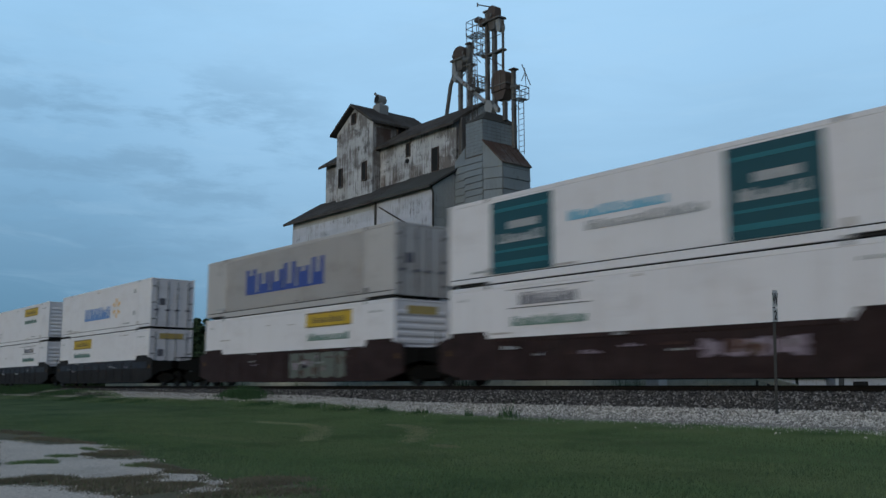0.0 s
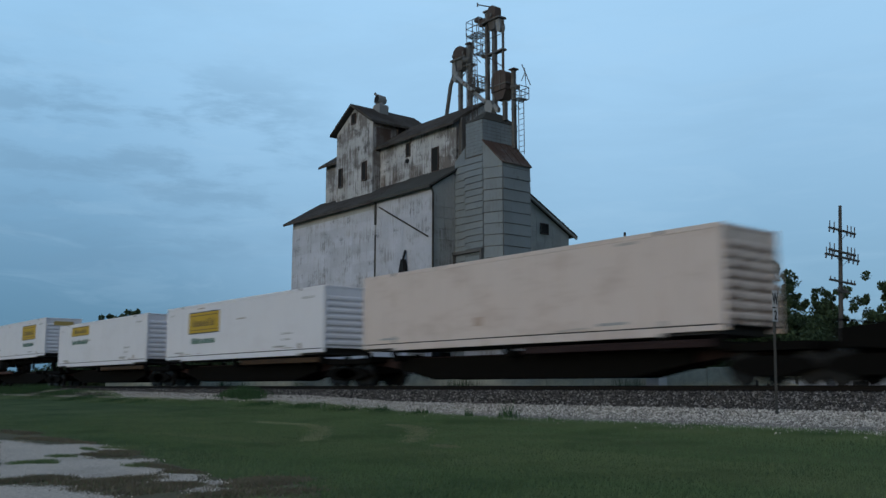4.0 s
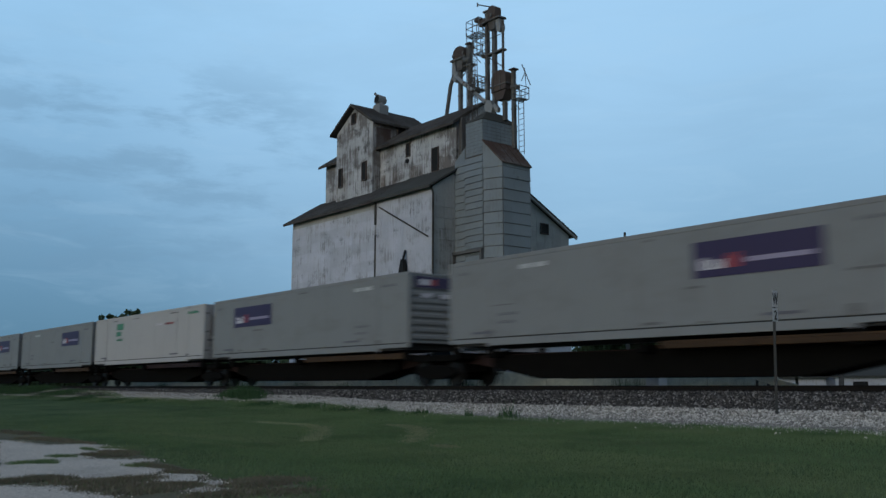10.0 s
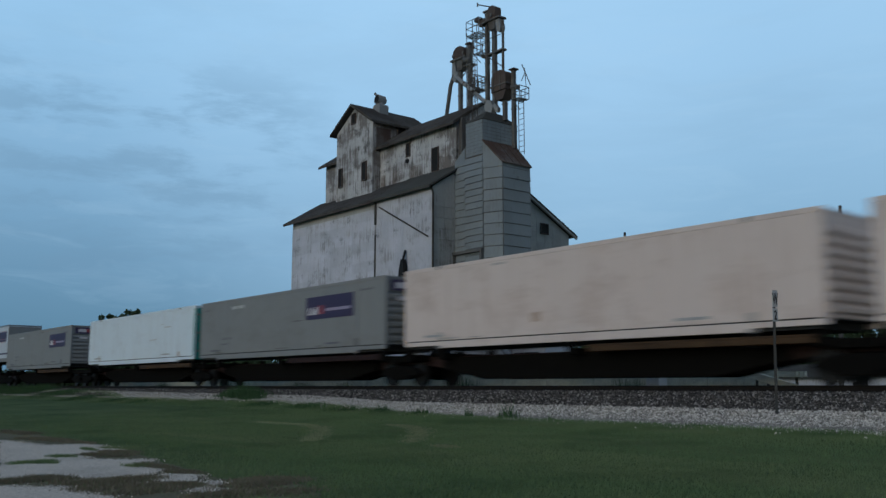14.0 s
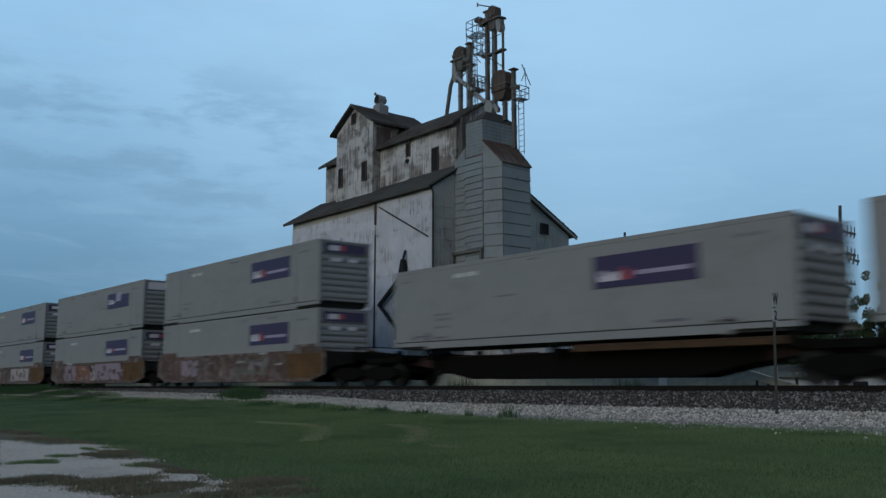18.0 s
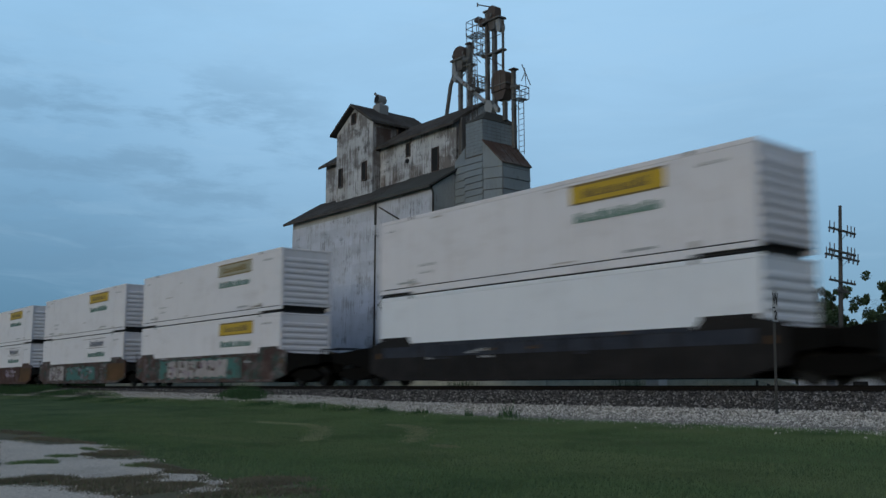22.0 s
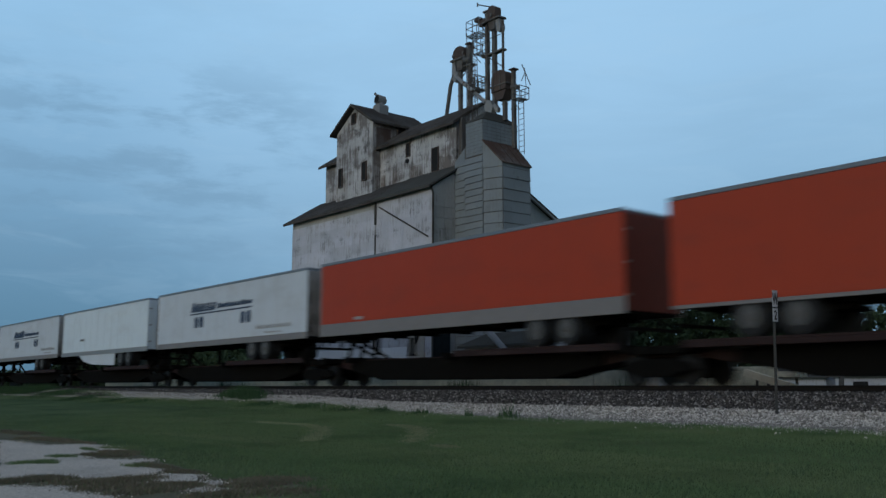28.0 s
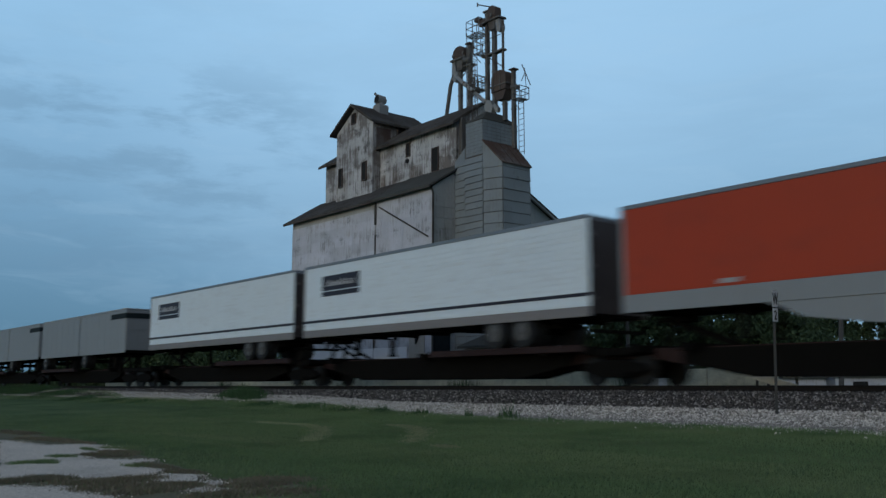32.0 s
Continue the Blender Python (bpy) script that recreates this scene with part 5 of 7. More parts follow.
def verge_spot(rng, n):
    x = -80 + 76 * rng.uniform(0, 1, n) ** 0.6
    edge = np.interp(x, VERGE_X, VERGE_Y)
    y = edge - np.abs(rng.normal(0, 0.9, n)) + 0.15
    return x, y, np.interp(y, [-30, 0, 16, 17.5, 17.9, 19.5], [-0.15, 0, 0.62, 0.82, 0.88, 1.18]), np.where(y > edge - 0.4, 1.1, 0.6)


def clump_spot(spots):
    def where(rng, n):
        size = np.array(spots)[:, 2] ** 1.5
        i = rng.choice(len(spots), n, p=size / size.sum())
        s = np.array(spots)[i]
        x = s[:, 0] + rng.normal(0, 1, n) * s[:, 2]
        y = s[:, 1] + rng.normal(0, 1, n) * s[:, 2] * 0.6
        d = np.hypot((x - s[:, 0]), (y - s[:, 1]) / 0.6) / s[:, 2]
        return x, y, np.interp(y, [-30, 0, 16, 17.5, 19.5], [-0.15, 0, 0.62, 0.85, 1.17]), s[:, 3] * np.clip(1.2 - d * 0.4, 0.2, 1.2)
    return where


blades("lawn_grass", 430000, lawn_spot, 0.038, 0.0045, "blade", "short mown grass of the lawn", 21, 0.45)
blades("verge_grass", 52000, verge_spot, 0.085, 0.008, "blade", "longer grass along the chippings", 22, 0.35)
blades("weeds", 24000, clump_spot([(-36.0, 18.3, 0.7, 1.0), (-34.9, 18.1, 0.6, 0.8), (-37.2, 18.4, 0.5, 0.6), (-33.8, 17.7, 0.5, 0.4), (-31.0, 16.6, 0.7, 0.22), (-42.5, 16.4, 0.8, 0.12), (-46, 16.5, 1.0, 0.12), (-52, 16.8, 1.2, 0.2),
                                  (-60, 18.2, 2.0, 0.3), (-68, 19.0, 1.6, 0.75), (-72, 19.2, 2.0, 0.6), (-80, 19.4, 3.0, 0.5), (-27.5, 16.4, 0.8, 0.22), (-24.5, 16.1, 0.7, 0.22), (-16.35, 15.35, 0.16, 0.8), (-17.75, 15.3, 0.12, 0.55),
                                  (-20.0, 15.5, 0.3, 0.35), (-22.4, 15.9, 0.3, 0.45), (-14.9, 15.3, 0.1, 0.4), (-10.9, 15.1, 0.12, 0.3)]),
       0.54, 0.014, "weed", "rank green weeds at the foot of the ballast", 23, 0.3)


def strips(rows):
    """Grass in ragged strips: (x0, y0, x1, y1, half width)."""
    def where(rng, n):
        i = rng.integers(0, len(rows), n)
        r = np.array(rows)[i]
        t = rng.uniform(0, 1, n)
        x = r[:, 0] + (r[:, 2] - r[:, 0]) * t + rng.normal(0, 0.12, n)
        y = r[:, 1] + (r[:, 3] - r[:, 1]) * t + rng.normal(0, 1, n) * r[:, 4]
        return x, y, np.interp(y, GZ_Y, GZ_Z) + 0.01, rng.uniform(0.5, 1.2, n)
    return where


DRY_STRIPS = [(-25.50, 6.27, -23.09, 6.42, 0.12), (-22.13, 5.92, -20.26, 6.21, 0.12), (-20.22, 6.08, -18.69, 6.27, 0.05), (-16.22, 5.35, -15.41, 5.78, 0.07), (-16.50, 5.74, -15.81, 6.07, 0.05), (-13.64, 5.34, -12.72, 5.39, 0.05), (-13.19, 3.29, -12.93, 3.70, 0.14), (-13.28, 3.73, -12.59, 3.96, 0.10), (-12.27, 3.86, -11.82, 4.27, 0.14), (-12.06, 4.36, -11.73, 4.75, 0.12), (-11.44, 3.80, -11.11, 4.43, 0.14), (-10.68, 3.93, -10.49, 4.66, 0.14), (-10.87, 4.61, -10.58, 4.84, 0.06), (-10.23, 5.11, -9.91, 5.61, 0.20), (-9.74, 4.46, -9.08, 5.42, 0.16), (-12.30, 5.21, -11.93, 5.41, 0.04), (-10.57, 5.43, -10.08, 5.86, 0.12)]
blades("dry_grass", 60000, strips(DRY_STRIPS),
       0.045, 0.006, "dry", "brown dry grass round the gravel drive", 24, 0.6)
blades("mixed_tufts", 16000, strips(DRY_STRIPS), 0.04, 0.005, "blade", "green grass growing through the dry grass", 28, 0.5)
blades("drive_tufts", 5000, strips([(-15.65, 4.00, -15.55, 4.65, 0.06), (-15.63, 4.21, -15.12, 4.57, 0.04), (-16.34, 4.84, -16.07, 5.12, 0.04), (-17.41, 5.74, -17.01, 5.76, 0.03), (-13.59, 5.11, -13.38, 5.34, 0.03), (-17.36, 6.03, -16.49, 6.34, 0.05)]),
       0.055, 0.006, "blade", "green grass tufts in the gravel drive", 25, 0.5)
blades("worn_ruts", 6500, strips([(-21.91, 11.55, -20.50, 11.56, 0.10), (-20.50, 11.56, -19.51, 11.61, 0.10), (-19.51, 11.61, -18.27, 11.25, 0.12), (-18.27, 11.25, -16.93, 10.52, 0.14), (-16.93, 10.52, -15.87, 9.69, 0.14), (-15.87, 9.69, -15.17, 9.10, 0.12), (-17.45, 12.63, -16.57, 12.49, 0.10), (-16.57, 12.49, -15.62, 12.08, 0.12), (-15.62, 12.08, -14.71, 11.41, 0.14), (-14.71, 11.41, -13.70, 10.51, 0.14), (-13.70, 10.51, -13.15, 9.92, 0.10), (-11.72, 9.73, -12.27, 9.85, 0.08)]),
       0.035, 0.007, "rut", "paler worn grass of old wheel ruts in the lawn", 26, 0.6)


def far_buildings():
    """Low pale sheds beyond the field."""
    for x, y, w, d, h, label in ((-35.2, 60.0, 5.5, 4.0, 1.25, "low pale shed beyond the track"), (-27.0, 59.0, 8.5, 4.5, 1.3, "low white shed beyond the track"), (-150.0, 62.0, 190.0, 9.0, 0.95, "long low white building beyond the track")):
        b = empty("shed", pose(x, y, 0.72), label, "shed", "sheds beyond the track")
        bm = bmesh.new()
        prism(bm, [(0, -0.1), (0, h), (d / 2, h + 0.8), (d, h), (d, -0.1)], "x", -w / 2, w / 2)
        part("wall", bm, "wall_low", b)
        bm = bmesh.new()
        prism(bm, [(-0.3, h - 0.05), (d / 2, h + 0.85), (d + 0.3, h - 0.05), (d + 0.3, h + 0.05), (d / 2, h + 0.97), (-0.3, h + 0.05)], "x", -w / 2 - 0.3, w / 2 + 0.3)
        part("roof", bm, "roof_green", b)
        for i in range(int(w // 3)):
            bm = bmesh.new()
            box(bm, -w / 2 + 1.2 + i * 3, -w / 2 + 2.2 + i * 3, -0.04, 0.02, h * 0.35, h * 0.75)
            part("window", bm, "void", b)


far_buildings()


def low_shed():
    """Loading shed against the foot of the headhouse."""
    s = empty("loading_shed", pose(-34.8, 29.7, 0.72), "low pale loading shed with dark doorways beside the elevator", "shed")
    bm = bmesh.new()
    prism(bm, [(0, -0.1), (0, 2.6), (1.7, 3.2), (1.7, -0.1)], "x", 0, 5.6)
    part("wall", bm, "wall_low", s)
    bm = bmesh.new()
    prism(bm, [(-0.3, 2.5), (1.75, 3.24), (1.75, 3.34), (-0.3, 2.62)], "x", -0.2, 5.8)
    part("roof", bm, "roof_green", s)
    for x0, x1, z1 in ((0.3, 1.5, 2.1), (2.2, 3.0, 2.0), (3.6, 5.2, 2.2)):
        bm = bmesh.new()
        box(bm, x0, x1, -0.04, 0.01, 0.1, z1)
        part("doorway", bm, "void", s)
    bm = bmesh.new()
    tube(bm, (1.6, -0.2, 3.6), (4.4, -0.5, 1.6), 0.16, n=10)
    part("spout", bm, "leg_pale", s, "pale sloping spout")


def relay_box():
    b = empty("relay_cabinet", pose(-21.0, 27.0, 0.74), "pale metal trackside cabinet with sloping lid", "cabinet")
    bm = bmesh.new()
    prism(bm, [(-0.25, 0), (-0.25, 1.15), (0.25, 1.3), (0.25, 0)], "x", -0.28, 0.28)
    part("body", bm, "sign", b, bevel=0.01)
    bm = bmesh.new()
    prism(bm, [(-0.3, 1.14), (0.28, 1.32), (0.28, 1.36), (-0.3, 1.18)], "x", -0.31, 0.31)
    part("lid", bm, "galv", b)
    bm = bmesh.new()
    box(bm, -0.22, 0.22, -0.27, -0.25, 0.15, 1.05)
    part("door", bm, "sign", b)


def plank_pile():
    """Old pale boards on trestle legs beyond the far rail, some slid down at one end."""
    p = empty("board_pile", pose(-16.2, 26.6, 0.72), "pile of pale old boards on trestles beyond the rails", "boards")
    for k in range(5):
        bm = bmesh.new()
        y = -0.35 + 0.17 * k
        z = 1.08 - 0.02 * (k % 2)
        if k < 2:
            prism(bm, [(-0.8, z - 0.08), (-0.74, z + 0.14), (1.0, z - 0.36), (0.94, z - 0.58)], "y", y, y + 0.05)
        else:
            box(bm, 0.0 + 0.1 * k, 0.75 + 0.05 * k, y, y + 0.15, z - 0.12, z + 0.04)
        part("board", bm, "old_board", p)
    for x in (-0.35, 0.65):
        for y in (-0.3, 0.45):
            bm = bmesh.new()
            tube(bm, (x, y, 0.0), (x, y * 0.8, 0.99 if y > 0 or x < 0 else 0.7), 0.05, 0.045, 7)
            part("leg", bm, "wood_pole", p)


def low_wall():
    """Low concrete wall along the yard behind the far rail, cast in lengths."""
    wl = empty("concrete_wall", pose(-46.0, 28.6, 0.6), "low stained concrete wall behind the track", "wall")
    rng = random.Random(31)
    for i in range(24):
        x = -36.0 + i * 2.7
        bm = bmesh.new()
        h = 1.42 + rng.uniform(-0.04, 0.04)
        prism(bm, [(-0.12, 0), (-0.1, h - 0.02), (-0.08, h), (0.08, h), (0.1, h - 0.02), (0.12, 0)], "x", x + 0.01, x + 2.68)
        part("wall_panel", bm, "old_concrete", wl)


low_wall()


def yard_spot(rng, n):
    x = -74 + 58 * rng.uniform(0, 1, n)
    y = 28.0 + rng.normal(0, 0.18, n)
    return x, y, np.full(n, 0.7), np.clip(0.55 + 0.5 * np.sin(x * 0.9) * np.sin(x * 0.37 + 1), 0.15, 1.1)


blades("yard_weeds", 9000, yard_spot, 1.05, 0.02, "weed", "tall green weeds along the concrete wall", 33, 0.12)
relay_box()
plank_pile()
low_shed()
build_track()
# ---------------------------------------------------------------- the train
LOAD_L, LOAD_W, LOAD_H = 16.33, 2.6, 2.9
MOVERS = []
REARS = []


def gap_behind(u):
    """Clear length between this load and the one behind it, then the one before it."""
    back = [u - r - LOAD_L for r in REARS if r < u - 1]
    ahead = [r - u - LOAD_L for r in REARS if r > u + 1]
    return min(back, default=3.4), min(ahead, default=3.4)


def rolling(name, u, z, label, category, group):
    """A thing of the train; u is its rear edge along the track at 0 s, z its base over the rails."""
    e = empty(name, pose(u, TRACK_Y, RAIL + z), label, category, group)
    MOVERS.append((e, u, z))
    return e


def mark(name, mat, parent, x0, x1, z0, z1, proud, label="", face=-1.3):
    """A flat painted or pasted field on the near side."""
    return bar(name, mat, parent, x0, x1, face - proud, face - proud + 0.006, z0, z1, label)


def bar_run(x0, x1, z0, z1, n, rng, slant=0.0):
    """Outline of one run of upright strokes, two for each letter, tied along the foot."""
    w, h = (x1 - x0) / n, z1 - z0
    foot = z0 + 0.07 * h
    out = [(x0, z0)]
    for i in range(n):
        a, b = x0 + i * w, x0 + i * w + w * rng.uniform(0.8, 0.88)
        t = w * 0.27
        top = z1 if i == 0 else z1 - rng.choice((0, 0.2, 0.24)) * h
        dip = z0 + rng.choice((0.2, 0.45, 0.62, 0.75)) * (top - z0)
        out += [(a, foot), (a, top), (a + t, top), (a + t, dip), (b - t, dip), (b - t, top), (b, top), (b, foot)]
    out.append((x1 - 0.1 * w, z0))
    return [(x + slant * (z - z0), z) for x, z in out]


def letter_bars(name, mat, parent, x0, x1, z0, z1, proud, n, seed, label="", slant=0.0):
    """Writing as one run of plain upright bars."""
    bm = bmesh.new()
    prism(bm, bar_run(x0, x1, z0, z1, n, random.Random(seed), slant), "y", -1.3 - proud, -1.294 - proud)
    return part(name, bm, mat, parent, label)


def small_marks(name, mat, parent, fields, proud, label):
    """Many tiny stencils or scuffs of one colour, too small to tell apart: (x0, x1, z0, z1)."""
    bm = bmesh.new()
    for x0, x1, z0, z1 in fields:
        prism(bm, [(x0, z0), (x1, z0 + 0.004), (x1 - 0.04, z1), (x0 + 0.03, z1)], "y", -1.3 - proud, -1.297 - proud)
    ob = part(name, bm, mat, parent, label)
    ob["kind"] = "stuff"


def logo_yellow(c, x, z, dull=False, seed=1):
    """Yellow name field with a brown bar and a green line of writing under it."""
    f = mark("name_panel", "olive_yellow" if dull else "yellow", c, x, x + 3.5, z, z + 0.62, 0.008, "dull yellow name panel" if dull else "yellow name panel")
    for j, (a, b, m) in enumerate(((0.55, 0.62, "bronze_bar"), (0.0, 0.05, "bronze_bar"))):
        mark("name_line", m, c, x, x + 3.5, z + a, z + b, 0.012)
    letter_bars("name_bar", "bronze_bar", c, x + 0.5, x + 3.0, z + 0.17, z + 0.45, 0.012, 9, seed)
    letter_bars("lettering", "green_bar", c, x + 0.15, x + 3.35, z - 0.56, z - 0.25, 0.008, 10, seed + 1, "green line of lettering bars")


def logo_faded(c, x, z, seed=1):
    mark("name_line", "scuff_grey", c, x, x + 3.5, z, z + 0.03, 0.008)
    mark("name_line", "scuff_grey", c, x, x + 3.5, z + 0.59, z + 0.62, 0.008)
    letter_bars("name_bar", "worn_letter", c, x + 0.5, x + 3.0, z + 0.1, z + 0.5, 0.008, 9, seed, "faded grey name bars")
    letter_bars("lettering", "green_bar", c, x + 0.15, x + 3.35, z - 0.56, z - 0.25, 0.008, 10, seed + 1, "green line of lettering bars")


def logo_bordered(c, x, z, seed=1):
    mark("name_panel", "yellow", c, x, x + 3.6, z, z + 1.03, 0.008, "yellow name panel with dark borders")
    mark("panel_border", "navy", c, x, x + 3.6, z - 0.05, z, 0.009)
    mark("panel_border", "navy", c, x, x + 3.6, z + 1.03, z + 1.08, 0.009)
    for k in (0.12, 0.86):
        mark("name_line", "bronze_bar", c, x + 0.1, x + 3.5, z + k, z + k + 0.05, 0.012)
    letter_bars("name_bar", "bronze_bar", c, x + 0.5, x + 3.1, z + 0.32, z + 0.7, 0.012, 9, seed)
    letter_bars("lettering", "green_bar", c, x + 0.4, x + 3.2, z - 0.56, z - 0.26, 0.008, 10, seed + 1, "green line of lettering bars")


def logo_violet(c, x, z, seed=1):
    mark("name_panel", "purple", c, x, x + 3.65, z, z + 0.95, 0.008, "dark violet name panel")
    letter_bars("white_mark", "logo_white", c, x + 0.2, x + 1.0, z + 0.2, z + 0.52, 0.012, 3, seed, "white mark")
    letter_bars("red_mark", "logo_red", c, x + 1.0, x + 1.45, z + 0.2, z + 0.58, 0.012, 2, seed + 2, "red mark")
    mark("lettering", "lilac", c, x + 1.55, x + 3.4, z + 0.3, z + 0.42, 0.012)


def logo_violet_faded(c, x, z, seed=1):
    mark("name_panel", "lilac", c, x, x + 1.7, z, z + 0.85, 0.008, "faded lilac name panel")
    letter_bars("white_mark", "logo_white", c, x + 0.1, x + 0.9, z + 0.2, z + 0.5, 0.012, 3, seed, "white mark")
    mark("cover_patch", "white", c, x + 1.7, x + 3.7, z - 0.02, z + 0.95, 0.009, "pale sheet stuck over the name")


def logo_violet_torn(c, x, z, seed=1):
    """Name panel whose upper right part has been painted over."""
    mark("name_panel", "purple", c, x, x + 3.65, z, z + 0.42, 0.008, "dark violet name panel, half painted over")
    mark("name_panel", "purple", c, x, x + 1.5, z + 0.42, z + 0.95, 0.008)
    mark("panel_smear", "lilac", c, x + 1.5, x + 2.3, z + 0.42, z + 0.95, 0.009)
    mark("panel_smear", "purple", c, x + 2.3, x + 3.65, z + 0.42, z + 0.8, 0.0085)
    letter_bars("white_mark", "logo_white", c, x + 0.2, x + 1.2, z + 0.3, z + 0.62, 0.012, 3, seed, "white mark")


def nose_panel(c, mat, x, z):
    """Small field high on the front end."""
    w = 0.72 if "yellow" in mat else 1.05
    bar("end_panel_mark", mat, c, x, x + 0.01, -w, w, z, z + (0.32 if "yellow" in mat else 0.42))


def container(u, z, mat, label, marks=(), nose="ribs", nose_mark="", nose_mat=None, frame_mat=None, side_stain=(), fluted=False):
    """A 53-foot box: shell, rails, posts, castings, end with ribs or doors."""
    c = rolling("shipping_container", u, z, label, "container", "containers on the train")
    fm = frame_mat or mat
    L, w = LOAD_L, 1.3
    bar("body", mat, c, 0.06, L - 0.06, -w + 0.012, w - 0.012, 0.3, 2.825, bevel=0.01)
    bar("roof", mat, c, 0.03, L - 0.03, -w + 0.02, w - 0.02, 2.825, 2.91, bevel=0.02)
    bar("seam", "gap", c, 0.05, L - 0.05, -w + 0.03, w - 0.03, 0.265, 0.3)
    for s in (-1, 1):
        y0, y1 = (-w, -w + 0.08) if s < 0 else (w - 0.08, w)
        bar("top_rail", fm, c, 0.0, L, y0, y1, 2.785, 2.925, bevel=0.012)
        bar("bottom_rail", fm, c, 1.9, L - 1.9, y0, y1, 0.03, 0.265, bevel=0.012)
        for x in (0.0, L - 1.9):
            bar("bottom_rail", fm, c, x, x + 1.9, y0, y1, 0.12, 0.265, bevel=0.012)
        for x in (0.0, L - 0.16):
            bar("corner_post", fm, c, x, x + 0.16, y0, y1, 0.265, 2.785, bevel=0.01)
        for x in (1.9, L - 2.1):
            bar("lifting_post", fm, c, x, x + 0.2, y0 if s < 0 else y0 + 0.03, y1 - 0.03 if s < 0 else y1, 0.3, 2.785)
            for zz in (0.0, 2.807):
                bar("corner_casting", "rail_grey", c, x + 0.01, x + 0.19, y0 - 0.004 if s < 0 else y0, y1 if s < 0 else y1 + 0.004, zz, zz + 0.118)
    bar("underframe", "gap", c, 0.3, L - 0.3, -w + 0.1, w - 0.1, 0.04, 0.26)
    if nose == "ribs":
        bar("end_wall", nose_mat or mat, c, L - 0.06, L - 0.052, -w + 0.08, w - 0.08, 0.265, 2.82)

        def rib(bm):
            prism(bm, [(0.0, -0.11), (0.062, -0.05), (0.062, 0.05), (0.0, 0.11)], "y", -w + 0.17, w - 0.17)
        for i in range(8):
            put("end_rib", mesh("end_rib", rib, nose_mat or mat), c, (L - 0.052, 0, 0.5 + i * 0.27))
    else:
        for s in (-1, 1):
            bar("door", nose_mat or mat, c, L - 0.06, L - 0.02, 0.01 if s > 0 else -w + 0.09, w - 0.09 if s > 0 else -0.01, 0.1, 2.78, bevel=0.006)
            for y in (0.28, 0.95):
                bar("lock_rod", "rail_grey", c, L - 0.02, L + 0.02, s * y - 0.02, s * y + 0.02, 0.12, 2.74)
                bar("latch", "data_bar", c, L + 0.02, L + 0.05, s * y - 0.16, s * y + 0.1, 1.02, 1.12)
                bar("rod_keeper", "rail_grey", c, L - 0.02, L + 0.035, s * y - 0.06, s * y + 0.06, 2.3, 2.38)
            if s < 0:
                bar("door_plate", "data_bar", c, L - 0.018, L - 0.006, -0.8, -0.45, 1.35, 1.75)
            for zz in (0.5, 1.45, 2.4):
                bar("hinge", "rail_grey", c, L - 0.022, L - 0.002, s * 1.12 - 0.09, s * 1.12 + 0.09, zz, zz + 0.09)
    bar("rear_end_wall", mat, c, 0.02, 0.06, -w + 0.08, w - 0.08, 0.1, 2.82)
    if nose_mark:
        nose_panel(c, nose_mark, L + 0.003, 2.35)
        if nose_mark == "purple":
            bar("end_mark", "logo_white", c, L + 0.013, L + 0.018, -0.85, -0.3, 2.45, 2.67)
            bar("end_mark", "logo_red", c, L + 0.013, L + 0.018, -0.3, 0.0, 2.45, 2.67)
            bar("end_plate", "logo_white", c, L + 0.011, L + 0.014, -0.75, -0.2, 1.98, 2.14)
            bar("end_plate", "logo_white", c, L + 0.011, L + 0.014, 0.15, 0.6, 1.98, 2.14)
    if fluted:
        def flutes(bm):
            out, x = [(2.12, 0.0)], 2.12
            while x < L - 2.4:
                out += [(x + 0.05, -0.022), (x + 0.17, -0.022), (x + 0.22, 0.0), (x + 0.3, 0.0)]
                x += 0.3
            prism(bm, out + [(x, 0.012), (2.12, 0.012)], "z", 0.32, 2.76)
        put("fluted_side", mesh("fluted_side", flutes, mat), c, (0, -w + 0.012, 0))
    # small data stencils, scuffs and sooty places on the side
    rng = random.Random(int(-u * 10) + int(z * 7))
    dull = "data_bar" if "grey" in mat else "faint_bar"
    xa = 2.5 if not marks or marks[0][1] > 5 else L - 3.5
    fields = [(x, x + 1.1, 0.42, 0.5) for x in (1.2, L - 4.3)]
    for x, zz, wide in ((xa, 0.98, 0.95), (xa, 0.72, 0.8), (L - 1.75, 2.44, 0.95), (0.5, 2.46, 0.5))[:4 if marks else 0]:
        n = rng.randint(4, 6)
        fields += [(x + k * wide / n, x + (k + 0.7) * wide / n, zz, zz + 0.1) for k in range(n)]
    small_marks("stencil_field", dull, c, fields, 0.004, "small data stencils")
    fields = []
    for x in (1.9, L - 2.1):
        fields.append((x - 0.02, x + 0.3, 0.31, 0.31 + rng.uniform(0.1, 0.3)))
    for k in range(6 if marks else 3):
        x, zz = rng.uniform(0.8, L - 2.0), rng.choice((0.33, 0.36, 2.66, rng.uniform(0.4, 2.4)))
        fields.append((x, x + rng.uniform(0.25, 1.1), zz, zz + rng.uniform(0.03, 0.08)))
    small_marks("scuff_field", "soot" if "white" in mat else "scuff_grey", c, fields, 0.002, "sooty scuffs")
    for x0, x1, z0, z1, m in side_stain:
        mark("stain", m, c, x0, x1, z0, z1, 0.002, face=-w + 0.012)
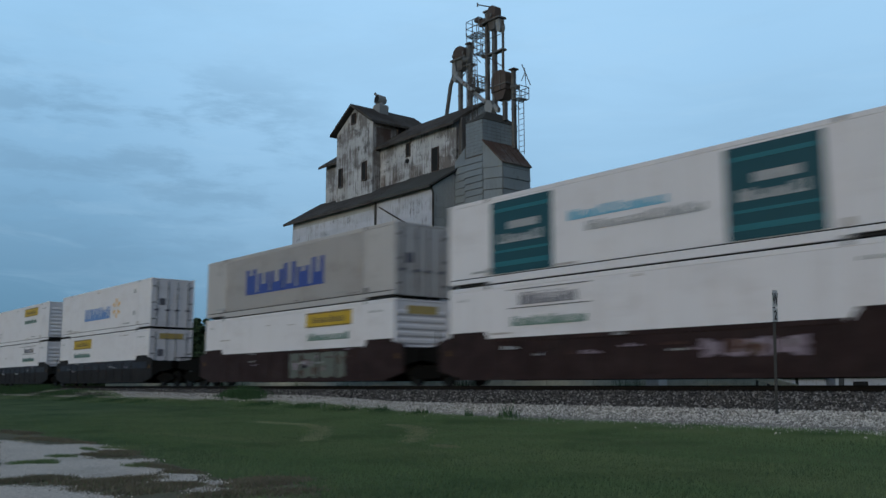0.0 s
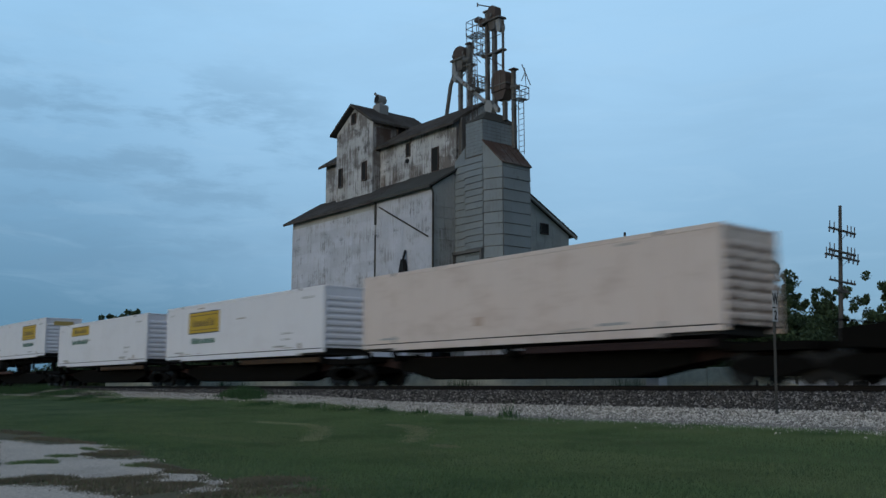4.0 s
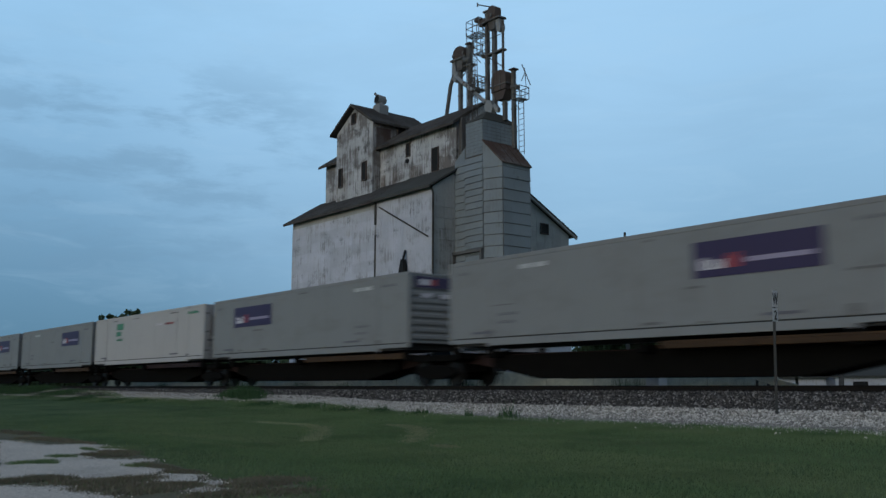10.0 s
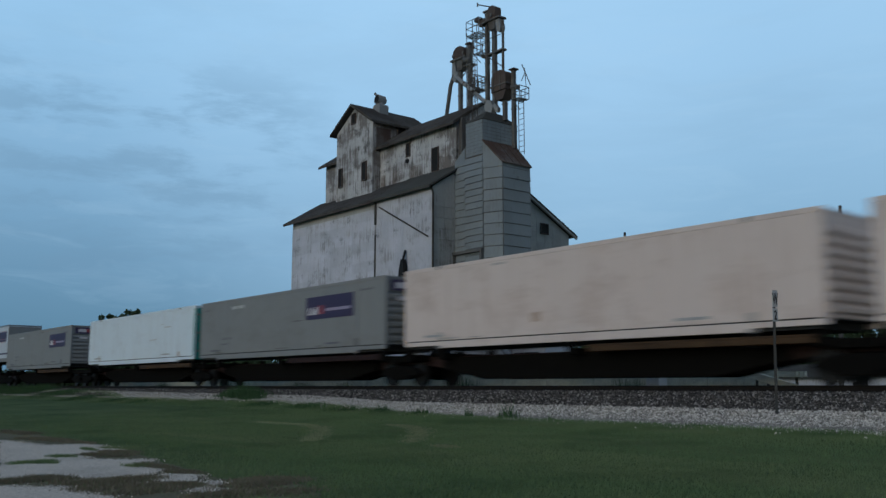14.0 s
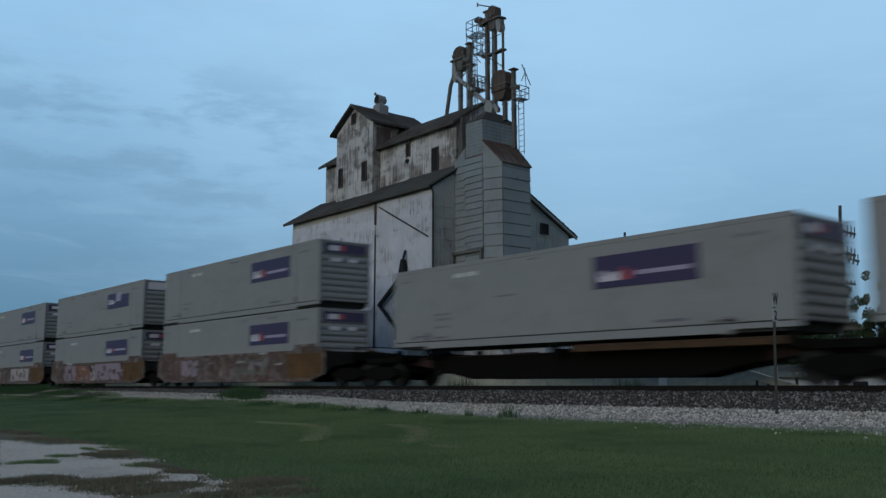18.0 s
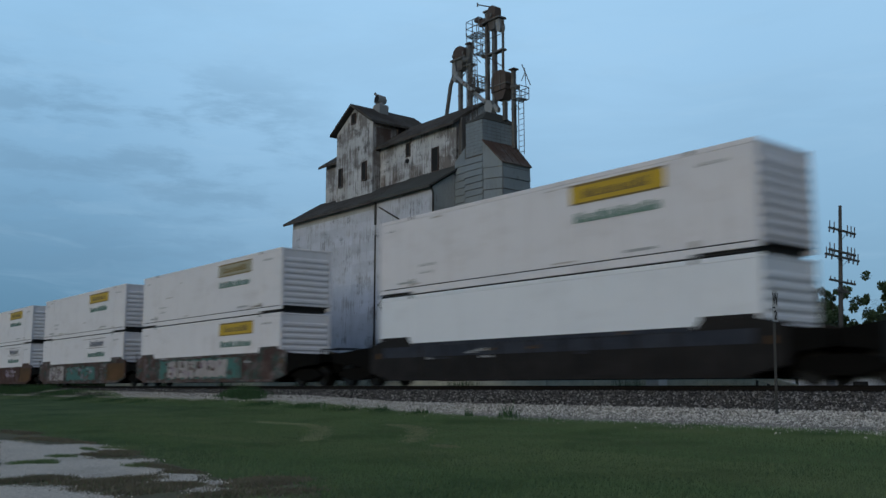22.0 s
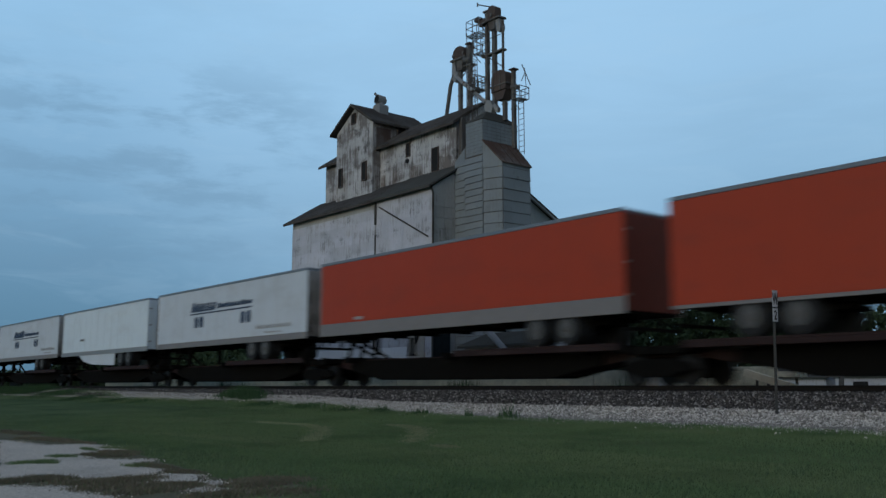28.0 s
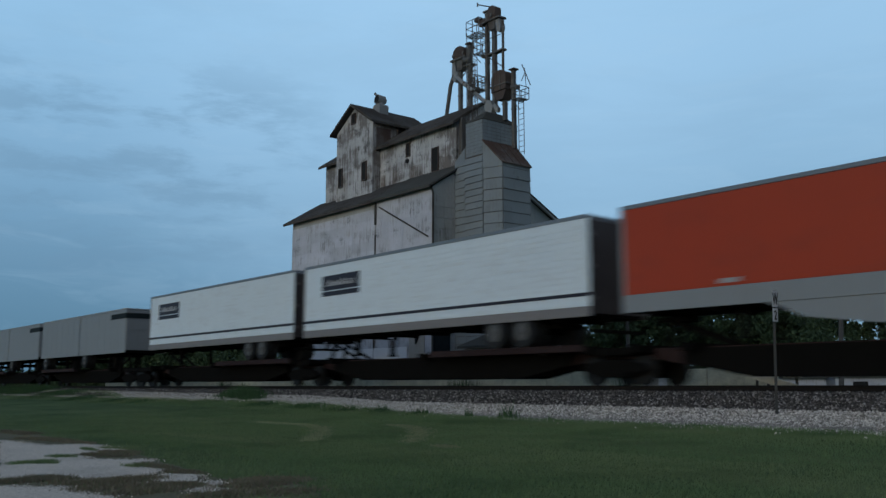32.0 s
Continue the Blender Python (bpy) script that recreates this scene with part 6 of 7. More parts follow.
    for k, (kind, x) in enumerate(marks):
        seed = int(-u * 7) % 1000 + k
        zz = {"yellow": 2.08, "dull": 2.08, "faded": 2.08, "bordered": 1.45, "panel": 2.08, "violet": 1.5, "violet_faded": 1.5, "violet_torn": 1.5}.get(kind, 0)
        if kind in ("yellow", "dull"):
            logo_yellow(c, x, zz, kind == "dull", seed)
        elif kind == "panel":
            mark("name_panel", "dull_yellow", c, x, x + 3.5, zz, zz + 0.62, 0.008, "dull yellow name panel")
        elif kind == "faded":
            logo_faded(c, x, zz, seed)
        elif kind == "bordered":
            logo_bordered(c, x, zz, seed)
        elif kind == "violet":
            logo_violet(c, x, zz, seed)
        elif kind == "violet_faded":
            logo_violet_faded(c, x, zz, seed)
        elif kind == "violet_torn":
            logo_violet_torn(c, x, zz, seed)
        elif kind == "unit_bars":
            mark("unit_bar", "worn_bar", c, x, x + 0.5, 2.42, 2.56, 0.004)
            mark("unit_bar", "worn_bar", c, x + 0.62, x + 1.2, 2.42, 2.56, 0.004)
    return c


def truck(car, x, name="truck"):
    """Two-axle bogie centred at x, wheels standing on the rails."""
    def frame_shape(bm):
        for s in (-1, 1):
            y0, y1 = s * 1.0 - 0.07, s * 1.0 + 0.07
            prism(bm, [(-1.25, 0.42), (-1.0, 0.62), (-0.45, 0.72), (0.45, 0.72), (1.0, 0.62), (1.25, 0.42), (0.95, 0.36), (0.5, 0.22), (-0.5, 0.22), (-0.95, 0.36)], "y", y0, y1)
        box(bm, -0.22, 0.22, -1.05, 1.05, 0.38, 0.66)
    t = put("truck", mesh("truck_frame", frame_shape, "undergear", 0.02), car, (x, 0, 0), "near-black two-axle bogie")

    def wheel_shape(bm):
        tube(bm, (0, -0.065, 0), (0, 0.065, 0), 0.42, n=20)
        tube(bm, (0, 0.06, 0), (0, 0.09, 0), 0.445, n=20)
        tube(bm, (0, -0.09, 0), (0, 0, 0), 0.15, n=10)
    for dx in (-0.89, 0.89):
        for s in (-1, 1):
            w = put("wheel", mesh("rail_wheel", wheel_shape, "steel", 0.0), t, (dx, s * 0.755, 0.42))
            w.rotation_euler = (0, 0, 0 if s < 0 else math.pi)
    return t


def blob(bm, cx, cz, rx, rz, y, rng):
    n = 14
    ph = [rng.uniform(0, 6.28) for _ in range(3)]
    ring = []
    for i in range(n):
        a = 2 * math.pi * i / n
        r = 1 + 0.16 * math.sin(2 * a + ph[0]) + 0.13 * math.sin(3 * a + ph[1]) + 0.1 * math.sin(5 * a + ph[2])
        c, d = math.cos(a), math.sin(a)
        c, d = math.copysign(abs(c) ** 0.6, c), math.copysign(abs(d) ** 0.6, d)
        ring.append((cx + rx * r * c, cz + max(-rz, min(rz, rz * r * d))))
    prism(bm, ring, "y", y, y + 0.003)


def ragged_field(x0, x1, z0, z1, y, rng, wild=0.1):
    """One flat field with a wavy hand-sprayed outline."""
    n = max(6, int((x1 - x0) / 0.22))
    a, b, c = (rng.uniform(0, 6.28) for _ in range(3))

    def wave(t, k):
        return wild * (0.5 * math.sin(7 * t + a + k) + 0.35 * math.sin(17 * t + b + k) + rng.uniform(-0.3, 0.3))
    w = x1 - x0
    lo = [(x0 + w * i / n, max(0.31, z0 + wave(w * i / n, 0))) for i in range(n + 1)]
    hi = [(x1 - w * i / n, min(1.39, z1 + wave(w * i / n, 2))) for i in range(n + 1)]
    right = [(x1 + wave(k * 0.2, 4), z0 + (z1 - z0) * k / 5) for k in range(1, 5)]
    left = [(x0 + wave(k * 0.2, 5), z1 - (z1 - z0) * k / 5) for k in range(1, 5)]
    bm = bmesh.new()
    prism(bm, lo + right + hi + left, "y", y, y + 0.004)
    return bm


def patch(car, mat, x0, x1, z0, z1, seed, y=-1.318):
    """A faded spray-painted field on the side of a car with specks of other colours in it."""
    rng = random.Random(seed)
    part("spray_patch", ragged_field(x0, x1, z0, z1, y, rng), mat, car, "faded spray paint")
    for k, m in enumerate(("dusted", "spray_lilac", "sprayed")):
        bm = bmesh.new()
        for i in range(max(2, int((x1 - x0) * 1.3))):
            rx = rng.uniform(0.06, 0.2)
            rz = rng.uniform(0.06, 0.2)
            blob(bm, rng.uniform(x0 + 0.2, max(x0 + 0.21, x1 - 0.2)), min(1.3 - rz, max(0.36 + rz, rng.uniform(z0 + 0.1, z1 - 0.1))), rx, rz, y - 0.003 * (k + 1), rng)
        ob = part("spray_speckle", bm, m, car, "specks of other spray paint")
        ob["kind"] = "stuff"


def well_car(u, mat, label, band=None, end_mat=None, patches=(), fields=(), rear_gap=3.3, first=False, last=True):
    """Deep-well flat car; the load stands between its side sills. u is the load's rear edge."""
    c = rolling("well_car", u, 0.0, label, "well car", "well cars of the train")
    L = LOAD_L
    for s in (-1, 1):
        y0, y1 = (-1.31, -1.22) if s < 0 else (1.22, 1.31)

        def sill(bm, y0=y0, y1=y1):
            out = [(-0.55, 0.5), (0.6, 0.22), (L - 0.6, 0.22), (L + 0.55, 0.5), (L + 0.55, 1.5), (L - 0.2, 1.66), (L - 1.9, 1.66), (L - 2.1, 1.4),
                   (2.1, 1.4), (1.9, 1.66), (0.2, 1.66), (-0.55, 1.5)]
            prism(bm, out, "y", y0, y1)
        put("side_sill", mesh(("side_sill", s), sill, mat, 0.0), c)
        ya, yb = (-1.36, -1.19) if s < 0 else (1.19, 1.36)
        bar("bottom_chord", mat, c, 0.5, L - 0.5, ya + 0.02, yb - 0.02, 0.18, 0.3)
        bar("top_chord", band or mat, c, 2.1, L - 2.1, ya + 0.02, yb - 0.02, 1.4, 1.52)
        if band:
            bar("upper_band", band, c, 0.3, L - 0.3, -1.316 if s < 0 else 1.31, -1.31 if s < 0 else 1.316, 1.02, 1.4)
        for i in range(9):
            x = 2.6 + i * (L - 5.2) / 8
            bar("side_stake", mat, c, x - 0.05, x + 0.05, (-1.335 if s < 0 else 1.31), (-1.31 if s < 0 else 1.335), 0.3, 1.4)
        for x in (0.15, L - 1.85):
            bar("guide_plate", mat, c, x, x + 1.7, ya + 0.03, yb - 0.03, 1.66, 1.76)
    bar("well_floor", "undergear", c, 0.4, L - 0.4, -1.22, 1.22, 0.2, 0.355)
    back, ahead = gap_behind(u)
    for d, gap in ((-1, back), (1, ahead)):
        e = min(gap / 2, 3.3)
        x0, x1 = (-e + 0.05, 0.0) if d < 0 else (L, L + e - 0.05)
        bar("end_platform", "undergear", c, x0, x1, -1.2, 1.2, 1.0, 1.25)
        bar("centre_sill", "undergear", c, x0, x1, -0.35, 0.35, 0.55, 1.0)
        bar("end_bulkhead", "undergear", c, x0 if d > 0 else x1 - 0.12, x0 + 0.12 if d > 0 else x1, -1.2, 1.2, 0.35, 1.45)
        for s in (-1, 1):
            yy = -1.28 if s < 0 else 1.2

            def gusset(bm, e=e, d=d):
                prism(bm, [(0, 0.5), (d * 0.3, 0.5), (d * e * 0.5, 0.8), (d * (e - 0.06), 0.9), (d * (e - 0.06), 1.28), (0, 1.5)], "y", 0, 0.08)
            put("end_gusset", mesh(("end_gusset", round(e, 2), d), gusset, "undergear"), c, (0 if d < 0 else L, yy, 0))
        if gap > 5:
            xc = x0 if d < 0 else x1
            bar("coupler", "undergear", c, xc - 0.7, xc + 0.7, -0.14, 0.14, 0.72, 0.98)
            bar("brake_rail", "undergear", c, xc - 0.03, xc + 0.03, -1.15, 1.15, 1.5, 1.54)
            for y in (-1.1, 1.1):
                bar("rail_stanchion", "undergear", c, xc - 0.03, xc + 0.03, y - 0.03, y + 0.03, 1.2, 1.54)
    if end_mat:
        bm = bmesh.new()
        rng = random.Random(int(-u))
        edge = [(L - 2.6 + rng.uniform(-0.35, 0.25), 0.34 + 1.04 * k / 9) for k in range(10)]
        prism(bm, edge + [(L + 0.4, 1.38), (L + 0.4, 0.55), (L - 0.6, 0.34)], "y", -1.322, -1.316)
        part("end_field", bm, end_mat, c, "lighter brown end field")
    truck(c, -min(back / 2, 1.9))
    if ahead > 5:
        truck(c, L + 1.9)
    # brake wheel and step at the rear corner
    bar("step", "undergear", c, -0.7, -0.3, -1.3, -1.18, 0.3, 0.34)
    bar("grab_rail", "undergear", c, -0.66, -0.62, -1.3, -1.27, 1.2, 1.9)
    for m, x0, x1 in fields:
        part("spray_field", ragged_field(x0, x1, 0.34, 1.34, -1.342, random.Random(int(x0 * 10)), 0.05), m, c, "large pink spray-painted field")
    for k, (m, x0, x1, z0, z1) in enumerate(patches):
        patch(c, m, x0, x1, z0, z1, int(-u) + k, -1.318 - 0.012 * k)
    rng = random.Random(int(-u * 10))
    for m, n in (("faint_bar", 4), (rng.choice(("spray_lilac", "spray_green", "ochre")), 3), (rng.choice(("dusted", "oxide", "slate")), 5)):
        fields = []
        for k in range(n):
            x, zz, wide = rng.uniform(2.2, L - 3.2), rng.choice((1.08, 1.14, 0.92, 1.42)), rng.uniform(0.3, 0.9)
            fields += [(x + i * wide / 3, x + (i + 0.75) * wide / 3, zz, zz + rng.uniform(0.05, 0.12)) for i in range(3)]
        small_marks("stencil_field", m, c, fields, 0.05, "small faded stencils")
    small_marks("stencil_field", "ochre", c, [(x, x + 0.22, 1.0, 1.2) for x in (-0.1, L + 0.05)], 0.024, "small faded stencils")
    return c


def spine_car(u, label, deck=True, hitch=0, deck_mat="ochre", front_truck=False):
    """Spine car platform: central beam, cross arms, wheel deck and a bogie; hitch is -1, 0 or 1 (rear, none, front)."""
    c = rolling("spine_car", u, 0.0, label, "spine car", "spine cars of the train")
    L = LOAD_L

    def beam(bm):
        prism(bm, [(-1.0, 0.78), (0.4, 0.74), (3.2, 0.3), (L - 3.4, 0.3), (L - 0.8, 0.74), (L + 0.6, 0.78), (L + 0.6, 1.05), (-1.0, 1.05)], "y", -0.36, 0.36)
    put("spine_beam", mesh("spine_beam", beam, "maroon", 0.02), c)

    def skirt(bm):
        prism(bm, [(1.5, 0.62), (3.6, 0.22), (L - 3.6, 0.22), (L - 1.5, 0.62), (L - 1.5, 1.0), (1.5, 1.0)], "y", -0.66, -0.58)
        prism(bm, [(1.5, 0.62), (3.6, 0.22), (L - 3.6, 0.22), (L - 1.5, 0.62), (L - 1.5, 1.0), (1.5, 1.0)], "y", 0.58, 0.66)
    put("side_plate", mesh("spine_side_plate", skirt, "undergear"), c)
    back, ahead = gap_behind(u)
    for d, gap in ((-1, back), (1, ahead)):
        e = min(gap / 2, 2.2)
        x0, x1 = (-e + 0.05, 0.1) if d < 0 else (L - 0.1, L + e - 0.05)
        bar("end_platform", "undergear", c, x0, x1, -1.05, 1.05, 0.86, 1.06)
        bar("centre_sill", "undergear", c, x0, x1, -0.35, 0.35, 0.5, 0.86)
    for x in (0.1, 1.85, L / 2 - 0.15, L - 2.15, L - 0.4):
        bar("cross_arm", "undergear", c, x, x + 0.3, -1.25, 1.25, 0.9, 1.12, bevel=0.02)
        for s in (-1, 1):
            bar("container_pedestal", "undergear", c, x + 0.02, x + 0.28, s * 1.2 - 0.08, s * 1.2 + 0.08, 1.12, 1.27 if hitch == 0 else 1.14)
    if deck:
        d0, d1 = {0: (L - 7.4, L - 0.4), 1: (0.3, 7.6), -1: (L - 7.6, L - 0.3)}[hitch]
        for s in (-1, 1):
            y0, y1 = (-1.3, -0.5) if s < 0 else (0.5, 1.3)
            bar("wheel_deck", deck_mat, c, d0, d1, y0, y1, 0.98, 1.14, bevel=0.015)
            bar("deck_lip", deck_mat, c, d0, d1, y0 if s < 0 else y1 - 0.06, y0 + 0.06 if s < 0 else y1, 1.14, 1.19)
    if hitch:
        xh = L - 1.0 if hitch > 0 else 1.0

        def stand(bm):
            d = -hitch
            box(bm, -0.45, 0.45, -0.4, 0.4, 0.72, 0.84)
            tube(bm, (0, -0.3, 0.7), (d * 1.9, -0.3, 0.0), 0.06, n=8)
            tube(bm, (0, 0.3, 0.7), (d * 1.9, 0.3, 0.0), 0.06, n=8)
            tube(bm, (0, -0.3, 0.7), (-d * 0.25, -0.3, 0.0), 0.07, n=8)
            tube(bm, (0, 0.3, 0.7), (-d * 0.25, 0.3, 0.0), 0.07, n=8)
        put("trailer_hitch", mesh(("trailer_hitch", hitch), stand, "undergear"), c, (xh, 0, 1.05), "folding kingpin stand")
    truck(c, -min(back / 2, 1.2))
    if ahead > 2.6:
        truck(c, L + 1.0)
    bar("step", "undergear", c, -0.2, 0.2, -1.28, -1.16, 0.35, 0.39)
    bar("grab_rail", "undergear", c, -0.1, -0.06, -1.28, -1.25, 0.6, 1.1)
    return c


def road_wheels(t, xs, z):
    """Pairs of road wheels on each axle; z is the axle's height over the thing's base."""
    def tyre(bm):
        tube(bm, (0, -0.13, 0), (0, 0.13, 0), 0.5, n=20)
        tube(bm, (0, -0.15, 0), (0, 0.15, 0), 0.45, n=20)

    def rim(bm):
        tube(bm, (0, -0.03, 0), (0, 0.03, 0), 0.29, 0.27, n=16)
        tube(bm, (0, -0.09, 0), (0, 0.02, 0), 0.1, n=10)
    for x in xs:
        bar("axle", "undergear", t, x - 0.07, x + 0.07, -1.0, 1.0, z - 0.07, z + 0.07)
        for s in (-1, 1):
            for y in (1.12, 0.78):
                w = put("tyre", mesh("tyre", tyre, "tyre"), t, (x, s * y, z))
                if y > 1:
                    r = put("rim", mesh("wheel_rim", rim, "hub"), w, (0, s * 0.13, 0), "pale steel wheel rim")
                    r.rotation_euler = (0, 0, 0 if s < 0 else math.pi)


def chassis(u, rev, label="black container chassis with tandem wheels on a spine car"):
    """Skeleton trailer that carries a container on the spine car; base on the deck."""
    c = rolling("container_chassis", u, 1.19, label, "chassis", "container chassis on the train")
    L = LOAD_L
    for s in (-1, 1):
        bar("frame_rail", "undergear", c, 0.1, L - 0.1, s * 0.45 - 0.07, s * 0.45 + 0.07, 0.62, 0.92)
    for x in (0.05, 4.2, 8.0, 12.0, L - 0.35):
        bar("bolster", "undergear", c, x, x + 0.28, -1.25, 1.25, 0.8, 0.96)
    xs = (L - 3.4, L - 2.1) if rev else (2.1, 3.4)
    road_wheels(c, xs, 0.5)
    for s in (-1, 1):
        x = (4.3 if rev else L - 4.3)
        bar("landing_leg", "undergear", c, x - 0.07, x + 0.07, s * 0.8 - 0.07, s * 0.8 + 0.07, 0.1, 0.8)
    bar("mud_flap", "undergear", c, xs[0] - 0.85 if not rev else xs[1] + 0.8, xs[0] - 0.82 if not rev else xs[1] + 0.83, -1.2, -0.65, 0.15, 0.8)
    return c


def trailer(u, mat, label, rev=False, L=LOAD_L, low=0.36, rail_mat="rail_grey", roof_mat="roof_grey", ribs=False, skirt="", marks=(), nose_dark="", height=3.06, end_mat=None, tuck=0.0):
    """Highway semi-trailer standing on a spine car. rev: its doors lead."""
    t = rolling("semi_trailer", u, 1.19, label, "semi-trailer", "highway trailers on the train")
    z0, z1, w = 0.82, 0.82 + height, 1.3
    bar("body", mat, t, 0.05, L - 0.05, -w + 0.015, w - 0.015, z0 + low, z1 - 0.12, bevel=0.012)
    bar("roof", roof_mat, t, 0.03, L - 0.03, -w + 0.03, w - 0.03, z1 - 0.12, z1 - 0.01, bevel=0.03)
    for s in (-1, 1):
        y0, y1 = (-w, -w + 0.05) if s < 0 else (w - 0.05, w)
        bar("top_rail", roof_mat, t, 0, L, y0, y1, z1 - 0.12, z1, bevel=0.01)
        bar("bottom_rail", rail_mat, t, 0, L, y0, y1, z0, z0 + low, bevel=0.01)
        for x in (0.0, L - 0.12):
            bar("corner_post", rail_mat if (x > 1) != rev else mat, t, x, x + 0.12, y0, y1, z0 + low, z1 - 0.12, bevel=0.01)
    bar("floor", "undergear", t, 0.05, L - 0.05, -w + 0.06, w - 0.06, z0 + 0.02, z0 + 0.2)
    for i in range(int(L / 2)):
        x = 0.8 + i * 2.0
        bar("cross_member", "undergear", t, x, x + 0.1, -w + 0.1, w - 0.1, z0 - 0.1, z0 + 0.02)
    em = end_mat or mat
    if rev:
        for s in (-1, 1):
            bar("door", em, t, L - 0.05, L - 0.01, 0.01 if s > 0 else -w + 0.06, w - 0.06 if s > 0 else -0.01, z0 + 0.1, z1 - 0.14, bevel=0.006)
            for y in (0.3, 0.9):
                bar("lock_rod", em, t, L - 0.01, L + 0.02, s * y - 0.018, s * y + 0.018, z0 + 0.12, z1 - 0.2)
            for zz in (0.5, 1.45, 2.4):
                bar("hinge", "rail_grey", t, L - 0.012, L + 0.004, s * 1.14 - 0.07, s * 1.14 + 0.07, z0 + zz, z0 + zz + 0.08)
    else:
        bar("nose_wall", em, t, L - 0.05, L + 0.02, -w + 0.05, w - 0.05, z0 + 0.15, z1 - 0.16, bevel=0.015)
        for zz in (0.55, 1.35, 2.1):
            bar("nose_rib", em, t, L + 0.02, L + 0.035, -w + 0.15, w - 0.15, z0 + zz, z0 + zz + 0.06)
    bar("tail_wall", em, t, 0.01, 0.05, -w + 0.05, w - 0.05, z0 + 0.1, z1 - 0.16)
    if ribs:
        n = 14
        for i in range(n):
            zz = z0 + low + 0.05 + i * (height - low - 0.3) / n
            bar("side_rib", mat, t, 0.12, L - 0.12, -w + 0.003, -w + 0.015, zz, zz + 0.11)
    else:
        for i in range(1, int(L / 1.2)):
            bar("side_seam", mat, t, i * 1.2 - 0.02, i * 1.2 + 0.02, -w + 0.009, -w + 0.015, z0 + low, z1 - 0.16)
    xs = (L - 3.6 - tuck, L - 2.3 - tuck) if rev else (2.3 + min(tuck, 0), 3.6 + min(tuck, 0))
    if L > 12:
        road_wheels(t, xs, 0.5)
        bar("bogie_slider", "undergear", t, xs[0] - 1.0, xs[1] + 1.0, -0.6, 0.6, 0.6, z0 - 0.1)
    else:
        xs = (1.1,)
        road_wheels(t, xs, 0.5)
    x = (3.6 if rev else L - 3.6)
    for s in (-1, 1):
        bar("landing_leg", "undergear", t, x - 0.08, x + 0.08, s * 0.85 - 0.08, s * 0.85 + 0.08, 0.05, z0 - 0.1)
        bar("landing_foot", "undergear", t, x - 0.15, x + 0.15, s * 0.85 - 0.12, s * 0.85 + 0.12, 0.0, 0.05)
    e0 = L - 0.1 if rev else 0.0
    bar("underride_guard", "undergear", t, e0, e0 + 0.1, -1.15, 1.15, 0.35, 0.45)
    for s in (-1, 1):
        bar("guard_strut", "undergear", t, e0, e0 + 0.1, s * 0.5 - 0.04, s * 0.5 + 0.04, 0.45, z0)
    if skirt:
        a, b = (4.2 + tuck, L - 4.3 - tuck * 1.4) if rev else (4.3 + tuck * 1.7, L - 4.2 - tuck * 1.7)

        def side_skirt(bm):
            if rev:
                out = [(a - 1.2, z0), (a - 0.9, 0.72), (a - 0.2, 0.42), (a + 1.5, 0.2), (b, 0.08), (b, z0)]
            else:
                out = [(a, z0), (a, 0.08), (b - 1.2, 0.16), (b + 0.2, 0.3), (b + 0.8, 0.5), (b + 1.0, z0)]
            prism(bm, out, "y", -1.27, -1.23)
        put("side_skirt", mesh(("side_skirt", rev, L, tuck), side_skirt, skirt), t, (0, 0, 0), "smooth aerodynamic side skirt")
        put("side_skirt", CACHE[(("side_skirt", rev, L, tuck), skirt)], t, (0, 2.5, 0))
    if nose_dark:
        bar("dark_band", nose_dark, t, L - 2.6, L + 0.04, -w - 0.006, w - 0.3, z1 - 0.62, z1 - 0.3)
    for kind, x in marks:
        seed = int(-u * 3) % 997
        if kind == "script":
            letter_bars("name_bar", "navy", t, x - 0.1, x + 2.75, 2.62, 3.14, 0.006, 8, seed, "dark blue name bars", 0.45)
            letter_bars("lettering", "navy", t, x + 2.95, x + 6.7, 2.68, 2.92, 0.006, 15, seed + 1, "", 0.45)
            mark("name_line", "navy", t, x - 0.2, x + 6.7, 2.48, 2.55, 0.006)
            for xx in (x + 0.4, x + 5.6):
                for x0 in (0.0, 0.6):
                    put("square_mark", mesh(("square_mark", x0), lambda bm: prism(bm, [(x0 + dx, 1.78 + dz) for dx, dz in ((0.1, 0), (0.34, 0), (0.44, 0.12), (0.44, 0.46), (0.34, 0.58), (0.1, 0.58), (0, 0.46), (0, 0.12))], "y", -1.306, -1.3), "navy"), t, (xx - 0.02, 0, 0), "dark blue square mark")
        elif kind == "small":
            letter_bars("name_bar", "navy", t, x, x + 2.1, 3.0, 3.35, 0.006, 5, seed, "small dark name bars")
            mark("name_line", "navy", t, x + 0.6, x + 1.3, 2.72, 2.8, 0.006)
        elif kind == "corner":
            letter_bars("lettering", "faint_bar", t, x, x + 3.2, 1.42, 1.62, 0.006, 10, seed)
            letter_bars("lettering", "faint_bar", t, x + 0.8, x + 2.4, 1.2, 1.3, 0.006, 6, seed)
        elif kind == "red":
            letter_bars("lettering", "scuff_grey", t, x, x + 0.8, 1.78, 1.93, 0.006, 4, seed, "faint dark stencil")
        elif kind == "plate":
            for zz, hh in ((2.5, 0.17), (2.72, 0.6)):
                mark("name_panel", "purple", t, x, x + 2.75, zz, zz + hh, 0.006, "dark violet name panel")
            for zz in (2.45, 2.69, 3.34):
                mark("panel_border", "logo_red", t, x, x + 2.75, zz, zz + 0.025, 0.008)
        elif kind == "dark_plate":
            for zz, hh in ((2.48, 0.2), (2.72, 0.62)):
                mark("name_panel", "ink", t, x, x + 2.75, zz, zz + hh, 0.006, "blackish name panel")
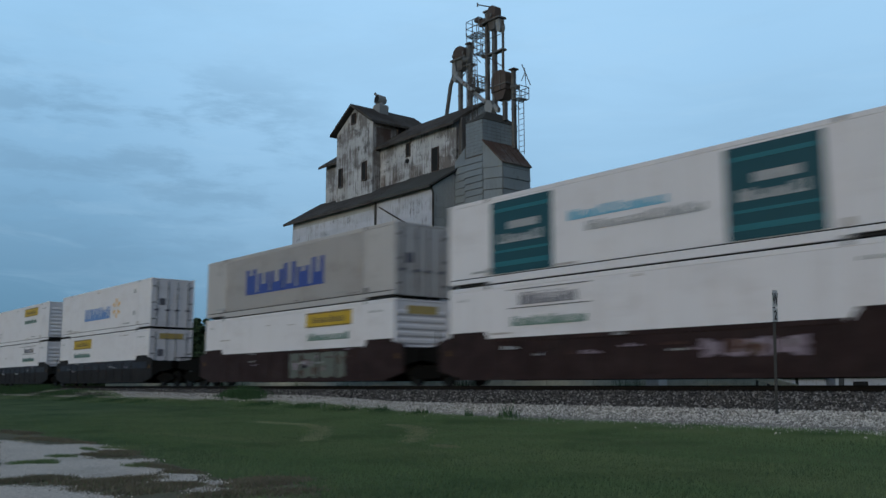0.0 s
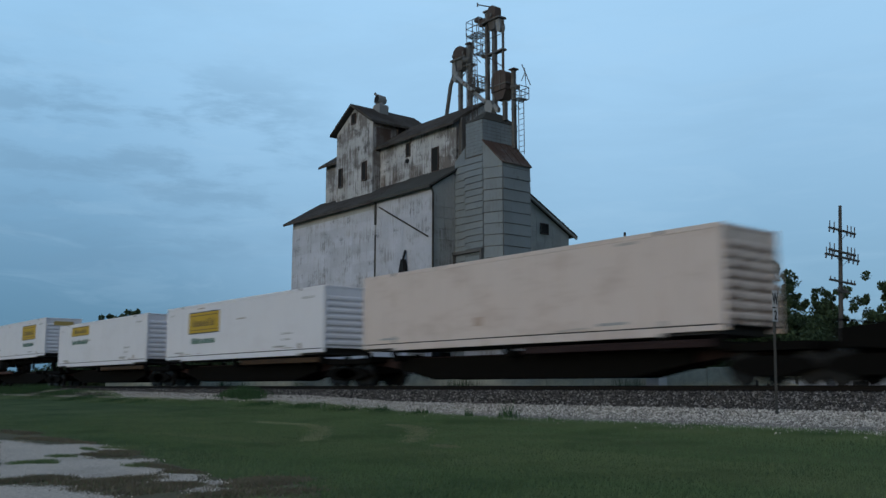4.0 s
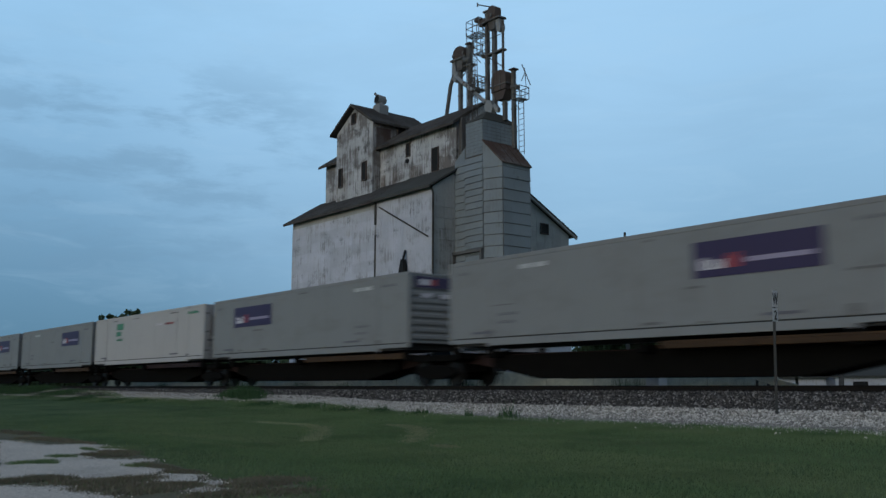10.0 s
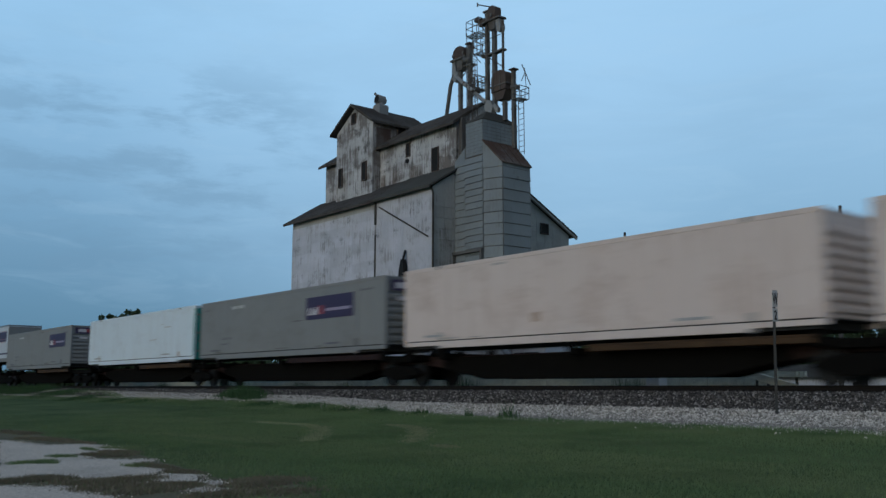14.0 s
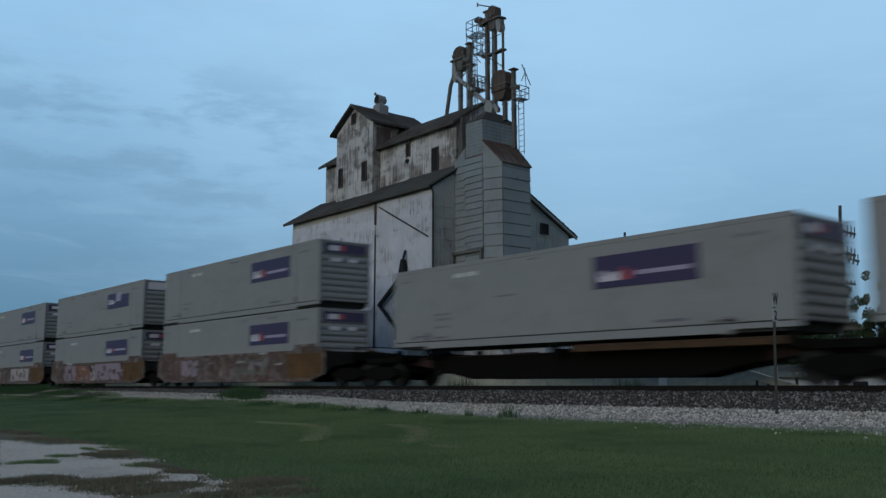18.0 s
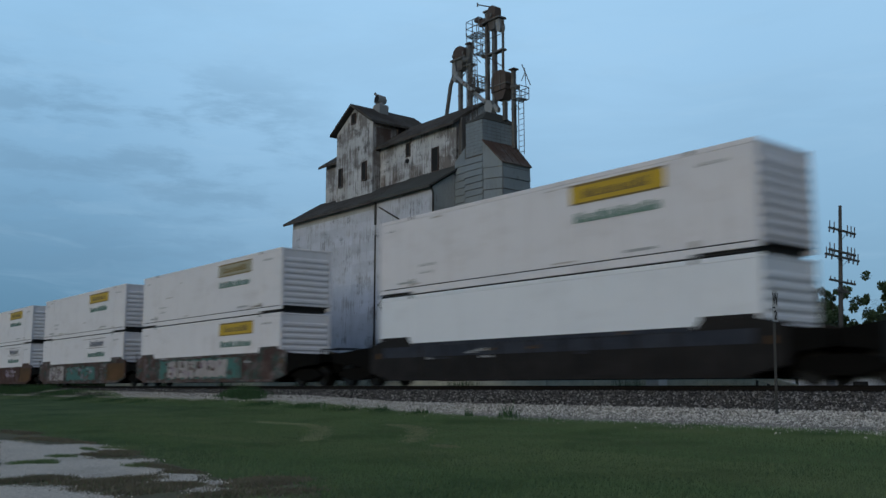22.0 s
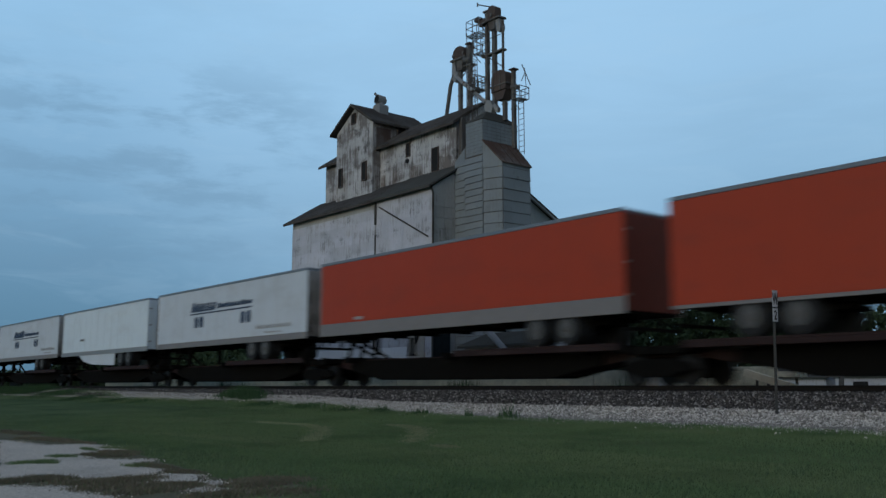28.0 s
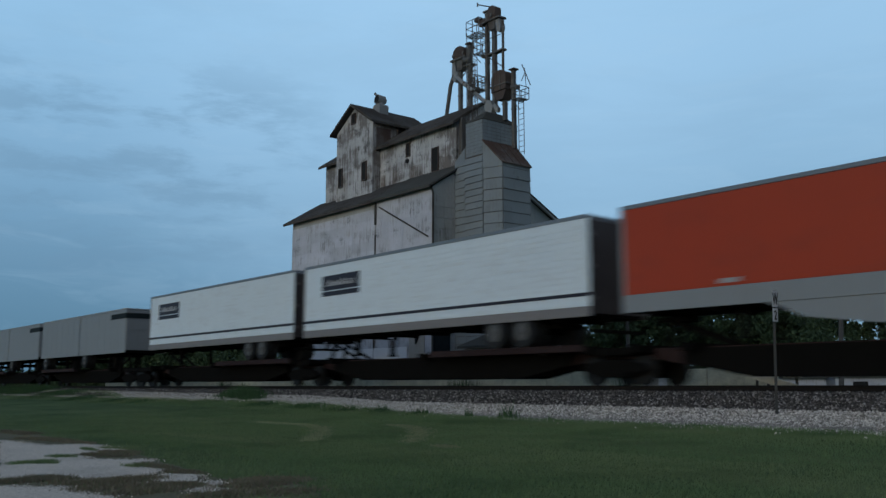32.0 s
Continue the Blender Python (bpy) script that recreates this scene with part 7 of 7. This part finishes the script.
            letter_bars("name_bar", "faint_bar", t, x + 0.3, x + 2.45, 2.9, 3.15, 0.012, 6, seed, "pale name bars")
        elif kind == "dark_stripe":
            mark("stripe", "ink", t, 0.0, L, 1.42, 1.53, 0.006, "blackish stripe")
        elif kind == "dashes":
            for i in range(int(L / x)):
                mark("marker_strip", "rail_grey", t, 0.5 + i * x, 0.5 + i * x + 0.75, z0 + low + 0.05, z0 + low + 0.1, 0.004)
        elif kind == "stripe":
            mark("stripe", "purple", t, 0.0, L, 1.42, 1.56, 0.006, "dark violet stripe")
        elif kind == "stencil":
            mark("stencil", "faint_bar", t, x, x + 0.6, 1.4, 1.52, 0.006)
    return t


WHITE_Y = "white box container with a yellow name panel"
WHITE_F = "white box container with a faded grey name panel"
GREY_V = "grey box container with a dark violet name panel"
TOP, LOW = 3.30, 0.355


def double(u, top, bottom, car):
    """Two containers stacked in a well car."""
    well_car(u, **car)
    low = container(u, LOW, **bottom)
    return container(u, TOP, **top), low


def box_y(x=9.9, mat="white", **k):
    return dict(mat=mat, label=WHITE_Y, marks=[("yellow", x)], **k)


def box_f(x=9.9, mat="white", **k):
    return dict(mat=mat, label=WHITE_F, marks=[("faded", x)], **k)


def box_v(x=10.2, mat="grey", **k):
    return dict(mat=mat, label=GREY_V, marks=[("violet", x), ("unit_bars", 3.5 if x > 5 else 12.7)], nose_mark="purple", **k)


def car_of(mat, label, **k):
    return dict(mat=mat, label=label, **k)


MAROON = "dark maroon well car with faded spray paint"
BLACK = "sooty black well car with a slate-blue upper edge"
BROWN = "oxide-brown well car with a lighter brown end"


def build_double_stacks():
    # the first set
    b = dict(mat="white", label="white box container with dark teal picture panels", marks=[])
    well_car(-24.57, **car_of("maroon", MAROON, first=True, patches=[("spray_lilac", 10.3, 13.2, 0.75, 1.15)]))
    container(-24.57, LOW, **box_f(3.0))
    c = container(-24.57, TOP, **b)
    for x, w in ((2.2, 2.8), (11.2, 2.7)):
        mark("picture_panel", "teal", c, x, x + w, 0.32, 2.72, 0.006, "dark teal picture panel")
        for zz, hh, m in ((0.55, 0.16, "teal_light"), (1.0, 0.08, "teal_light"), (2.35, 0.12, "teal_light")):
            mark("panel_band", m, c, x + 0.1, x + w - 0.1, zz, zz + hh, 0.012)
        letter_bars("name_bar", "faint_bar", c, x + 0.35, x + w - 0.35, 1.3, 1.62, 0.012, 4, int(x), "pale name bars")
        mark("panel_mark", "faint_bar", c, x + 0.8, x + w - 0.6, 1.75, 2.0, 0.012)
    letter_bars("name_bar", "cyan_mark", c, 5.7, 9.4, 1.65, 1.97, 0.006, 9, 11, "light cyan name bars")
    letter_bars("lettering", "faint_bar", c, 6.4, 10.6, 1.26, 1.55, 0.006, 11, 12, "grey line of lettering bars")
    well_car(-44.08, **car_of("maroon", MAROON, patches=[("spray_green", 8.6, 13.0, 0.35, 1.42)]))
    container(-44.08, LOW, **box_y(9.9), nose_mark="dull_yellow")
    c = container(-44.08, TOP, mat="ash", label="grey fluted box container with large dark blue name bars", marks=[], nose="doors", nose_mat="ash", fluted=True)
    letter_bars("name_bar", "blue", c, 4.3, 11.5, 0.95, 2.15, 0.018, 6, 21, "large dark blue name bars")
    # black set
    car = car_of("black", BLACK, band="slate")
    well_car(-67.87, **dict(car, first=True))
    container(-67.87, LOW, **dict(box_y(3.0), nose="doors", nose_mark="dull_yellow"))
    c = container(-67.87, TOP, mat="white", label="white box container with blue name bars and a golden star", marks=[], nose="doors")
    letter_bars("name_bar", "sky_blue", c, 4.9, 9.7, 0.95, 1.72, 0.006, 7, 31, "blue name bars")

    def spark(bm):
        for k in range(6):
            a = k * math.pi / 3 + math.pi / 6
            p, q = (0.28 * math.cos(a), 0.28 * math.sin(a)), (0.62 * math.cos(a), 0.62 * math.sin(a))
            n = (-0.09 * math.sin(a), 0.09 * math.cos(a))
            prism(bm, [(p[0] - n[0], p[1] - n[1]), (p[0] + n[0], p[1] + n[1]), (q[0] + n[0], q[1] + n[1]), (q[0] - n[0], q[1] - n[1])], "y", -1.306, -1.3)
    put("star_mark", mesh("star_mark", spark, "spark"), c, (10.75, 0, 1.5), "golden star of six bars")
    for zz in (0.9, 2.2):
        mark("side_plate", "faint_bar", c, 13.6, 13.9, zz, zz + 0.25, 0.006)
    double(-87.38, box_y(9.9), box_f(9.9), car)
    double(-106.92, dict(box_y(2.9), label="white box container with a faded olive-yellow name panel", marks=[("dull", 2.9)], nose="doors", nose_mark="olive_yellow", nose_mat="rusty_white"), dict(box_y(3.0), label="white box container with a faded olive-yellow name panel", marks=[("dull", 3.0)], nose="doors", nose_mark="olive_yellow", nose_mat="rusty_white"), car)
    # brown single
    double(-130.57, dict(box_f(3.0), nose="doors", nose_mat="rusty_white"), box_y(9.9, nose_mark="dull_yellow"), car_of("dusted", "plain dusty brown well car", first=True, band="oxide"))
    # set at seven to nine seconds
    warm = dict(mat="warm_white", label="chalky pinkish-white box container with soot stains", marks=[], side_stain=[(6.6, 7.0, 0.7, 1.0, "rust_patch")])
    double(-270.83, warm, dict(mat="warm_white", label="plain pinkish-white box container", marks=[], nose="doors", nose_mat="rusty_white"), car_of("dusted", BROWN, first=True, end_mat="ochre", patches=[("spray_magenta", 2.4, 7.6, 0.6, 1.4), ("spray_lilac", 8.6, 11.2, 0.8, 1.2)]))
    double(-290.39, box_v(10.2), dict(mat="warm_white", label="plain pinkish-white box container", marks=[], nose="doors", nose_mat="rusty_white"), car_of("dusted", BROWN, end_mat="ochre", patches=[("spray_green", 3.2, 5.4, 0.5, 1.35), ("spray_orange", 6.2, 9.5, 0.4, 1.3)]))
    double(-310.07, dict(warm, nose="doors", nose_mat="rusty_white"), box_v(10.5), car_of("dusted", BROWN, end_mat="ochre", patches=[("spray_white", 6.6, 7.6, 0.45, 1.3), ("spray_white", 7.8, 8.6, 0.4, 1.2), ("spray_white", 8.8, 10.6, 0.35, 1.3), ("spray_dark", 3.0, 5.2, 0.9, 1.3)]))
    # heavily sprayed set
    g1 = [("spray_lilac", 2.6, 4.6, 0.5, 1.3), ("spray_green", 9.4, 11.8, 0.5, 1.2)]
    g2 = [("spray_lilac", 2.4, 4.8, 0.4, 1.38), ("spray_orange", 5.0, 7.6, 0.35, 1.3), ("spray_white", 7.9, 8.6, 0.35, 1.3), ("spray_lilac", 8.7, 13.2, 0.4, 1.45)]
    g3 = [("spray_white", 2.4, 3.2, 0.6, 1.1), ("spray_white", 4.0, 4.8, 0.5, 1.2), ("spray_teal", 5.4, 6.4, 0.9, 1.25), ("spray_white", 8.2, 13.2, 0.42, 1.36)]
    double(-600.86, box_v(10.2), dict(box_v(10.2)), car_of("sprayed", "oxide-brown well car covered in faded spray paint", first=True, end_mat="ochre", patches=g1))
    double(-620.37, dict(mat="grey", label="grimy grey box container with a half-hidden violet name panel", marks=[("violet_torn", 10.3)], nose_mark="logo_white"), box_v(10.4), car_of("sprayed", "oxide-brown well car covered in faded spray paint", end_mat="ochre", patches=g2))
    double(-639.76, box_v(10.1), box_v(10.3), car_of("sprayed", "oxide-brown well car covered in faded spray paint", end_mat="ochre", patches=g3))
    # bottle-green set with pink fields
    pk = "bottle-green well car with large pink spray-painted fields"
    double(-663.25, box_v(10.0, "dark_grey"), box_y(9.6), car_of("bottle", pk, first=True, fields=[("spray_pink", 2.0, 4.9), ("spray_pink", 5.1, 9.3)], patches=[("spray_lilac", 9.6, 11.0, 0.5, 1.3)]))
    pair = double(-682.81, dict(mat="cool_white", label="bluish-white box container with a plain yellow panel", marks=[("panel", 9.9)], nose_mark="dull_yellow", nose_mat="warm_white"),
           dict(mat="white", label="white box container with rust-brown stained side", marks=[("faded", 9.8)], side_stain=[(0.2, 1.8, 0.32, 2.7, "rust_patch"), (4.2, 9.2, 0.32, 2.78, "warm_white"), (8.6, 9.2, 0.5, 2.7, "rust_patch")]),
           car_of("bottle", pk, fields=[("spray_pink", 1.7, 4.2), ("spray_pink", 4.35, 6.6), ("spray_pink", 6.8, 9.9)], patches=[("spray_lilac", 10.4, 11.8, 0.4, 1.36)]))
    for x, z1 in ((1.92, 1.7), (LOAD_L - 2.08, 2.1)):
        mark("stain", "maroon", pair[0], x, x + 0.16, 0.45, z1, 0.004, "brown rust run on the post")
    double(-702.63, box_y(10.0), dict(mat="chalk_white", label="plain bluish-white box container", marks=[]), car_of("black", "plain sooty black well car", band="slate"))
    # sprayed brown set
    sb = "brown well car with white and teal spray paint"
    double(-726.58, dict(box_y(9.9), marks=[("dull", 9.9)]), box_y(10.2), car_of("sprayed_teal", sb, first=True, patches=[("spray_teal", 2.9, 12.6, 0.38, 1.36), ("spray_white", 3.9, 7.4, 0.42, 1.3), ("spray_white", 7.6, 11.2, 0.45, 1.28)]))
    double(-745.83, box_y(9.8), box_f(9.8), car_of("sprayed_teal", sb, end_mat="ochre", patches=[("spray_white", 2.0, 3.4, 0.4, 1.3), ("spray_white", 3.6, 5.2, 0.4, 1.35), ("spray_teal", 6.0, 11.6, 0.4, 1.25)]))
    double(-765.49, box_y(9.9), box_f(9.9), car_of("dusted", BROWN, end_mat="ochre", patches=[("spray_lilac", 9.6, 12.4, 0.75, 1.3)]))
    double(-788.96, box_y(9.7), box_y(9.7), car_of("tan_brown", "plain dusty brown well car", first=True, band="dusted"))
    # maroon set
    double(-812.49, dict(mat="dark_grey", label="slate-grey box container with a dark violet name panel", marks=[("violet", 2.3), ("unit_bars", 12.7)], nose_mark="purple"),
           dict(mat="dull_grey", label="dull brownish-grey box container with a faded lilac panel", marks=[("violet_faded", 10.6)], nose_mark="logo_white"), car_of("maroon", "dark maroon well car", first=True))
    double(-832.21, box_y(10.0), box_y(10.0), car_of("maroon", "dark maroon well car", patches=[("spray_dark", 3.0, 6.5, 0.5, 1.2)]))
    double(-851.65, dict(mat="grey", label="grey box container without a name", marks=[]), dict(mat="silver", label="dull silver-grey box container", marks=[]), car_of("maroon", "dark maroon well car"))


SPINE = "near-black spine car with an ochre-brown wheel deck"


def build_spine_loads():
    white_b = "white box container with a bordered yellow name panel"
    # containers set straight on the spine
    singles = [
        (-152.39, dict(mat="warm_white", label="pinkish-white box container with rusty front end", marks=[], nose_mat="rusty_white", side_stain=[(6.6, 7.0, 0.7, 1.0, "rust_patch")])),
        (-171.6, dict(mat="lilac_white", label=white_b, marks=[("bordered", 2.9)])),
        (-190.81, box_y(2.8, "lilac_white")),
        (-231.14, dict(mat="lilac_white", label=white_b, marks=[("bordered", 3.1)], nose="doors", nose_mark="dull_yellow")),
        (-330.85, box_v(10.1)), (-349.52, box_v(2.3)),
        (-366.93, dict(mat="pale_grey", label="pale grey insulated container with a small green mark", marks=[], nose="doors")),
        (-383.95, box_v(10.0)), (-401.41, box_v(10.1)), (-420.02, box_v(9.9)),
        (-438.5, dict(mat="warm_white", label="chalky pinkish-white box container", marks=[], nose_mat="rusty_white", side_stain=[(6.6, 7.0, 0.7, 1.0, "rust_patch")])),
        (-455.97, dict(mat="warm_white", label="chalky pinkish-white box container", marks=[], side_stain=[(6.6, 7.0, 0.7, 1.0, "rust_patch")])),
        (-473.51, box_v(10.5)),
        (-490.59, dict(mat="cool_white", label="bluish-white box container with a teal front end", marks=[], nose="doors", nose_mat="teal_bright", frame_mat="cool_white")),
        (-510.76, box_v(11.4)), (-561.11, box_v(10.1)), (-579.16, box_v(9.9)),
    ]
    for k, (u, spec) in enumerate(singles):
        spine_car(u, SPINE, deck=True, hitch=0, deck_mat="deck_brown" if k % 3 else "maroon", front_truck=u in (-152.39, -330.85, -561.11))
        c = container(u, 1.27, **spec)
        if u == -366.93:
            mark("green_mark", "green_logo", c, 3.8, 4.9, 2.12, 2.5, 0.006, "green square mark")
            mark("green_mark", "green_logo", c, 3.75, 4.55, 1.75, 2.02, 0.006, "green square mark")
            letter_bars("lettering", "green_logo", c, 3.9, 4.8, 1.45, 1.6, 0.006, 4, 5)
            letter_bars("lettering", "logo_white", c, 10.0, 11.0, 2.12, 2.24, 0.006, 5, 6, "pale unit bars")
            letter_bars("lettering", "logo_red", c, 11.3, 12.4, 2.1, 2.22, 0.006, 6, 7, "small red line of bars")
            letter_bars("lettering", "green_logo", c, 14.3, 15.6, 2.5, 2.66, 0.006, 5, 8, "small green line of bars")
            for x in (2.2, 12.9):
                bar("panel_seam", "rail_grey", c, x, x + 0.03, -1.304, -1.3, 0.32, 2.76)
            bar("vent_grille", "rail_grey", c, LOAD_L + 0.02, LOAD_L + 0.05, -0.9, 0.9, 1.3, 2.3, "dark grille of the cooling unit")
        if u == -490.59:
            bar("teal_edge", "teal_bright", c, LOAD_L - 0.14, LOAD_L - 0.01, -1.304, -1.3, 0.3, 2.76, "teal front edge")
    # containers on wheeled chassis
    for u, x, rev in ((-210.57, 10.2, False), (-249.8, 3.2, True)):
        spine_car(u, SPINE, deck=True, hitch=-1 if rev else 1, deck_mat="oxide", front_truck=rev)
        chassis(u, rev)
        if rev:
            container(u, 2.155, mat="lilac_white", label=WHITE_Y, marks=[("yellow", x)], nose="doors", nose_mark="yellow")
        else:
            container(u, 2.155, mat="lilac_white", label=white_b, marks=[("bordered", x)], nose="ribs", nose_mark="dull_yellow")
    # highway trailers
    ribbed = "white ribbed trailer with a violet stripe and name panel"
    orange = "orange trailer with a grey lower rail"
    specs = [
        (-527.1, dict(mat="trailer_white", label=ribbed, ribs=True, low=0.3, marks=[("plate", 13.0), ("stripe", 0)], end_mat="dark_grey")),
        (-543.93, dict(mat="orange", label="orange trailer with a grey lower rail and pale side skirt", low=0.5, tuck=0.65, skirt="skirt", end_mat="dark_orange")),
        (-872.82, dict(mat="orange", label=orange, low=0.1, end_mat="orange")),
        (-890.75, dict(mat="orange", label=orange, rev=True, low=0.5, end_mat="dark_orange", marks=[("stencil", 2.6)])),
        (-908.12, dict(mat="trailer_white", label="white trailer with dark blue name bars and square marks", rev=True, tuck=1.4, low=0.28, marks=[("script", 4.6), ("corner", 11.8)], end_mat="dull_grey_door")),
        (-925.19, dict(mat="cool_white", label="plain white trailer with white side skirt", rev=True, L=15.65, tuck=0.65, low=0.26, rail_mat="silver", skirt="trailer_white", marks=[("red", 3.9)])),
        (-942.55, dict(mat="trailer_white", label="white trailer with dark blue name bars and square marks", rev=True, tuck=1.4, low=0.28, marks=[("script", 4.8), ("corner", 12.4)], end_mat="dull_grey_door")),
        (-962.02, dict(mat="trailer_white", label="white trailer with a small dark name high up", tuck=-0.6, low=0.2, marks=[("small", 11.8), ("corner", 1.5)])),
        (-979.74, dict(mat="trailer_white", label="grimy plain white trailer", rev=True, tuck=-1.0, low=0.2, marks=[("stencil", 8.0), ("dashes", 2.2)], end_mat="dull_grey_door")),
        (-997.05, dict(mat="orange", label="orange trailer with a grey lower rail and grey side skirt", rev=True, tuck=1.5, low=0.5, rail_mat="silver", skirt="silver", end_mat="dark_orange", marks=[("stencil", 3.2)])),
        (-1014.59, dict(mat="cool_white", label="white ribbed trailer with a blackish stripe and name panel", ribs=True, rev=True, tuck=0.6, low=0.3, marks=[("dark_plate", 1.5), ("dark_stripe", 0)], end_mat="blackish_door")),
        (-1031.76, dict(mat="cool_white", label="white ribbed trailer with a blackish stripe and name panel", ribs=True, rev=True, tuck=0.6, low=0.3, marks=[("dark_plate", 1.3), ("dark_stripe", 0)], end_mat="blackish_door")),
    ]
    for k, (u, spec) in enumerate(specs):
        spine_car(u, SPINE, deck=True, hitch=-1 if spec.get("rev") else 1, deck_mat="deck_brown" if k < 2 else "maroon", front_truck=k in (0, 2))
        trailer(u, **spec)
    # short trailers in pairs
    for u in (-1052.56, -1070.4):
        spine_car(u, "near-black spine car under a pair of short trailers", deck=True, hitch=1, deck_mat="maroon")
        for x, dark in ((0.0, ""), (8.6, "bottle")):
            trailer(u + x, "silver", "short dull-silver highway trailer" + (" with a dark band round its nose" if dark else ""), L=8.45, low=0.15, height=2.7, roof_mat="silver", rail_mat="silver", nose_dark=dark)


REARS += [-24.57, -44.08, -67.87, -87.38, -106.92, -130.57, -152.39, -171.6, -190.81, -210.57, -231.14, -249.8, -270.83, -290.39, -310.07, -330.85, -349.52, -366.93, -383.95,
          -401.41, -420.02, -438.5, -455.97, -473.51, -490.59, -510.76, -527.1, -543.93, -561.11, -579.16, -600.86, -620.37, -639.76, -663.25, -682.81, -702.63, -726.58, -745.83,
          -765.49, -788.96, -812.49, -832.21, -851.65, -872.82, -890.75, -908.12, -925.19, -942.55, -962.02, -979.74, -997.05, -1014.59, -1031.76, -1052.56, -1070.4]
build_double_stacks()
build_spine_loads()


def motions():
    """The whole train runs past at one steady speed."""
    for thing, u, z in MOVERS:
        walk(thing, [(0.0, pose(u, TRACK_Y, RAIL + z)), (END, pose(u + SPEED * END, TRACK_Y, RAIL + z))])


motions()
